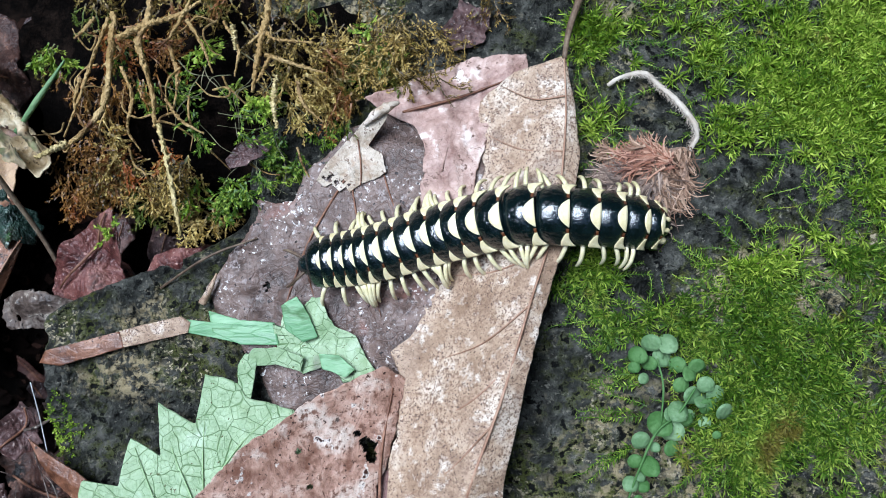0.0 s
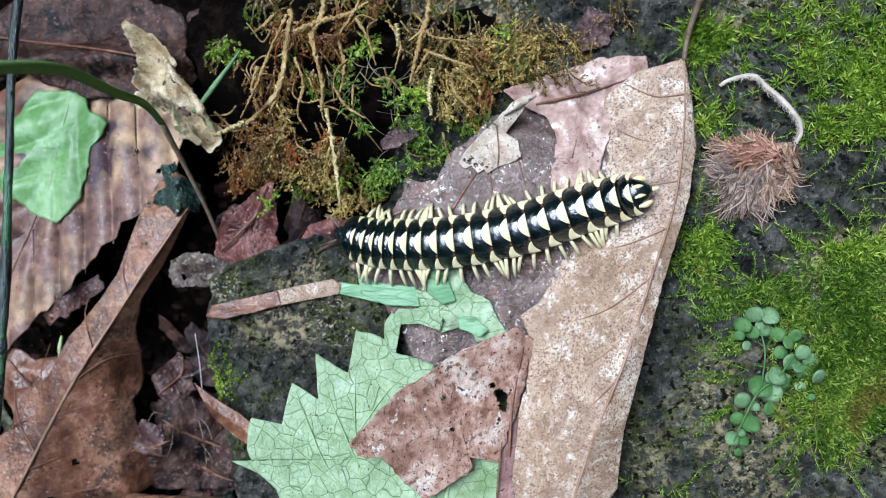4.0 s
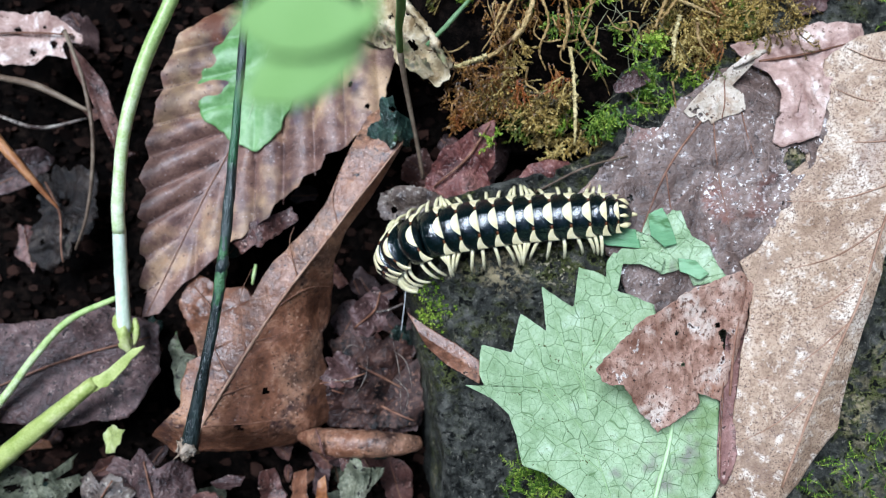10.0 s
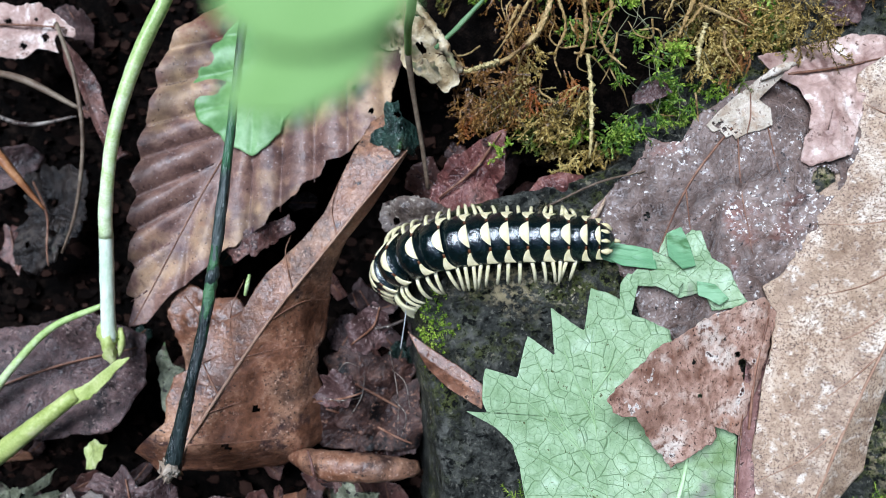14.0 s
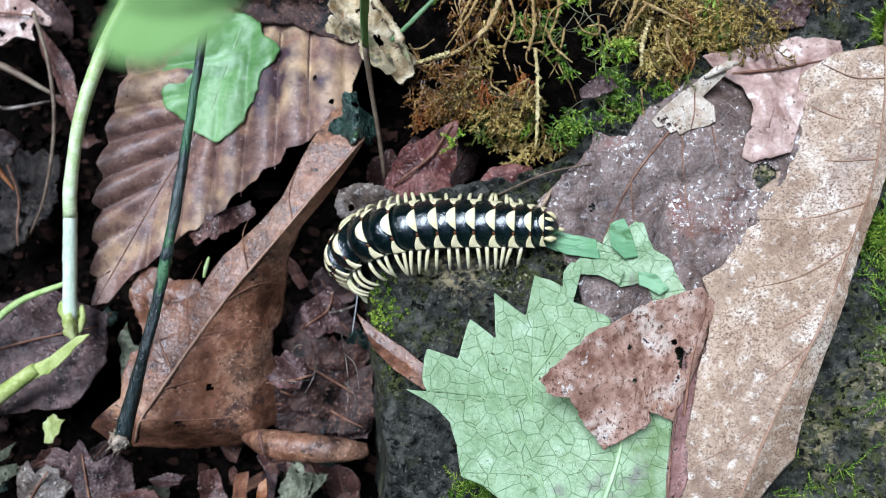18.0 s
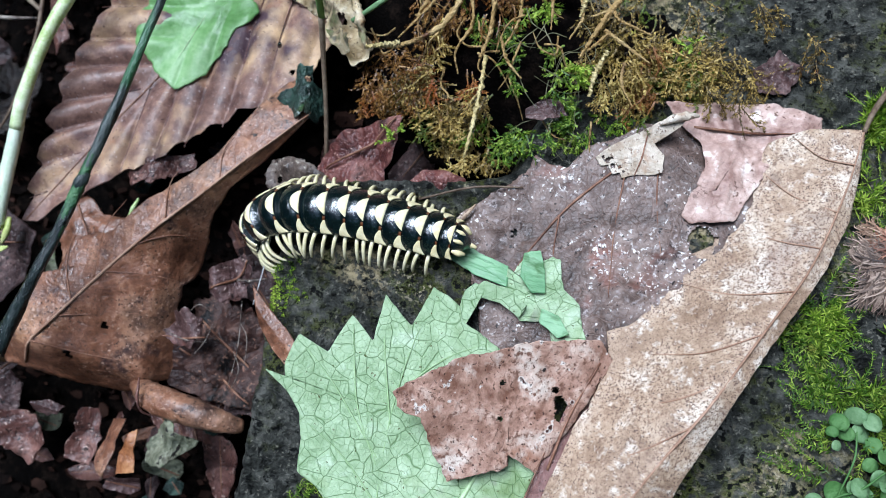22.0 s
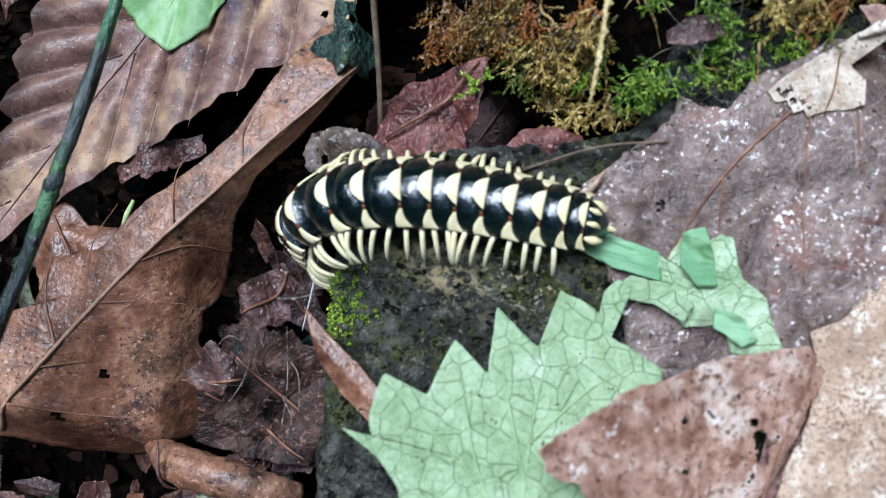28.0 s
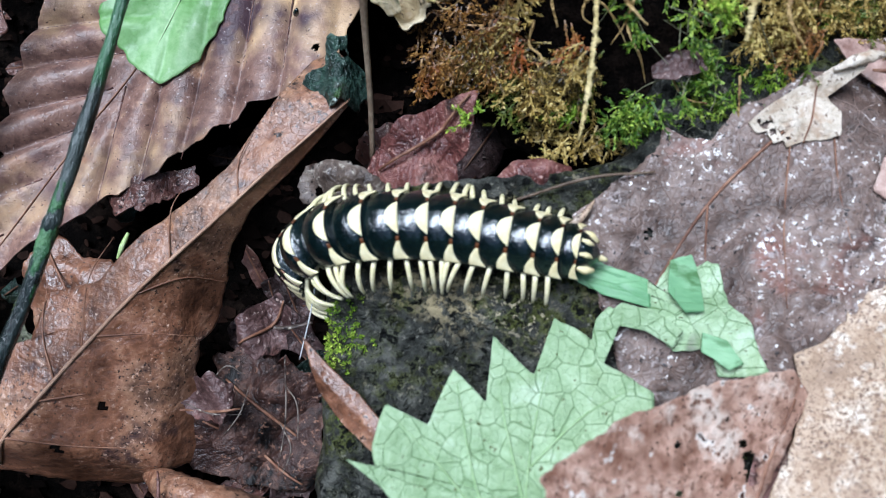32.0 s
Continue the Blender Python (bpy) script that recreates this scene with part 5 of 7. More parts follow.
def motions():
    times = [k / 2 for k in range(65)]
    laid = [ring_poses(t) for t in times]
    mids = [p[10].translation.copy() for p in laid]
    walk(millipede, [(t, Matrix.Translation((m.x, m.y, 0))) for t, m in zip(times, mids)])
    for i in range(RINGS + 1):
        walk(RING[i], [(t, Matrix.Translation((-m.x, -m.y, 0)) @ p[i]) for t, m, p in zip(times, mids, laid)])
    for leg, i, side, k, hip in LEGS:
        beat = 1.1
        splay = 17 * wobble(i * 1.7 + k * 0.6, side * 3.1, 1.0, 17)
        rows = []
        for t in np.arange(0, 32.01, 0.25):
            stride = 24 * (1 - 0.45 * ease(t, 9.5, 13))
            phase = 2 * math.pi * (beat * min(t, 13) + 0.03 * max(0.0, t - 13) + (2 * i + k) / 9.0) + (0.4 if side > 0 else 0)
            rows.append((float(t), pose(hip[0] * CM, hip[1] * CM, hip[2] * CM, side * 7 * math.cos(phase) + (0 if side > 0 else 2 * ease(t, 8.5, 12)), 0, splay - side * stride * math.sin(phase))))
        walk(leg, rows)
    walk(overhang, [(t, pose(x * CM, y * CM, z * CM, 8, -4, r)) for t, x, y, z, r in
                    ((0, -1.3, -6.2, 6.9, 0), (15.5, -1.3, -6.2, 7.2, 0), (17.4, -0.9, -4.8, 8.6, 20), (18.0, -0.75, -3.5, 8.9, 28), (18.2, -0.85, -3.05, 8.9, 30), (18.4, -1.15, -2.95, 8.9, 30), (18.6, -1.1, -3.1, 8.9, 30), (18.8, -1.25, -3.0, 8.9, 28),
                     (19.0, -1.57, -3.12, 8.9, 22), (19.2, -1.83, -3.02, 8.9, 16), (19.4, -1.5, -2.92, 8.9, 20), (19.6, -1.3, -3.5, 8.8, 20), (19.9, -1.6, -4.6, 8.2, 10), (20.6, -2.5, -4.9, 7.0, -10), (21.0, -2.5, -4.1, 6.8, -20), (21.2, -2.35, -3.55, 6.8, -24),
                     (21.4, -1.85, -3.3, 6.8, -28), (21.6, -1.75, -3.2, 6.8, -28), (21.8, -1.9, -3.4, 6.8, -26), (22.0, -2.2, -4.1, 6.8, -20), (22.4, -2.4, -5.2, 6.8, 0), (24.4, -1.9, -4.9, 5.4, 0), (25.0, -1.6, -4.05, 5.2, 4), (25.4, -1.7, -4.9, 5.2, 0), (26.5, -2.0, -6.0, 5.2, 0), (32, -2.0, -6.0, 5.2, 0))])
    rest = Vector((0.86, -1.06, 10.1))
    walk(seedling, [(t, Matrix.Translation(seedling_base) @ rest.rotation_difference(rest + Vector((dx, dy, 0))).to_matrix().to_4x4()) for t, dx, dy in
                    ((0, 0.0, 0.1), (7.6, 0.12, 0.2), (8.6, 0.16, 0.25), (9.0, 0.0, 0.12), (9.4, -0.18, 0.06), (9.8, -0.37, 0.07), (10.2, -0.42, 0.04), (10.8, -0.57, -0.07), (12.0, -0.44, -0.15), (13.0, -0.2, -0.16), (13.5, -0.26, -0.03), (14.0, -0.29, 0.08), (15.0, -0.03, -0.1),
                     (15.5, 0.04, 0.02), (17.5, 0.09, -0.12), (18.0, 0.06, -0.14), (18.3, 0.2, 0.1), (19.5, 0.2, 0.25), (20.0, 0.19, 0.11), (20.5, 0.3, 0.0), (21.5, 0.2, 0.2), (32, 0.1, 0.2))])


# ---- stems, twigs and scraps in the litter ----
stick = thing("dark_twig", (-7.4, -2.9, -0.3), "dark wet twig with a pale broken end", "twig")
part("bark", tube([(-7.5, -2.96, 0.5), (-7.36, -2.2, 0.6), (-7.22, -1.4, 0.65), (-7.13, -0.53, 0.68), (-7.1, 0.6, 0.62), (-7.06, 2.0, 0.6), (-7.0, 3.6, 0.6), (-6.9, 5.2, 0.4)],
      [0.115, 0.075, 0.066, 0.07, 0.058, 0.056, 0.06, 0.065], 12, 60, 0.25, 3), M["twig"], stick)
part("algae_bark", tube([(-7.21, -1.35, 0.655), (-7.17, -0.95, 0.67), (-7.13, -0.53, 0.685), (-7.115, -0.1, 0.67)], [0.062, 0.074, 0.076, 0.058], 12, 24, 0.3, 5), M["algae"], stick, "green algae on the bark")
part("broken_end", tube([(-7.47, -2.88, 0.5), (-7.53, -2.98, 0.52), (-7.62, -3.02, 0.5)], [0.09, 0.15, 0.08], 14, 10, 0.9, 6), M["cut"], stick, "pale splintered wood")
for k in range(7):
    a = rng.uniform(0, 6.28)
    part("splinter", tube([(-7.5, -2.95, 0.52), (-7.55 + 0.07 * math.cos(a), -3.0 + 0.07 * math.sin(a), 0.54), (-7.6 + 0.13 * math.cos(a), -3.04 + 0.12 * math.sin(a), 0.52)], [0.03, 0.025, 0.004], 5, 6), M["cut"], stick)
part("knot", tube([(-7.16, -0.62, 0.68), (-7.12, -0.5, 0.7), (-7.1, -0.36, 0.68)], [0.058, 0.088, 0.058], 10, 8, 0.3, 8), M["twig"], stick)

shoot = thing("pale_stalk", (-8.9, -1.5, -0.7), "pale green fleshy plant stalk with a torn foot", "plant")
part("pale_base", tube([(-8.9, -1.5, -0.45), (-8.92, -1.0, -0.35), (-8.93, -0.5, -0.24), (-8.93, 0.0, -0.12)], [0.112, 0.1, 0.1, 0.096], 12, 24, 0.08, 6), M["whitestalk"], shoot, "whitish fleshy base")
part("stem", tube([(-8.93, -0.06, -0.13), (-8.92, 0.4, 0.0), (-8.85, 1.4, 0.1), (-8.6, 2.4, 0.15), (-8.2, 3.4, 0.2), (-7.8, 4.6, 0.2)], [0.096, 0.09, 0.095, 0.1, 0.1, 0.09], 12, 50, 0.06, 2), M["stalk"], shoot)
part("foot", tube([(-8.96, -1.2, -0.45), (-8.9, -1.5, -0.42), (-8.84, -1.8, -0.5)], [0.08, 0.12, 0.05], 12, 14, 0.9, 5), M["straw"], shoot, "ragged foot of the stalk")
part("sheath", tube([(-8.78, -1.3, -0.5), (-8.74, -1.5, -0.5), (-8.78, -1.72, -0.55)], [0.03, 0.06, 0.02], 8, 10, 0.5, 9), M["straw"], shoot)

stem = thing("thin_green_stem", (-9.9, -1.6, -0.8), "thin pale green stem lying on a dead leaf", "stem")
part("stem", tube([(-11.6, -3.6, -0.75), (-10.79, -2.58, -0.7), (-10.34, -1.98, -0.6), (-9.8, -1.38, -0.55), (-9.05, -1.0, -0.5)], [0.06, 0.065, 0.06, 0.055, 0.04], 9, 30), M["stalk"], stem)

stem = thing("yellow_straw", (-9.6, -2.6, -0.8), "yellow-green broken straw with a frayed tip", "stem")
part("stem", tube([(-11.7, -4.4, -0.6), (-10.65, -3.45, -0.55), (-9.96, -2.84, -0.5), (-9.3, -2.27, -0.45)], [0.17, 0.16, 0.14, 0.1], 12, 30, 0.1, 4), M["straw"], stem)
part("frayed_tip", blade([(-9.45, -2.5), (-9.4, -2.25), (-9.1, -2.05), (-8.75, -1.75), (-8.55, -1.68), (-8.8, -1.95), (-9.0, -2.25)], (-9.15, -2.15), lambda x, y: -0.42 - 0.1 * abs(x - y + 7), 70, 8, 0.05, 0.02, seed=31),
     M["straw"], stem)

seedling = thing("seedling", (-4.6, 1.0, -0.7), "thin seedling arching up with light green leaves", "plant")
seedling_base = seedling.location.copy()
part("stem", tube([(-4.6, 0.98, -0.75), (-4.68, 1.5, -0.35), (-4.78, 2.1, 0.25), (-4.82, 2.5, 0.75)], [0.03, 0.032, 0.035, 0.045], 9, 24), M["brownstem"], seedling, "thin brown stem")
part("upper_stem", tube([(-4.82, 2.48, 0.7), (-4.74, 2.6, 1.4), (-4.55, 2.5, 2.5), (-4.36, 2.4, 4.0), (-4.12, 1.85, 6.0), (-3.7, 1.0, 8.4), (-3.52, 0.0, 9.45)], [0.045, 0.055, 0.06, 0.055, 0.045, 0.035, 0.025], 9, 50), M["seedleaf"], seedling, "green upper stem")
for turn, c, z0, size, seed in ((182, (-3.73, 0.02), 9.45, 0.2, 41), (207, (-3.73, -0.1), 9.38, 0.2, 43)):
    ca, sa = math.cos(radians(turn)), math.sin(radians(turn))
    shape = [(-1.1, 0), (-0.8, 0.25), (-0.2, 0.5), (0.4, 0.48), (0.8, 0.28), (1.1, 0), (0.8, -0.28), (0.4, -0.48), (-0.2, -0.5), (-0.8, -0.25)]
    pts = [(c[0] + size * (u * ca - v * sa), c[1] + size * (u * sa + v * ca)) for u, v in shape]
    part("leaf", blade(spline(pts + pts[:1], 40)[:-1], c, lambda x, y: z0 - 0.35 * ((x - c[0]) ** 2 + (y - c[1]) ** 2) + 0.15 * (y - c[1]), 90, 14, 0.006, 0.02, seed=seed), M["seedleaf"], seedling)

overhang = thing("overhanging_leaf", (0, 0, 0), "green toothed leaf in shade-dark colour, hanging close above the ground", "leaf")
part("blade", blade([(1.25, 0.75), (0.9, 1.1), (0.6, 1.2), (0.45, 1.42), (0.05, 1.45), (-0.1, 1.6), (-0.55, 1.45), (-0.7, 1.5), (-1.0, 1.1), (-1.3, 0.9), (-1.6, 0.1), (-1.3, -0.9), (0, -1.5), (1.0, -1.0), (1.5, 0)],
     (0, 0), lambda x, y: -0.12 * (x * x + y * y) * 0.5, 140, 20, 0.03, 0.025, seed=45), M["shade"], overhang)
part("midrib", tube([(0.2, -4.0, -1.2), (0.1, -1.5, -0.12), (0, 0, 0.02), (0, 1.4, -0.1)], [0.05, 0.04, 0.03, 0.015], 8, 24), M["shade"], overhang)


def scrap(name, outline, centre, height, mat, label, seed, jag=0.05, wrinkle=0.09, group="", rib=None, holes=()):
    """A small dead leaf as a thing of its own, with its midrib."""
    ob = thing(name, (centre[0], centre[1], height(*centre) - 0.1), label, "leaf", group)
    part("blade", blade(outline, centre, height, 130, 20, jag, 0.02, holes, seed=seed, wrinkle=wrinkle), mat, ob)
    if rib:
        part("midrib", vein(rib, lambda x, y: height(x, y) + wrinkle * 0.4, [0.014, 0.02, 0.012], 14, 0.01), M["vein"], ob)
    return ob


scrap("crumpled_red_leaf", [(-4.55, 0.92), (-4.25, 1.39), (-3.99, 1.56), (-3.55, 1.78), (-3.54, 1.15), (-3.64, 1.04), (-3.5, 0.72), (-3.92, 0.5), (-4.49, 0.55)], (-4.0, 1.1),
      lambda x, y: -0.4 + 0.2 * abs(math.sin(3.2 * x + 2.2 * y)) + 0.15 * ease(y, 1.0, 1.7), M["wine"], "crumpled dark red-brown leaf beside the moss", 51, rib=[(-4.4, 0.8), (-4.0, 1.15), (-3.62, 1.7)])
scrap("red_leaf_scrap", [(-3.3, 0.8), (-3.06, 1.15), (-2.79, 1.23), (-2.48, 1.22), (-2.39, 1.02), (-2.5, 0.78), (-2.92, 0.6)], (-2.8, 0.95), lambda x, y: -0.2 + 0.18 * bump_at(x, y, -2.8, 1.05, 0.3), M["wine"],
      "small dark red leaf scrap", 52, 0.02)
scrap("grey_leaf_chip", [(-5.24, 0.45), (-5.15, 0.68), (-4.88, 0.8), (-4.48, 0.75), (-4.14, 0.63), (-4.25, 0.4), (-4.7, 0.28), (-5.1, 0.3)], (-4.7, 0.55), lambda x, y: -0.3 + 0.16 * bump_at(x, y, -4.75, 0.62, 0.4, 0.2), M["grey"],
             "greyish curled leaf chip at the rock's edge", 53, 0.06, 0.16, holes=[(-4.95, 0.45, 0.05)])
scrap("rotting_green_leaf", [(-5.42, 1.5), (-5.36, 1.7), (-5.2, 1.76), (-5.22, 2.0), (-5.05, 2.1), (-5.0, 1.87), (-4.8, 1.8), (-4.72, 1.6), (-4.8, 1.36), (-4.95, 1.43), (-5.05, 1.32), (-5.2, 1.45)], (-5.05, 1.7), lambda x, y: -0.22 + 0.09 * math.sin(11 * x + 4 * y) - 0.25 * ease(x, -5.0, -4.7), M["darkgreen"],
      "dark blue-green rotting leaf", 54, 0.06, holes=[(-5.05, 1.9, 0.04)])
scrap("purple_brown_leaf", [(-11.7, -1.6), (-10.25, -1.38), (-9.41, -1.1), (-8.59, -1.42), (-8.56, -2.11), (-9.0, -2.85), (-9.94, -3.05), (-11.6, -3.0)], (-10.0, -2.1), lambda x, y: -1.0 + 0.1 * math.sin(2.2 * y + x), M["murk"],
      "dull purple-brown dead leaf under straws", 55, rib=[(-11.3, -2.6), (-10.0, -2.0), (-8.7, -1.6)])
scrap("pale_leaf_scrap", [(-12.2, 3.3), (-11.5, 3.45), (-10.61, 3.4), (-10.31, 3.22), (-10.08, 3.02), (-10.13, 2.92), (-10.35, 3.04), (-10.46, 2.92), (-10.38, 2.72), (-10.74, 2.79), (-10.9, 2.57), (-11.44, 2.58), (-12.0, 2.7)], (-11.0, 3.05), lambda x, y: -0.95 + 0.1 * math.sin(3 * x + 2 * y), M["pink"],
      "pale pinkish scrap of a dead leaf with holes", 56, 0.07, holes=[(-10.6, 2.95, 0.07), (-10.95, 2.8, 0.05), (-10.45, 3.1, 0.04), (-11.2, 3.15, 0.05), (-10.75, 3.2, 0.03)], rib=[(-11.8, 3.0), (-11.0, 3.1), (-10.2, 3.05)])
scrap("hollow_brown_leaf", [(-10.45, 3.05), (-10.1, 2.75), (-9.75, 2.3), (-9.45, 1.65), (-9.55, 1.3), (-9.85, 1.9), (-10.2, 2.4)], (-9.95, 2.2), lambda x, y: -1.05 - 0.4 * abs(x + 0.55 * y + 8.7), M["litter"],
      "curled dark brown leaf strip", 57, 0.03)
scrap("grey_brown_leaf", [(-11.03, 0.85), (-10.8, 1.04), (-10.6, 0.95), (-10.33, 1.12), (-10.08, 1.02), (-10.1, 0.18), (-10.32, -0.42), (-10.7, -0.62), (-11.03, -0.52), (-10.92, 0.26)], (-10.55, 0.25), lambda x, y: -1.6 + 0.15 * math.sin(3 * y + x), M["shade_decay"],
      "decayed leaf with a torn edge, darkened for deep shade", 58, 0.14, 0.2, holes=[(-10.6, 0.5, 0.08), (-10.4, 0.0, 0.06), (-10.8, -0.2, 0.05)], rib=[(-10.9, 0.8), (-10.5, 0.2), (-10.4, -0.5)])
scrap("grey_lobed_scrap", [(-9.68, -3.85), (-9.46, -3.65), (-9.31, -3.83), (-9.12, -3.66), (-8.93, -3.7), (-8.89, -3.83), (-8.72, -3.93), (-8.87, -4.2), (-9.42, -4.5)], (-9.2, -3.98), lambda x, y: -0.85 + 0.1 * math.sin(4 * x), M["grey"], "grey-brown lobed leaf scrap on soil", 59, 0.05, rib=[(-9.4, -4.4), (-9.2, -4.0), (-9.05, -3.75)])
scrap("rotting_leaf_shreds", [(-11.2, -3.6), (-10.83, -3.68), (-10.37, -3.76), (-9.98, -3.68), (-9.71, -3.4), (-9.78, -3.64), (-9.91, -3.79), (-9.6, -3.71), (-9.46, -3.78), (-9.61, -3.99), (-10.11, -4.15), (-10.46, -4.3), (-11.2, -4.3)], (-10.2, -3.9), lambda x, y: -0.8 + 0.14 * math.sin(5 * x + 3 * y), M["rot"], "grey-green rotting leaf shreds on soil", 81, 0.12, 0.22, holes=[(-10.3, -3.95, 0.08), (-10.0, -3.8, 0.06), (-10.7, -4.0, 0.07)])
scrap("lime_scrap", [(-9.3, -3.09), (-9.12, -2.92), (-8.89, -2.98), (-8.91, -3.12), (-9.03, -3.37), (-9.2, -3.36), (-9.24, -3.22)], (-9.1, -3.12), lambda x, y: -0.68 + 0.1 * math.sin(9 * x + 4 * y), M["lime"], "crumpled yellow-green leaf scrap", 82, 0.05, 0.15)
scrap("pale_chip", [(-7.55, -3.7), (-7.34, -3.6), (-7.06, -3.6), (-7.14, -3.76), (-7.33, -3.85), (-7.5, -3.81)], (-7.3, -3.71), lambda x, y: -0.85 + 0.5 * (0.12 - abs(y + 3.71)), M["mauve"], "pinkish-brown curled leaf chip on soil", 83, 0.03, 0.15)
scrap("brown_sliver", [(-6.9, -3.55), (-6.71, -3.5), (-6.49, -3.89), (-6.5, -4.3), (-6.87, -4.3)], (-6.7, -3.9), lambda x, y: -0.95 + 0.15 * math.sin(6 * x), M["litter"], "tan-brown leaf sliver on soil", 84, 0.04, 0.16, group="leaf slivers under the curled leaf")
scrap("brown_sliver", [(-6.4, -3.55), (-6.18, -3.5), (-6.08, -3.86), (-6.1, -4.3), (-6.4, -4.2)], (-6.25, -3.85), lambda x, y: -0.95 + 0.15 * math.sin(6 * x), M["rolled"], "tan-brown leaf sliver on soil", 85, 0.04, 0.16, group="leaf slivers under the curled leaf")
scrap("brown_sliver", [(-8.1, -4.0), (-7.6, -3.95), (-7.2, -4.2), (-7.4, -4.6), (-8.0, -4.5)], (-7.7, -4.2), lambda x, y: -0.95 + 0.15 * math.sin(6 * x), M["litter"], "tan-brown leaf sliver on soil", 86, 0.06, 0.16, group="leaf slivers under the curled leaf")
scrap("yellowed_leaf_rag", [(-8.53, -1.8), (-8.41, -1.51), (-8.3, -1.84), (-8.12, -1.89), (-8.16, -2.11), (-8.26, -2.29), (-8.14, -2.45), (-8.24, -2.68), (-8.37, -2.46), (-8.48, -2.13)], (-8.33, -2.1), lambda x, y: -1.35 + 0.1 * math.sin(7 * y), M["rot"], "yellowed leaf rag in a dark gap", 87, 0.04)
scrap("pink_leaf_scrap", [(-6.02, -2.08), (-5.86, -1.9), (-5.92, -1.77), (-5.71, -1.68), (-5.46, -1.72), (-5.36, -1.93), (-5.51, -2.18), (-5.79, -2.2)], (-5.68, -1.93), lambda x, y: -0.72 + 0.14 * math.sin(6 * x + 5 * y), M["mauve"], "torn pinkish-brown scrap in the hollow", 88, 0.06, 0.1, rib=[(-6.0, -2.15), (-5.7, -2.1), (-5.3, -1.95)])
scrap("speckled_brown_leaf", [(-6.1, -2.24), (-5.55, -2.13), (-4.99, -2.04), (-4.56, -1.73), (-4.46, -2.45), (-4.56, -2.8), (-5.34, -2.9), (-5.96, -2.9), (-6.1, -2.55)], (-5.3, -2.45), lambda x, y: -1.35 + 0.1 * math.sin(4 * x - 3 * y), M["umber"], "speckled brown leaf in the hollow, darkened for shade", 89, 0.06, 0.08, rib=[(-5.9, -2.3), (-5.2, -2.5), (-4.6, -2.7)])
for pts in ([(-5.7, -1.75, -0.62), (-5.55, -1.55, -0.55), (-5.35, -1.6, -0.6)], [(-5.45, -2.3, -0.7), (-5.3, -2.0, -0.6), (-5.28, -1.7, -0.62)], [(-5.9, -2.05, -0.62), (-5.6, -2.08, -0.58), (-5.3, -2.02, -0.66)], [(-4.95, -1.3, -0.5), (-4.8, -1.9, -0.55), (-4.75, -2.5, -0.6)],
            [(-4.9, -1.6, -0.6), (-4.7, -1.75, -0.5), (-4.6, -2.1, -0.5)], [(-4.85, -2.0, -0.6), (-4.65, -2.2, -0.5), (-4.7, -2.5, -0.6)]):
    ob = thing("leaf_fibre", pts[0], "thin greyish leaf fibre in the hollow", "fibre", "fibres in the hollow")
    part("strand", tube(pts, [0.005, 0.009, 0.004], 6, 14, 0.3, 3), M["grey"], ob)
scrap("purple_leaf_scrap", [(-9.3, -3.66), (-9.14, -3.43), (-8.86, -3.5), (-8.7, -3.28), (-8.4, -3.55), (-8.18, -3.4), (-7.95, -3.58), (-7.74, -4.3), (-8.4, -4.6), (-8.71, -3.9)], (-8.45, -3.8), lambda x, y: -0.85 - 0.15 * ease(x, -8.4, -7.8) + 0.08 * math.sin(5 * x), M["murk"], "dark purple dead leaf scrap on soil", 60, 0.05, 0.1, rib=[(-8.3, -4.4), (-8.45, -3.9), (-8.6, -3.45)])
crinkled = scrap("crinkled_tan_leaf", [(-5.7, 4.1), (-5.25, 3.85), (-4.85, 3.45), (-4.85, 3.15), (-4.55, 2.95), (-4.4, 2.65), (-4.18, 2.5), (-4.2, 2.25), (-4.42, 2.18), (-4.65, 2.42), (-4.95, 2.5), (-5.15, 2.75), (-5.45, 2.85), (-5.5, 3.3)], (-4.95, 2.95),
      lambda x, y: 0.15 + 0.16 * math.sin(6 * x + 5 * y) * math.cos(4 * x - 3 * y) - 0.2 * ease(y, 3.0, 4.2), M["straw_leaf"], "crinkled pale tan leaf hanging in the moss", 61, 0.13, 0.3, holes=[(-4.75, 2.75, 0.06), (-5.1, 3.2, 0.05)])
part("curled_rim", tube([(-5.0, 3.5, 0.25), (-4.8, 3.2, 0.34), (-4.58, 2.95, 0.32), (-4.42, 2.7, 0.36), (-4.24, 2.4, 0.28)], [0.02, 0.06, 0.05, 0.065, 0.02], 9, 40, 0.9, 12), M["straw_leaf"], crinkled, "yellow-tan rolled rim")
part("torn_lobe", blade([(-4.95, 2.55), (-4.75, 2.62), (-4.5, 2.5), (-4.42, 2.3), (-4.6, 2.28), (-4.8, 2.36)], (-4.68, 2.45), lambda x, y: 0.3 + 0.12 * math.sin(9 * x + 4 * y), 90, 12, 0.07, 0.02, seed=63, wrinkle=0.15), M["straw_leaf"], crinkled)
scrap("brown_leaf_behind", [(-9.0, 4.2), (-7.0, 3.3), (-5.4, 3.0), (-4.9, 3.4), (-5.2, 4.4), (-7, 5.2)], (-6.6, 4.0), lambda x, y: -0.8 + 0.3 * bump_at(x, y, -6.8, 3.75, 3.0, 0.22), M["umber"], "brown dead leaf half under the moss, darkened for shade", 62, 0.08, rib=[(-8.3, 4.2), (-6.6, 3.9), (-5.2, 3.6)])
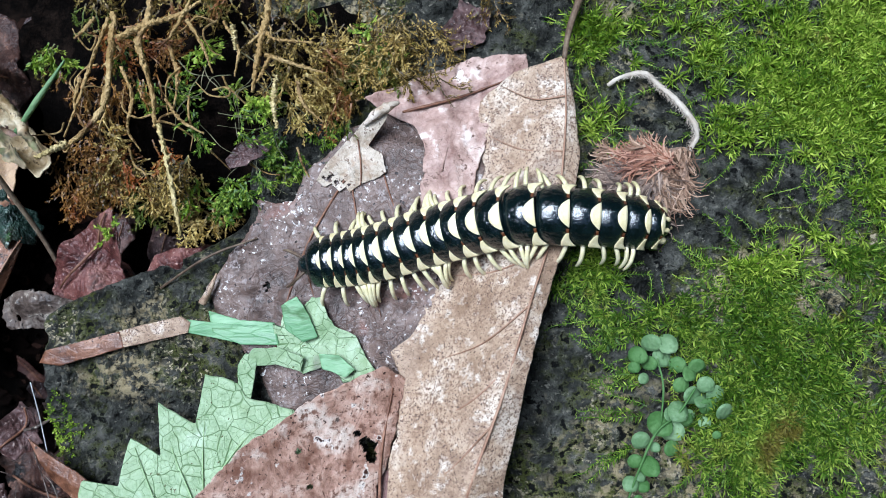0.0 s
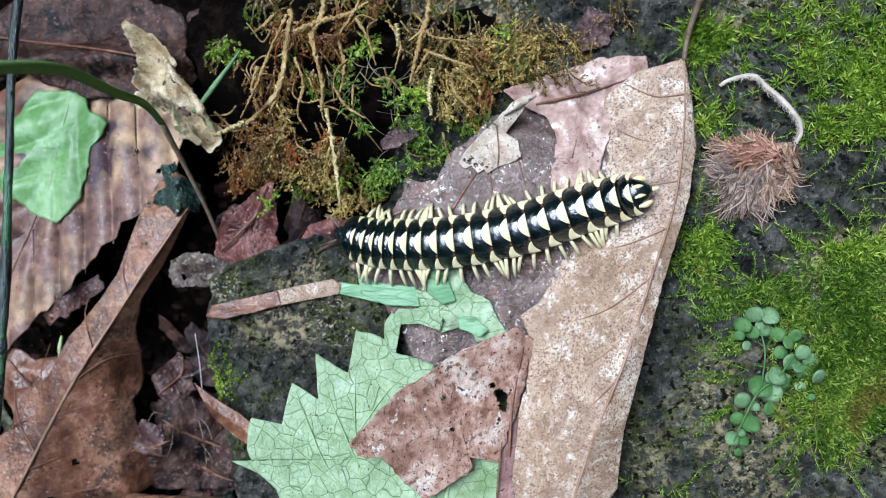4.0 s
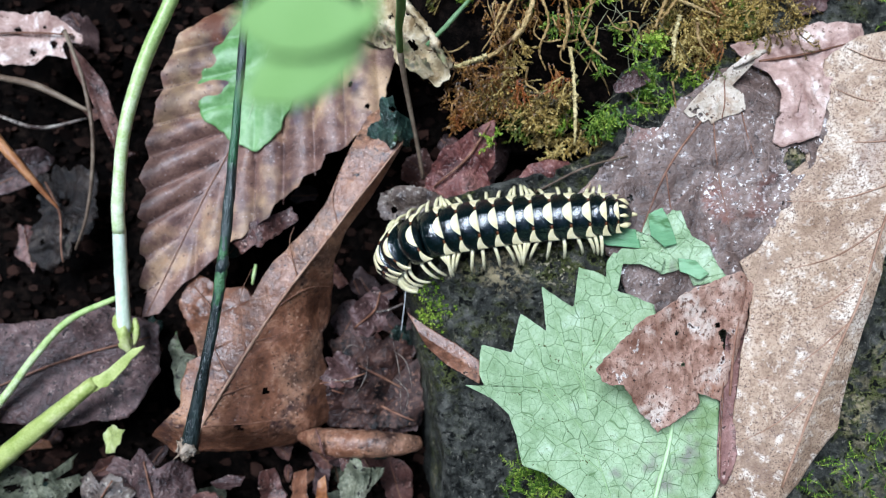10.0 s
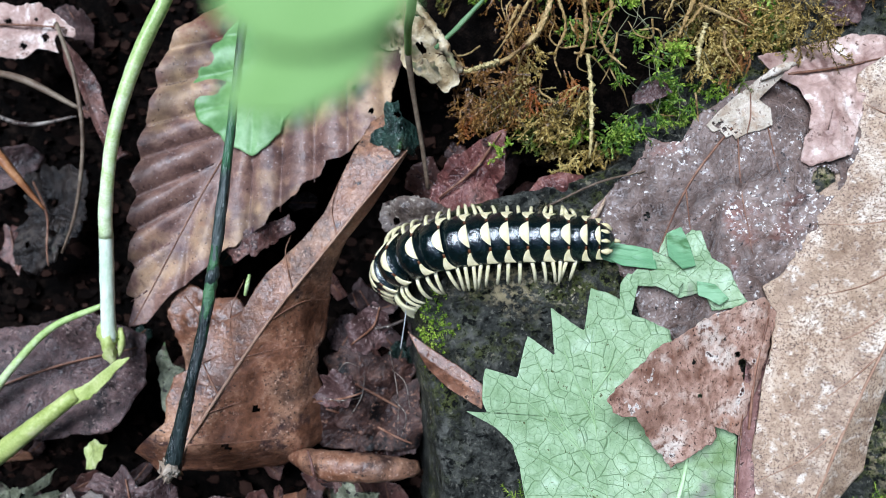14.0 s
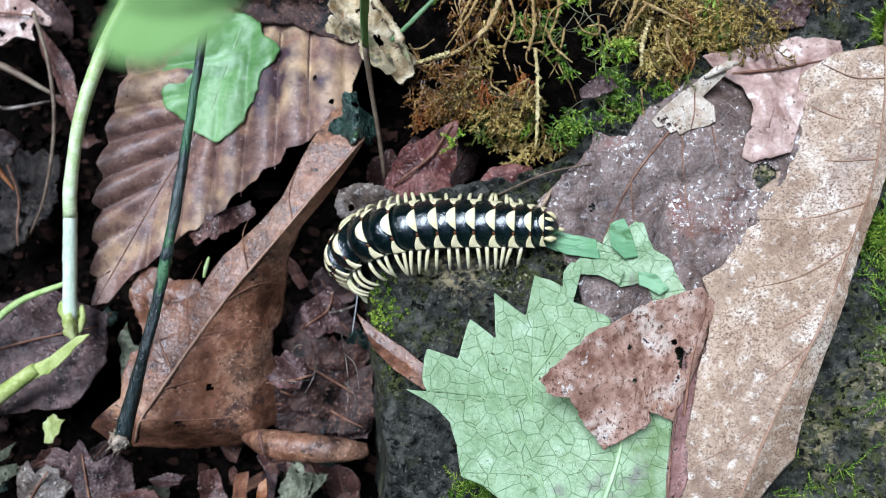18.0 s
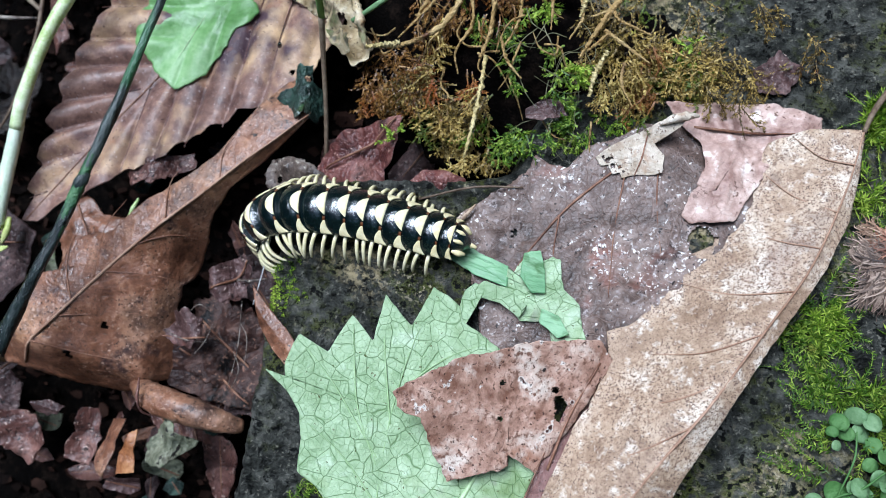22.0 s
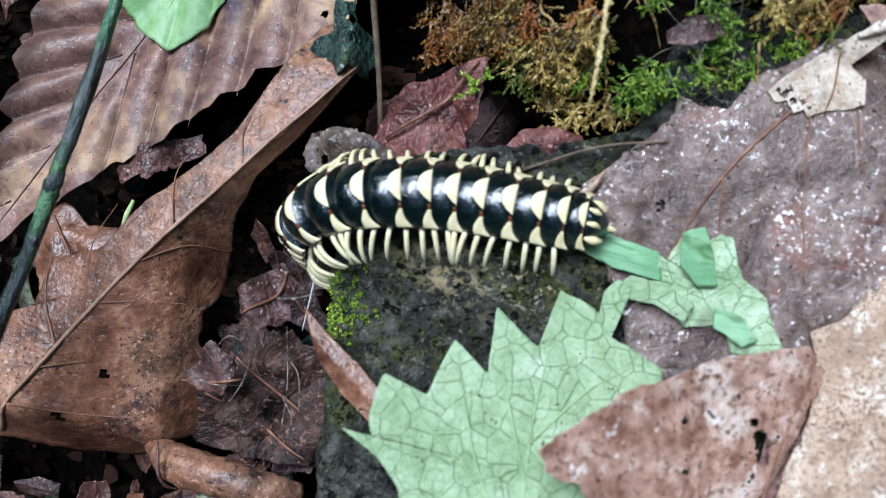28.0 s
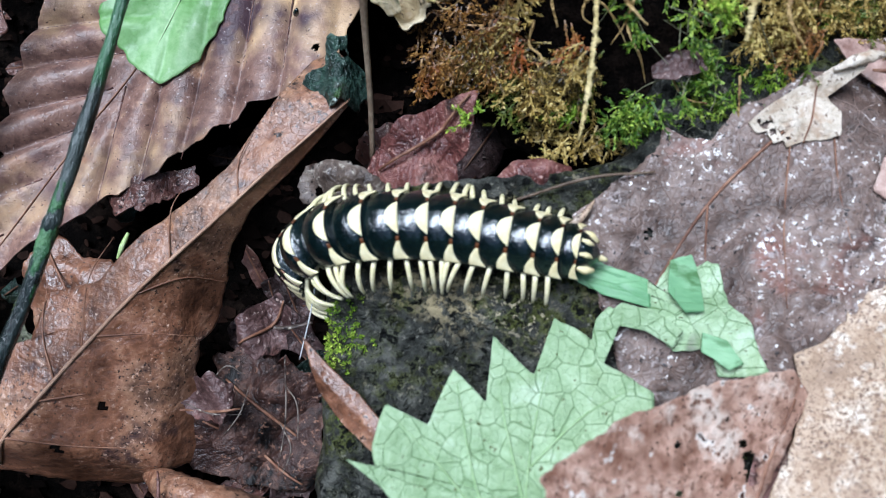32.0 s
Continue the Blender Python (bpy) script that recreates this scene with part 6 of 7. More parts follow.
scrap("crumpled_purple_leaf", [(-5.6, -1.06), (-5.42, -0.84), (-5.21, -0.66), (-5.0, -0.9), (-5.04, -1.25), (-5.28, -1.45), (-5.5, -1.36)], (-5.28, -1.05), lambda x, y: -0.72 + 0.12 * math.sin(9 * x + 5 * y), M["mauve"], "crumpled purple-brown leaf in the hollow", 63, 0.05, 0.12, rib=[(-5.5, -1.3), (-5.25, -1.05), (-5.15, -0.75)])
scrap("dark_leaf_bed", [(-6.0, -1.5), (-5.3, -1.4), (-4.7, -1.6), (-4.55, -2.2), (-4.9, -2.7), (-5.8, -2.5)], (-5.25, -2.0), lambda x, y: -1.35 + 0.12 * math.sin(4 * x - 2 * y), M["umber"], "wrinkled leaf in the hollow, darkened for shade", 64, 0.16, 0.14, rib=[(-5.8, -1.8), (-5.25, -2.0), (-4.7, -2.3)])
scrap("torn_russet_leaf", [(-8.21, -1.1), (-8.1, -0.74), (-8.03, -0.6), (-7.8, -0.69), (-7.57, -0.79), (-7.24, -0.72), (-7.0, -0.98), (-7.2, -1.5), (-7.5, -1.78), (-7.93, -1.91), (-7.99, -1.53), (-8.14, -1.26)], (-7.7, -1.2), lambda x, y: -0.85 + 0.1 * math.sin(4 * y), M["rolled"],
      "torn russet leaf base under the twig", 65, 0.06, rib=[(-7.3, -1.6), (-7.6, -1.2), (-8.0, -0.8)])
scrap("orange_leaf_sliver", [(-5.95, -3.6), (-5.86, -3.5), (-5.79, -3.81), (-5.68, -4.1), (-5.95, -4.2), (-6.0, -3.9)], (-5.87, -3.85), lambda x, y: -0.8, M["amber"], "orange-tan dry leaf sliver on soil", 66, 0.02)
scrap("grey_green_chip", [(-5.6, -3.41), (-5.42, -3.18), (-5.31, -3.26), (-5.28, -3.34), (-4.99, -3.37), (-5.1, -3.54), (-5.27, -3.82), (-5.57, -3.87), (-5.67, -3.68)], (-5.35, -3.52), lambda x, y: -0.75 + 0.1 * math.sin(8 * x), M["rot"], "grey-green rotting leaf chip on soil", 67, 0.06, 0.2)
scrap("bark_chip", [(-7.6, 0.05), (-7.1, 0.22), (-6.6, 0.5), (-6.5, 0.3), (-6.8, 0.0), (-7.3, -0.3)], (-7.0, 0.1), lambda x, y: -0.8 + 0.1 * math.sin(6 * x), M["litter"], "dark bark chip with algae", 69, 0.08)

for pts, rad, nm, lb, mt in (([(-11.45, 2.37, -0.95), (-10.73, 2.22, -0.85), (-9.91, 1.87, -0.95)], [0.05, 0.06, 0.03], "dry_twig", "dry grey-brown twig among dead leaves", "brownstem"),
                             ([(-10.31, 3.1, -0.8), (-9.94, 2.26, -0.8), (-9.78, 1.31, -0.9), (-9.9, 0.3, -1.1), (-10.1, -0.3, -1.2)], [0.03, 0.035, 0.03, 0.02], "dry_twig", "dry thin brown twig among dead leaves", "brownstem"),
                             ([(-11.4, 1.76, -0.95), (-10.67, 1.57, -0.9), (-9.94, 1.75, -0.95)], [0.03, 0.035, 0.02], "dry_twig", "dry bent grey twig among dead leaves", "grey"),
                             ([(-11.5, 1.6, -0.8), (-10.9, 1.0, -0.75), (-10.3, 0.33, -0.95)], [0.09, 0.08, 0.02], "orange_straw", "orange-brown dry straw among dead leaves", "amber"),
                             ([(-7.07, -0.72, -0.62), (-7.05, -0.6, -0.6), (-7.03, -0.42, -0.62)], [0.02, 0.035, 0.02], "white_splinter", "pale green-white splinter on soil", "stalk"),
                             ([(-5.2, -1.05, -0.7), (-5.0, -1.0, -0.68), (-4.8, -0.9, -0.7)], [0.02, 0.025, 0.015], "grey_splinter", "grey-green splinter in the hollow", "grey"),
                             ([(-4.72, -0.35, -0.1), (-4.74, -0.8, -0.3), (-4.8, -1.3, -0.55)], [0.006, 0.008, 0.006], "silk_thread", "fine silvery thread at the rock's edge", "web"),
                             ([(-2.95, 0.75, 0.0), (-2.3, 1.1, 0.1), (-1.7, 1.3, 0.05)], [0.015, 0.018, 0.01], "root_fibre", "thin brown root fibre by the moss", "brownstem"),
                             ([(-2.4, 0.55, 0.08), (-2.28, 0.72, 0.12), (-2.2, 0.9, 0.1)], [0.05, 0.04, 0.01], "pale_splinter", "pale tan splinter by the leaf's edge", "pale"),
                             ([(-4.55, 2.7, 0.3), (-4.24, 3.0, 0.4), (-3.85, 3.5, 0.4)], [0.03, 0.04, 0.012], "grass", "short green grass blade", "herbpale")):
    ob = thing(nm, pts[0], lb, nm.split("_")[-1])
    part("stem", tube(pts, rad, 8, 20, 0.15, 3), M[mt], ob)

def random_scrap(x, y, size, z, mat, seed):
    n = 9
    pts = []
    turn, long = rng.uniform(0, 6.28), rng.uniform(1.2, 2.2)
    for j in range(n):
        a = 2 * math.pi * j / n
        r = size * rng.uniform(0.6, 1.15)
        u, v = r * math.cos(a) * long, r * math.sin(a)
        pts.append((x + u * math.cos(turn) - v * math.sin(turn), y + u * math.sin(turn) + v * math.cos(turn)))
    tx, ty, cup = rng.normal(0, 0.35), rng.normal(0, 0.35), rng.uniform(-0.8, 0.8)
    along = (math.cos(turn), math.sin(turn))
    scrap_height = lambda px, py: z + tx * (px - x) + ty * (py - y) + cup * (-(px - x) * along[1] + (py - y) * along[0]) ** 2 / size
    ob = thing("leaf_scrap", (x, y, z), "dark torn scrap of dead leaf on soil", "leaf", "leaf scraps in the hollow")
    part("blade", blade(pts, (x, y), scrap_height, 70, 9, size * 0.22, 0.018, seed=seed, wrinkle=size * 0.2), mat, ob)
    part("midrib", vein([(x - along[0] * size * long * 0.7, y - along[1] * size * long * 0.7), (x, y), (x + along[0] * size * long * 0.7, y + along[1] * size * long * 0.7)], scrap_height, [0.008, 0.014, 0.006], 10, 0.008), M["vein"], ob)


# mostly dark leaf colours, so the gaps look deep and shaded
for k in range(100):
    x, y = rng.uniform(-12.0, -4.6), rng.uniform(-5.0, 5.0)
    if k < 24:
        x, y = rng.uniform(-5.9, -4.5), rng.uniform(-3.4, -0.5)
    elif k < 34:
        x, y = rng.uniform(-5.2, -3.2), rng.uniform(0.7, 1.7)
    elif k >= 60:
        x, y = rng.uniform(-11.0, -4.9), rng.uniform(-5.0, -3.35)
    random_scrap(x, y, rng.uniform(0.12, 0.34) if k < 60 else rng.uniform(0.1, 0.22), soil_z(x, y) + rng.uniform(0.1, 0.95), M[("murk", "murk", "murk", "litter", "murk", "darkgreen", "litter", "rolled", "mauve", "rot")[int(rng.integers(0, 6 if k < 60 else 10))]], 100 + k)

scrap("tan_leaf_scrap", [(0.6, 3.75), (0.82, 4.1), (1.2, 3.95), (1.1, 3.55), (0.75, 3.5)], (0.9, 3.75), lambda x, y: rock_z(x, y) + 0.12, M["mauve"], "brown dead leaf scrap on the rock", 97, 0.05)

# ---- the hairy tuft on the rock ----
tuft = thing("hairy_tuft", (2.9, 1.7, -0.1), "brown matted hairy tuft with a fuzzy grey tail", "plant debris")


def tuft_lock(verts, faces, root, aim, length, hairs):
    """A lock of matted fibres that bends down on to the rock."""
    bend = rng.normal(0, 1.0)
    for h in range(hairs):
        p = root + rng.normal(0, 0.02, 3) * (1, 1, 0.6)
        way = aim + rng.normal(0, 0.12)
        long = length * rng.uniform(0.55, 1.1)
        w = rng.uniform(0.006, 0.017)
        n = 5
        for k in range(n):
            side = np.array([-math.sin(way), math.cos(way), rng.normal(0, 0.3)]) * w * (1 - 0.8 * k / n)
            if k == 0:
                verts.extend([p - side, p + side])
            way += bend / n + rng.normal(0, 0.28)
            p = p + np.array([math.cos(way), math.sin(way), 0.0]) * long / n
            p[2] = max(rock_z(p[0], p[1]) + 0.03, p[2] + rng.normal(-0.012, 0.012))
            b = len(verts)
            verts.extend([p - side * 0.8, p + side * 0.8])
            faces.append((b - 2, b - 1, b + 1, b))


for name, mat, label, locks in (
        ("grey_mat", "tuft", "grey-brown matted fibres", [(rng.uniform(2.5, 3.05), rng.uniform(1.35, 1.85), rng.uniform(-2.2, -1.2), rng.uniform(0.25, 0.42)) for k in range(46)] + [(rng.uniform(2.4, 2.7), rng.uniform(1.65, 1.95), rng.uniform(2.9, 3.9), rng.uniform(0.2, 0.32)) for k in range(16)]),
        ("brown_mat", "tuftbrown", "tan-brown fibres", [(rng.uniform(2.95, 3.35), rng.uniform(1.55, 2.1), rng.uniform(-2.0, -1.2), rng.uniform(0.22, 0.4)) for k in range(44)] + [(rng.uniform(2.45, 3.1), rng.uniform(1.95, 2.15), rng.uniform(2.6, 3.9), rng.uniform(0.15, 0.25)) for k in range(20)]),
        ("red_mat", "tuftred", "rust-red fibres", [(rng.uniform(2.65, 3.2), rng.uniform(1.85, 2.08), rng.uniform(2.7, 3.7), rng.uniform(0.18, 0.32)) for k in range(26)])):
    verts, faces = [], []
    for x, y, aim, length in locks:
        dome = max(0.1, 1 - ((x - 2.9) / 0.6) ** 2) * (0.32 if mat == "tuftred" else 0.24)
        tuft_lock(verts, faces, np.array([x, y, rock_z(x, y) + 0.06 + dome * rng.uniform(0.5, 1.0)]), aim, length, 12)
    tagged(part(name, (verts, faces), M[mat], tuft, label), kind="stuff")
part("core", blade([(2.3, 1.75), (2.52, 2.1), (2.9, 2.13), (3.35, 2.1), (3.33, 1.75), (3.05, 1.4), (2.9, 1.2), (2.68, 1.2), (2.55, 1.5)], (2.88, 1.75), lambda x, y: rock_z(x, y) + 0.04 + 0.16 * bump_at(x, y, 2.93, 1.8, 0.35), 80, 10, 0.06, 0.05, seed=71), M["tuft"], tuft)
tail = [(x, y, rock_z(x, y) + h) for x, y, h in ((2.54, 2.92, 0.1), (2.68, 3.0, 0.14), (2.94, 3.02, 0.2), (3.1, 2.87, 0.22), (3.31, 2.62, 0.24), (3.44, 2.4, 0.24), (3.49, 2.23, 0.2), (3.4, 2.06, 0.13))]
part("tail", tube(tail, [0.022, 0.026, 0.032, 0.036, 0.034, 0.03], 8, 40, 0.5, 4, flat=0.5), M["fuzz"], tuft, "tan-grey flattened tail")
verts, faces = [], []
line = spline(tail, 150)
for k, p in enumerate(line[:-1]):
    ahead = line[k + 1] - p
    inward = np.array([ahead[1], -ahead[0], 0.0]) / (np.linalg.norm(ahead[:2]) + 1e-9)
    for h in range(16):
        d = inward * rng.uniform(0.2, 1.0) * (1 if rng.random() < 0.8 else -0.6) + ahead / np.linalg.norm(ahead) * rng.normal(0.5, 0.4) + (0, 0, rng.uniform(-0.2, 0.35))
        b, w = len(verts), rng.normal(0, 1, 3) * 0.003
        tip = p + d * rng.uniform(0.04, 0.12) * (0.35 + 0.65 * min(1.0, k / 50))
        verts += [p - w, p + w, tip]
        faces.append((b, b + 1, b + 2))
tagged(part("hairs", (verts, faces), M["fuzz"], tuft, "grey-tan hairs"), kind="stuff")

# ---- moss ----
def moss_shoots(spots, tall, leaf_long, leaf_wide, leaves, lying=0.3):
    """Leafy moss shoots at (x, y, z) spots; one mesh."""
    verts, faces = [], []
    for x, y, z in spots:
        up = np.array([rng.normal(0, lying), rng.normal(0, lying), 1.0])
        up /= np.linalg.norm(up)
        h = tall * rng.uniform(0.5, 1.25)
        side = np.cross(up, (0.3, 0.9, 0.1))
        side /= np.linalg.norm(side)
        other = np.cross(up, side)
        root = np.array([x, y, z - 0.03])
        b = len(verts)
        verts += [root - side * 0.008, root + side * 0.008, root + up * h]
        faces.append((b, b + 1, b + 2))
        a0 = rng.uniform(0, 6.28)
        for k in range(leaves):
            f = (k + 1) / leaves
            a = a0 + 2.4 * k
            out = side * math.cos(a) + other * math.sin(a)
            spring = root + up * h * (0.25 + 0.72 * f)
            ll = leaf_long * rng.uniform(0.7, 1.2) * (1.1 - 0.5 * f)
            tip = spring + (out * (0.9 - 0.35 * f) + up * (0.35 + 0.6 * f)) * ll
            wide = np.cross(out, up) * leaf_wide
            mid = spring + (tip - spring) * 0.45
            b = len(verts)
            verts += [spring, mid + wide, tip, mid - wide]
            faces.append((b, b + 1, b + 2, b + 3))
    return verts, faces


def bright_here(x, y):
    """How thickly the bright moss grows at a place of the rock."""
    d = 0.35 * wobble(x, y, 0.7, 80) + 0.7 * wobble(x, y, 1.7, 81) + 0.6 * wobble(x, y, 3.6, 82) - 0.22
    d += 1.0 * bump_at(x, y, 4.3, -0.5, 1.3, 1.2) + 1.0 * bump_at(x, y, 5.0, 2.9, 1.5, 1.2) + 0.42 * bump_at(x, y, 2.35, 1.9, 0.22, 0.7) + 0.35 * bump_at(x, y, 2.2, 0.6, 0.3, 0.3) + 0.35 * bump_at(x, y, 3.3, -1.5, 0.6, 0.8)
    d += 0.4 * bump_at(x, y, 5.6, 0.8, 0.9, 0.7) + 0.4 * bump_at(x, y, 2.6, 3.6, 0.5, 0.3)
    return d - 0.9 * bump_at(x, y, 2.9, 1.65, 0.5) - 0.8 * bump_at(x, y, 4.1, 1.45, 0.7, 0.35) - 0.9 * bump_at(x, y, 2.0, -1.4, 0.8) - 0.6 * bump_at(x, y, 4.2, -2.6, 1.4, 0.6)


def beside_leaf(x, y):
    return x - pale_rib(min(3.2, max(-3.5, y)))


spots = []
while len(spots) < 3900:
    x, y = rng.uniform(1.3, 6.8), rng.uniform(-3.6, 4.6)
    if beside_leaf(x, y) > 0.1 and bright_here(x, y) > rng.uniform(0.12, 0.9):
        spots.append((x, y, rock_z(x, y)))
# lower shoots take the darker green, standing in for shade there
low = [p for p in spots if p[1] + 0.8 * wobble(p[0], p[1], 1.1, 84) < 0.5]
whole("bright_moss", (3, 2, 0), moss_shoots([p for p in spots if p not in set(low)], 0.22, 0.16, 0.011, 13, 0.8), M["moss"], "bright green moss growing over the rock", "moss", kind="stuff", smooth=False)
whole("deep_green_moss", (3, -1, 0), moss_shoots(low, 0.22, 0.16, 0.011, 13, 0.8), M["sprig"], "moss round the creeping herb, in darker green for shade", "moss", kind="stuff", smooth=False)


def creeper(verts, faces, x, y, way, length, leaf):
    """A moss frond that creeps over the rock, clothed in small pointed leaves on both sides."""
    steps = max(6, int(length / 0.034))
    lift = rng.uniform(0.02, 0.10)
    for k in range(steps):
        p = np.array([x, y, rock_z(x, y) + lift])
        x, y = x + 0.034 * math.cos(way), y + 0.034 * math.sin(way)
        q = np.array([x, y, rock_z(x, y) + lift])
        ahead, side = np.array([math.cos(way), math.sin(way), 0.0]), np.array([-math.sin(way), math.cos(way), 0.0])
        b = len(verts)
        verts.extend([p - side * 0.005, p + side * 0.005, q + side * 0.005, q - side * 0.005])
        faces.append((b, b + 1, b + 2, b + 3))
        grow = leaf * (1.0 - 0.55 * k / steps)
        for s in (-1, 1, rng.choice((-1, 1))):
            out = side * s * rng.uniform(0.5, 1.0) + ahead * rng.uniform(0.3, 0.8) + np.array([0, 0, rng.uniform(-0.1, 0.7)])
            across = np.cross(out, rng.normal(0, 1, 3))
            across /= np.linalg.norm(across) + 1e-6
            b, mid = len(verts), q + out * grow * 0.4
            verts.extend([q, mid + across * grow * 0.14, q + out * grow * rng.uniform(0.8, 1.3), mid - across * grow * 0.14])
            faces.append((b, b + 1, b + 2, b + 3))
        way += rng.normal(0, 0.12)


verts, faces = [], []
count = 0
while count < 520:
    x, y = rng.uniform(1.6, 6.6), rng.uniform(-3.2, 4.4)
    if beside_leaf(x, y) > 0.12 and bright_here(x, y) + 0.12 > rng.uniform(0.05, 0.8):
        here, slope = bright_here(x, y), (bright_here(x + 0.2, y) - bright_here(x - 0.2, y), bright_here(x, y + 0.2) - bright_here(x, y - 0.2))
        creeper(verts, faces, x, y, math.atan2(-slope[1], -slope[0]) + rng.normal(0, 0.7), rng.uniform(0.3, 0.8), rng.uniform(0.045, 0.085))
        count += 1
for x, y, way, length in ((2.55, -0.1, 3.0, 0.8), (2.6, 0.1, 2.9, 0.7), (2.75, -0.55, 3.2, 0.9), (2.7, -0.95, 3.3, 0.8), (2.3, 0.75, -1.5, 0.9), (2.35, 1.2, -1.6, 0.8), (2.25, 0.95, -1.7, 0.6), (3.6, 0.75, 2.4, 0.6), (3.9, 0.85, 2.2, 0.6), (2.6, -1.35, 3.5, 0.7), (2.45, 1.7, -1.9, 0.5)):
    for k in range(3):
        creeper(verts, faces, x + rng.normal(0, 0.06), y + rng.normal(0, 0.06), way + rng.normal(0, 0.2), length * rng.uniform(0.6, 1.1), rng.uniform(0.06, 0.09))
whole("creeping_moss", (3, 0, 0), (verts, faces), M["sprig"], "yellow-green moss fronds creeping over dark rock", "moss", kind="stuff", smooth=False)
verts, faces = [], []
for k in range(60):
    creeper(verts, faces, rng.normal(-2.7, 0.25), rng.normal(-3.3, 0.15), rng.uniform(0.6, 2.4), rng.uniform(0.2, 0.45), rng.uniform(0.05, 0.08))
for k in range(26):
    creeper(verts, faces, rng.normal(1.5, 0.4), rng.normal(-3.0, 0.2), rng.uniform(0.0, 3.1), rng.uniform(0.2, 0.4), rng.uniform(0.04, 0.07))
whole("edge_moss", (-2.7, -3.3, 0), (verts, faces), M["sprig"], "small green moss fronds beside the leaves", "moss", kind="stuff", smooth=False)

stain = []
for k in range(150):
    x, y = -4.33 + rng.normal(0, 0.12), -1.0 + rng.normal(0, 0.22)
    if x > rock_edge(y) - 0.2:
        stain.append((x, y, rock_z(x, y) - 0.02))
whole("moss_film", (-4.3, -1, 0), moss_shoots(stain, 0.09, 0.06, 0.01, 7, 0.5), M["moss"], "thin film of green moss on the rock's edge", "moss", kind="stuff", smooth=False)


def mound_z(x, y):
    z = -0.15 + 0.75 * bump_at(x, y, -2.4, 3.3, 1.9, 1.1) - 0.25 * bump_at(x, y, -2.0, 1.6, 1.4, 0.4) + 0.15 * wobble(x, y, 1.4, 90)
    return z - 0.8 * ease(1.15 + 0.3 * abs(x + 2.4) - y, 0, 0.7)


# near-black sheet whose colour gives the shade between moss strands
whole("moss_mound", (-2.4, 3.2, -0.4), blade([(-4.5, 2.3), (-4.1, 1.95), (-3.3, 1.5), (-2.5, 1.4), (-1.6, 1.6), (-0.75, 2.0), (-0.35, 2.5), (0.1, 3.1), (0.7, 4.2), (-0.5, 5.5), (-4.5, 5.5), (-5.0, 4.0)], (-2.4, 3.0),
      lambda x, y: mound_z(x, y) - 0.55, 140, 24, 0.1, 0.15, seed=91, wrinkle=0.12), M["soil"], "soil under the moss clump, blackened for its shaded gaps", "soil")


def feather(verts, faces, root, way, length, droop, width, twigs, leaf=0.05):
    """A hanging moss strand: an axis clothed in small pointed leaves, with short leafy side twigs."""
    p = np.array(root, float)
    way = np.array(way, float)
    way /= np.linalg.norm(way)

    def leaflet(at, out, size):
        across = np.cross(out, rng.normal(0, 1, 3))
        across /= np.linalg.norm(across) + 1e-6
        b, mid = len(verts), at + out * size * 0.4
        verts.extend([at, mid + across * size * 0.22, at + out * size, mid - across * size * 0.22])
        faces.append((b, b + 1, b + 2, b + 3))

    steps = max(8, int(length / 0.036))
    for k in range(steps):
        q = p + way * length / steps
        side = np.cross(way, (0, 0, 1))
        side /= np.linalg.norm(side) + 1e-6
        up = np.cross(side, way)
        b, w = len(verts), width * (1 - 0.6 * k / steps)
        verts += [p - side * w, p + side * w, q + side * w, q - side * w]
        faces.append((b, b + 1, b + 2, b + 3))
        for j in range(3):
            a = rng.uniform(0, 6.28)
            leaflet(q, (side * math.cos(a) + up * math.sin(a)) * 0.6 + way * 0.8, leaf * rng.uniform(0.7, 1.4))
        if rng.random() < twigs:
            s = rng.choice((-1, 1))
            out = side * s * rng.uniform(0.6, 1.0) + way * rng.uniform(0.4, 1.0) + np.array([0, 0, rng.uniform(-0.3, 0.4)])
            out /= np.linalg.norm(out)
            tl = rng.uniform(0.06, 0.22) * (1.2 - 0.6 * k / steps)
            for j in range(int(tl / 0.022)):
                r = q + out * (j + 1) * 0.022
                for s2 in (-1, 1):
                    leaflet(r, out * 0.9 + np.cross(out, (0, 0, 1)) * s2 * 0.5 + rng.normal(0, 0.15, 3), leaf * rng.uniform(0.7, 1.1))
        p = q
        way = way + np.array([rng.normal(0, 0.13), rng.normal(0, 0.13), droop + rng.normal(0, 0.08)])
        way /= np.linalg.norm(way)


def moss_clump(name, zones, mat, label, base, leaf, aim=-1.57, droop=-0.06):
    """Moss strands that hang in tufts, zone by zone: x, y, spread across and along, tufts, least and greatest length."""
    verts, faces = [], []
    for cx, cy, rx, ry, tufts, short, long in zones:
        for k in range(tufts):
            x, y = cx + rng.normal(0, rx), cy + rng.normal(0, ry)
            turn, high = aim + rng.normal(0, 0.55), rng.uniform(-0.35, 0.2)
            for j in range(int(rng.integers(3, 6))):
                dx, dy = rng.normal(0, 0.07, 2)
                a = turn + rng.normal(0, 0.4)
                feather(verts, faces, (x + dx, y + dy, mound_z(x, y) + high + rng.normal(0, 0.05)), (math.cos(a), math.sin(a), rng.uniform(-0.15, 0.3)), rng.uniform(short, long), droop, rng.uniform(0.006, 0.013), 0.4, leaf)
    return whole(name, base, (verts, faces), M[mat], label, "moss", kind="stuff", smooth=False)


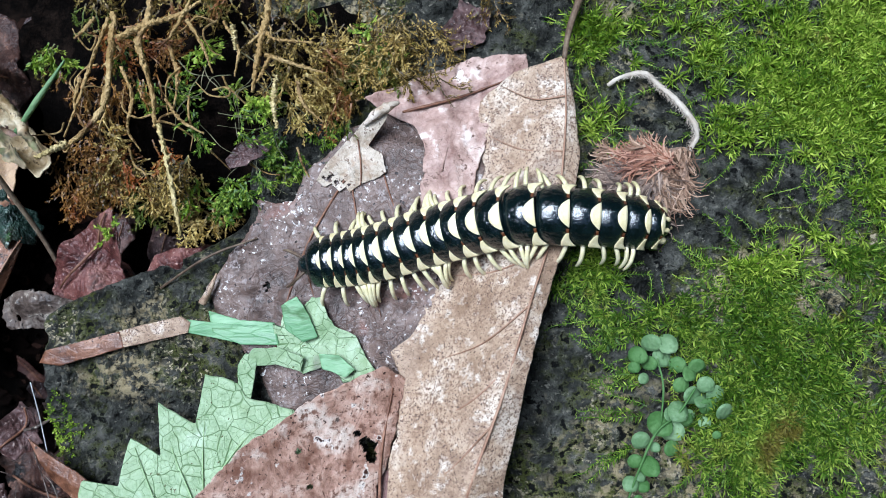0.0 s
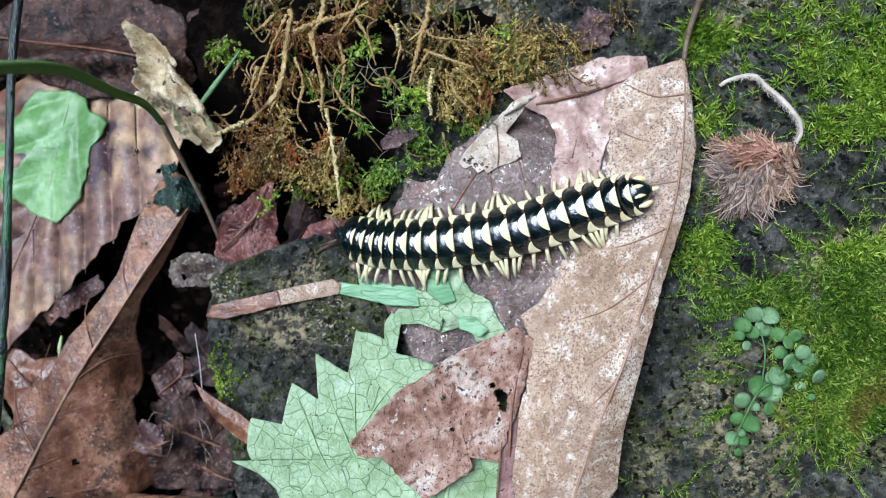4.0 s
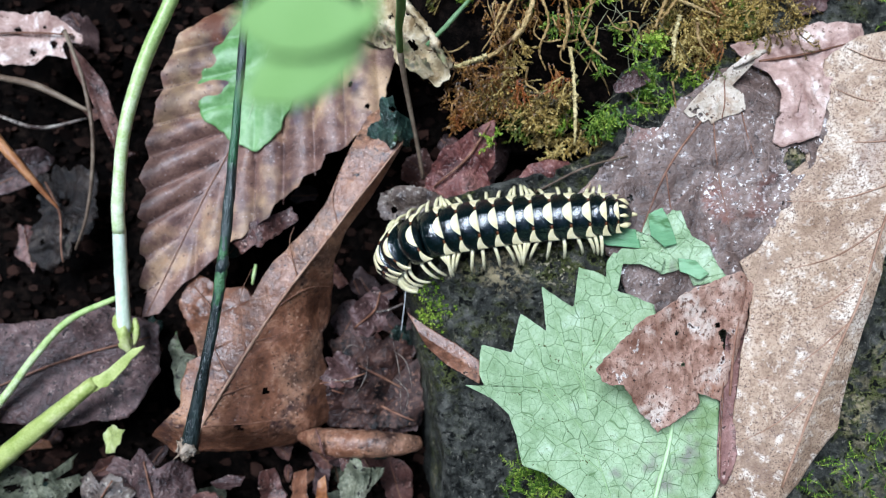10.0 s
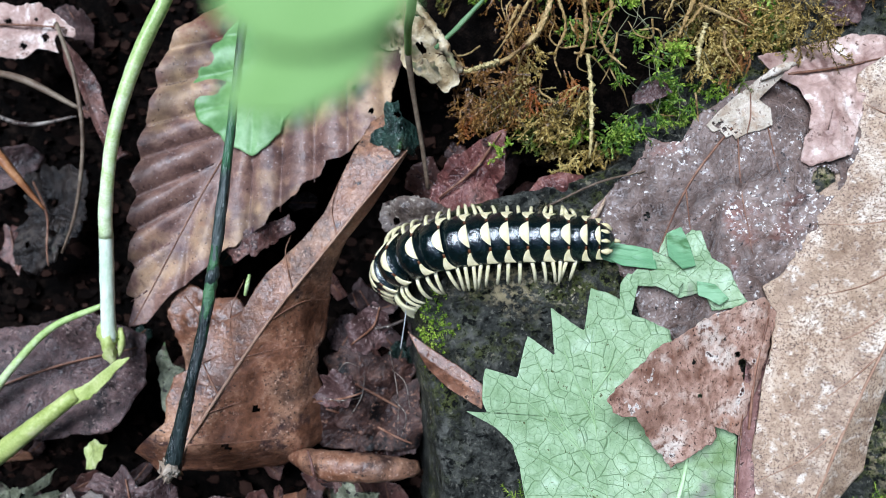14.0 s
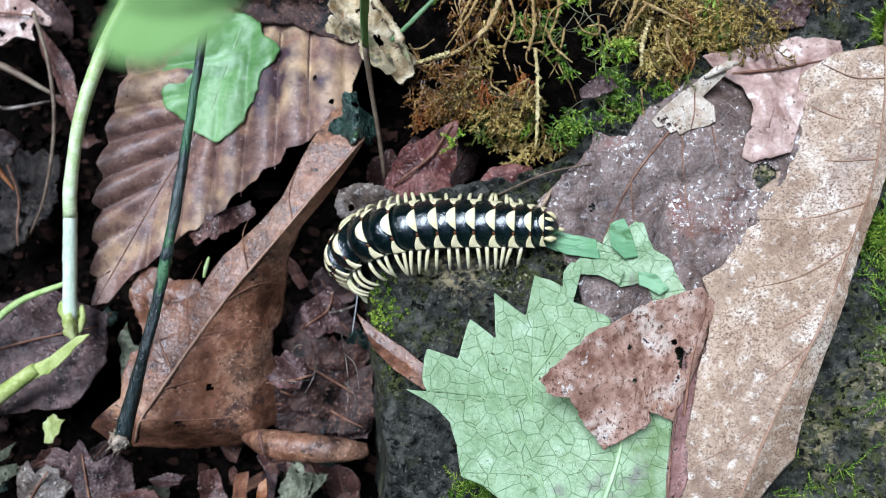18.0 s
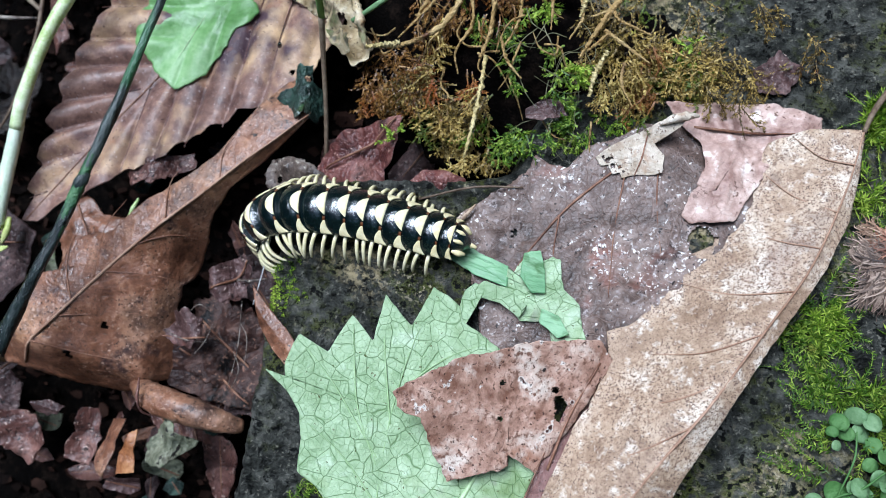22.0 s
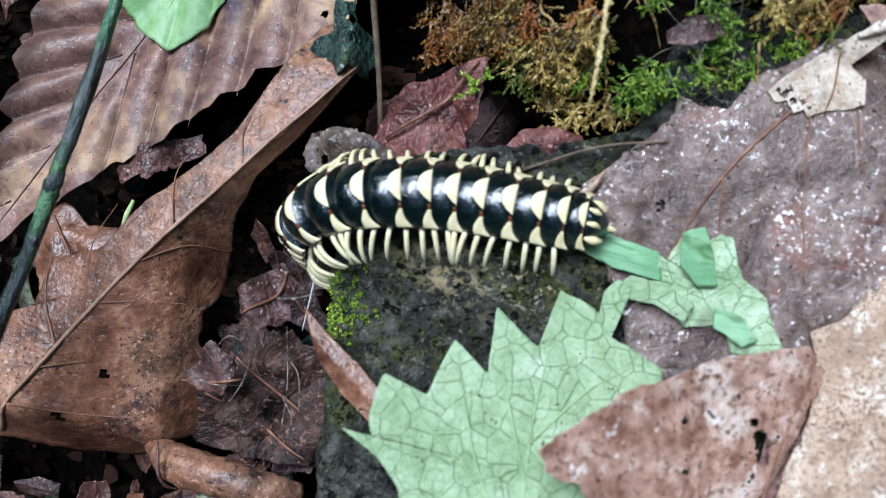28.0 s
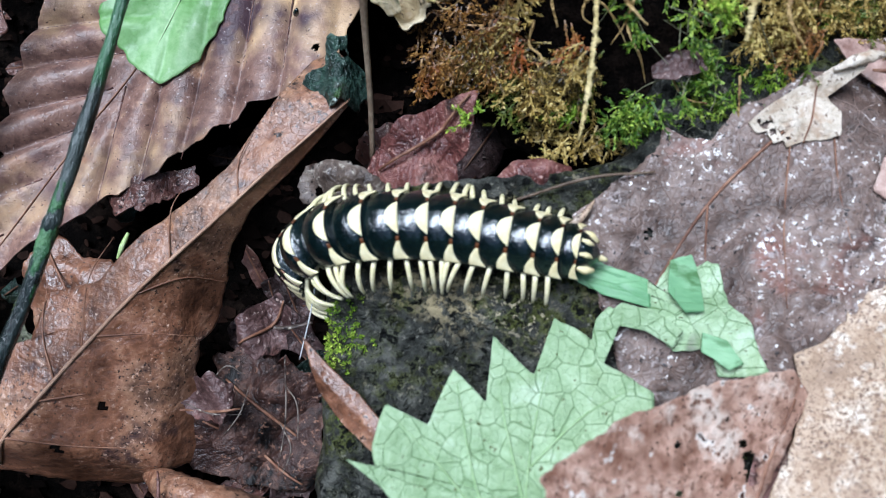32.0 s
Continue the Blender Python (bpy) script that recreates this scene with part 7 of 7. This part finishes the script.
moss_clump("rusty_moss", [(-3.3, 2.75, 0.28, 0.25, 8, 0.2, 0.45), (-3.6, 2.35, 0.3, 0.15, 4, 0.2, 0.4), (-3.75, 3.15, 0.2, 0.2, 3, 0.2, 0.35), (-2.9, 2.9, 0.2, 0.2, 2, 0.2, 0.4), (-4.05, 2.6, 0.15, 0.1, 4, 0.2, 0.35), (-3.55, 2.2, 0.3, 0.12, 6, 0.25, 0.45), (-3.95, 2.15, 0.2, 0.1, 6, 0.25, 0.45), (-3.2, 3.8, 0.3, 0.2, 6, 0.3, 0.6)], "rustmoss", "rusty brown shrivelled moss hanging in tufts", (-3.4, 2.7, 0), 0.04, droop=-0.1)
moss_clump("olive_moss", [(-3.3, 2.2, 0.4, 0.18, 11, 0.2, 0.45), (-2.75, 1.95, 0.2, 0.15, 6, 0.25, 0.45), (-0.5, 3.3, 0.35, 0.3, 12, 0.3, 0.7), (-1.0, 3.9, 0.4, 0.3, 8, 0.4, 0.8), (-2.3, 4.2, 0.6, 0.25, 8, 0.3, 0.6), (-3.4, 4.3, 0.6, 0.25, 8, 0.3, 0.6), (0.5, 3.9, 0.3, 0.3, 6, 0.3, 0.5), (0.0, 3.6, 0.3, 0.2, 10, 0.3, 0.6), (-0.2, 4.1, 0.4, 0.2, 6, 0.3, 0.6)], "oldmoss", "olive-brown feathery moss hanging in clumps", (-2.4, 3, 0), 0.042)
# yellow-tipped strands, with light from above put into their bright colour
moss_clump("golden_moss", [(-2.75, 2.0, 0.22, 0.15, 8, 0.25, 0.5), (-2.45, 1.6, 0.2, 0.1, 5, 0.2, 0.35), (-0.6, 3.2, 0.3, 0.25, 7, 0.3, 0.7), (-1.1, 2.95, 0.15, 0.15, 4, 0.3, 0.5), (-0.1, 3.4, 0.25, 0.2, 5, 0.3, 0.5), (-3.7, 2.5, 0.25, 0.1, 4, 0.2, 0.35)], "goldmoss", "golden moss strands on the clump, brightened as if top-lit", (-2.2, 2.5, 0), 0.045)
moss_clump("green_feather_moss", [(-2.25, 1.9, 0.15, 0.06, 2, 0.2, 0.35), (-0.85, 2.6, 0.12, 0.08, 4, 0.2, 0.35), (-1.65, 2.9, 0.06, 0.08, 2, 0.1, 0.2), (-2.15, 3.65, 0.05, 0.12, 2, 0.15, 0.3), (-4.05, 3.65, 0.12, 0.08, 2, 0.12, 0.22), (-0.25, 3.6, 0.2, 0.15, 5, 0.25, 0.4), (-3.6, 1.5, 0.05, 0.03, 1, 0.08, 0.15)], "moss", "fresh bright green feathery moss sprigs", (-1.5, 2.1, 0), 0.055)
moss_clump("dark_feather_moss", [(-1.35, 2.3, 0.1, 0.22, 6, 0.15, 0.35), (-1.85, 2.05, 0.2, 0.12, 4, 0.2, 0.4), (-2.0, 2.95, 0.2, 0.3, 3, 0.15, 0.3), (-2.9, 3.5, 0.3, 0.2, 3, 0.2, 0.4)], "sprig", "deep green feathery moss in the shade of the clump", (-1.6, 2.3, -0.2), 0.05)
scrap("leaf_in_moss", [(-1.97, 2.22), (-1.77, 2.42), (-1.57, 2.45), (-1.45, 2.3), (-1.71, 2.16), (-1.92, 2.12)], (-1.7, 2.29), lambda x, y: 0.3, M["mauve"], "pinkish-brown leaf bit caught in the moss", 92, 0.03)

roots = thing("root_tangle", (-3.0, 2.8, -0.2), "ochre root fibres hanging out of the moss", "roots")
thick = [[(-2.55, 4.2, 0.85), (-2.59, 3.8, 0.85), (-2.74, 3.54, 0.81), (-2.68, 3.18, 0.75), (-2.64, 2.91, 0.71), (-2.68, 2.59, 0.6)], [(-3.02, 3.9, 0.8), (-3.08, 3.44, 0.79), (-3.19, 2.97, 0.72), (-3.34, 2.74, 0.68), (-3.69, 2.47, 0.64), (-4.12, 2.35, 0.58)],
         [(-2.99, 3.59, 0.81), (-2.61, 3.71, 0.86), (-2.28, 3.78, 0.85), (-2.0, 3.95, 0.8)], [(-1.2, 4.1, 0.84), (-1.24, 3.69, 0.84), (-1.31, 3.51, 0.81), (-1.4, 3.2, 0.77), (-1.49, 2.91, 0.68)]]
thin = [[(-2.1, 4.0, 0.8), (-2.2, 3.78, 0.85), (-2.38, 3.56, 0.81), (-2.59, 3.43, 0.74)], [(-2.16, 3.74, 0.84), (-2.01, 3.46, 0.8), (-1.93, 3.15, 0.7)], [(-2.49, 2.9, 0.71), (-2.34, 2.65, 0.68), (-2.1, 2.49, 0.6)],
        [(-3.22, 3.83, 0.85), (-3.4, 3.68, 0.83), (-3.5, 3.63, 0.8)], [(-1.24, 3.69, 0.84), (-1.32, 3.54, 0.82), (-1.49, 3.44, 0.75)], [(-1.28, 3.58, 0.83), (-1.17, 3.46, 0.81), (-0.75, 3.4, 0.76)],
        [(-1.23, 3.29, 0.78), (-1.34, 3.12, 0.75), (-1.43, 3.01, 0.7)], [(-1.3, 3.3, 0.77), (-0.94, 3.16, 0.78), (-0.66, 3.07, 0.72)], [(-0.95, 2.99, 0.74), (-0.91, 2.75, 0.7), (-0.7, 2.53, 0.62)], [(-3.06, 3.82, 0.85), (-3.31, 3.37, 0.78), (-3.53, 2.94, 0.71), (-3.77, 2.55, 0.6)],
        [(-3.0, 3.3, 0.7), (-2.9, 2.95, 0.68), (-3.0, 2.6, 0.6), (-2.9, 2.35, 0.5)], [(-3.5, 3.2, 0.7), (-3.6, 2.9, 0.66), (-3.5, 2.6, 0.6)], [(-2.4, 3.5, 0.75), (-2.35, 3.1, 0.7), (-2.45, 2.8, 0.6)], [(-1.75, 3.7, 0.8), (-1.6, 3.4, 0.78), (-1.68, 3.1, 0.7)]]
for pts in thick:
    part("root", tube(pts, [0.03, 0.038, 0.034, 0.028, 0.016], 8, 70, 1.1, len(pts)), M["roots"], roots)
for k, pts in enumerate(thin):
    part("rootlet", tube(pts, [0.022, 0.02, 0.009], 7, 44, 1.2, k + 3), M["roots"], roots)
for k, pts in enumerate(([(-2.6, 2.62, 0.68), (-2.53, 2.23, 0.66), (-2.49, 1.74, 0.58), (-2.47, 1.35, 0.48)], [(-1.18, 3.07, 0.75), (-1.24, 2.77, 0.72), (-1.23, 2.49, 0.66)], [(-3.7, 2.48, 0.68), (-3.9, 2.4, 0.66), (-4.14, 2.33, 0.6)], [(-1.64, 3.64, 0.83), (-1.62, 3.5, 0.82), (-1.63, 3.37, 0.79)])):
    part("pale_strand", tube(pts, [0.026, 0.03, 0.026, 0.016], 7, 60, 1.6, k + 21), M["strand"], roots, "pale yellow knobbly strand")
for k in range(26):
    x, y = rng.normal(-2.7, 1.0), rng.uniform(1.9, 3.9)
    if y < 1.7 + 0.36 * abs(x + 2.4) or x > -0.5:
        continue
    a = rng.uniform(-2.6, -0.5)
    pts = [(x, y, mound_z(x, y) + 0.1)]
    for j in range(3):
        a += rng.normal(0, 0.7)
        x, y = x + 0.2 * math.cos(a), y + 0.2 * math.sin(a)
        pts.append((x, y, mound_z(x, y) + rng.uniform(-0.05, 0.2)))
    part("rootlet", tube(pts, [0.014, 0.012, 0.005], 6, 20, 0.9, k), M["roots"], roots)

for k in range(22):
    x, y = rng.choice([-2.0, -1.5, -1.8, -0.7]) + rng.normal(0, 0.35), rng.uniform(2.2, 3.6)
    a, pts = rng.uniform(-2.9, -0.3), []
    for j in range(4):
        pts.append((x, y, mound_z(x, y) + rng.uniform(0.0, 0.25)))
        a += rng.normal(0, 0.35)
        x, y = x + 0.2 * math.cos(a), y + 0.2 * math.sin(a)
    part("fine_stem", tube(pts, [0.006, 0.005, 0.003], 5, 16, 0.4, k), M["finestem"], roots, "thin grey-olive stem")

# ---- creeping round-leaved herb ----
herb = thing("creeping_herb", (3.0, -0.9, 0.0), "creeping herb with small round green leaves", "plant")
part("stem", tube([(2.5, -1.9, 0.1), (2.65, -1.5, 0.17), (2.85, -1.1, 0.2), (3.1, -0.9, 0.2), (3.3, -0.62, 0.2)], [0.012, 0.016, 0.014], 6, 30), M["herb"], herb)
part("stem", tube([(2.9, -1.05, 0.17), (2.95, -0.6, 0.19), (2.9, -0.28, 0.17)], [0.01, 0.013, 0.01], 6, 20), M["herb"], herb)


def round_leaf(x, y, z, r, lean):
    n, verts, faces = 14, [], []
    tx, ty = lean
    for level in (0.0, -0.012):
        verts.append((x, y, z + level))
        for ring in (0.5, 1.0):
            for j in range(n):
                a = 2 * math.pi * j / n
                rr = r * ring * (1 - 0.12 * (ring == 1.0) * (abs(a - 4.7) < 0.4))
                dx, dy = rr * math.cos(a), rr * math.sin(a)
                verts.append((x + dx, y + dy, z + level + dx * tx + dy * ty - 0.12 * r * ring * ring))
    m = 1 + 2 * n
    for j in range(n):
        k = (j + 1) % n
        faces += [(0, 1 + j, 1 + k), (1 + j, 1 + n + j, 1 + n + k, 1 + k), (m, m + 1 + k, m + 1 + j), (m + 1 + j, m + 1 + k, m + 1 + n + k, m + 1 + n + j), (1 + n + k, 1 + n + j, m + 1 + n + j, m + 1 + n + k)]
    return verts, faces


for x, y, r in ((2.52, -1.68, 0.1), (2.7, -1.72, 0.09), (2.6, -1.45, 0.11), (2.76, -1.5, 0.1), (2.62, -1.86, 0.06), (2.72, -1.22, 0.12), (2.9, -1.0, 0.13), (3.05, -1.1, 0.12), (3.1, -0.85, 0.12), (3.24, -0.95, 0.1), (3.2, -0.62, 0.12),
                (3.38, -0.58, 0.11), (3.36, -0.78, 0.09), (3.5, -0.75, 0.1), (3.55, -0.95, 0.1), (3.42, -1.02, 0.09), (3.3, -0.38, 0.1), (3.15, -0.35, 0.09), (2.95, -0.3, 0.1), (2.8, -0.36, 0.08), (2.72, -0.22, 0.09), (2.86, -0.12, 0.1),
                (3.04, -0.12, 0.11), (2.62, -0.38, 0.07), (2.78, -0.52, 0.07), (3.0, -1.3, 0.09), (3.55, -1.15, 0.06), (2.66, -1.6, 0.07), (2.82, -1.32, 0.08), (3.16, -1.0, 0.1), (3.02, -0.95, 0.09), (3.28, -0.72, 0.1), (3.44, -0.88, 0.09), (3.24, -0.48, 0.08), (2.9, -0.22, 0.08), (2.78, -0.3, 0.07)):
    part("leaf", round_leaf(x + rng.normal(0, 0.02), y + rng.normal(0, 0.02), 0.15 + rng.uniform(-0.06, 0.06), r * rng.uniform(0.75, 1.15), rng.normal(0, 0.4, 2)), M["herb" if rng.random() < 0.6 else "herbpale"], herb)

# ---- crumbs of litter on the soil ----
verts, faces = [], []
for k in range(3000):
    x, y = rng.uniform(-12.5, -4.3), rng.uniform(-5.5, 5.0)
    z = soil_z(x, y) + 0.03
    n = int(rng.integers(4, 7))
    r, a0 = rng.uniform(0.02, 0.15) * rng.uniform(0.4, 1), rng.uniform(0, 6.28)
    tx, ty = rng.normal(0, 0.5, 2)
    b = len(verts)
    for level in (0.015, -0.015):
        for j in range(n):
            a = a0 + 2 * math.pi * j / n
            rr = r * rng.uniform(0.55, 1.2) if level > 0 else r * 0.8
            dx, dy = rr * math.cos(a) * 1.5, rr * math.sin(a)
            verts.append((x + dx, y + dy, z + level + dx * tx + dy * ty + 0.02))
    faces.append(tuple(b + j for j in range(n)))
    faces.append(tuple(b + n + j for j in range(n))[::-1])
    faces += [(b + j, b + n + j, b + n + (j + 1) % n, b + (j + 1) % n) for j in range(n)]
# crumb colours also carry the shade of the gaps
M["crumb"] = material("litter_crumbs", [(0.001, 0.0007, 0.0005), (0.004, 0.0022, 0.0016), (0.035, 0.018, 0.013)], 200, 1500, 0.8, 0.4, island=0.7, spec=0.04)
whole("litter_crumbs", (-8, 0, -1.4), (verts, faces), M["crumb"], "crumbs of dead leaves on soil, darkened for shaded gaps", "litter", kind="stuff", smooth=False)

motions()
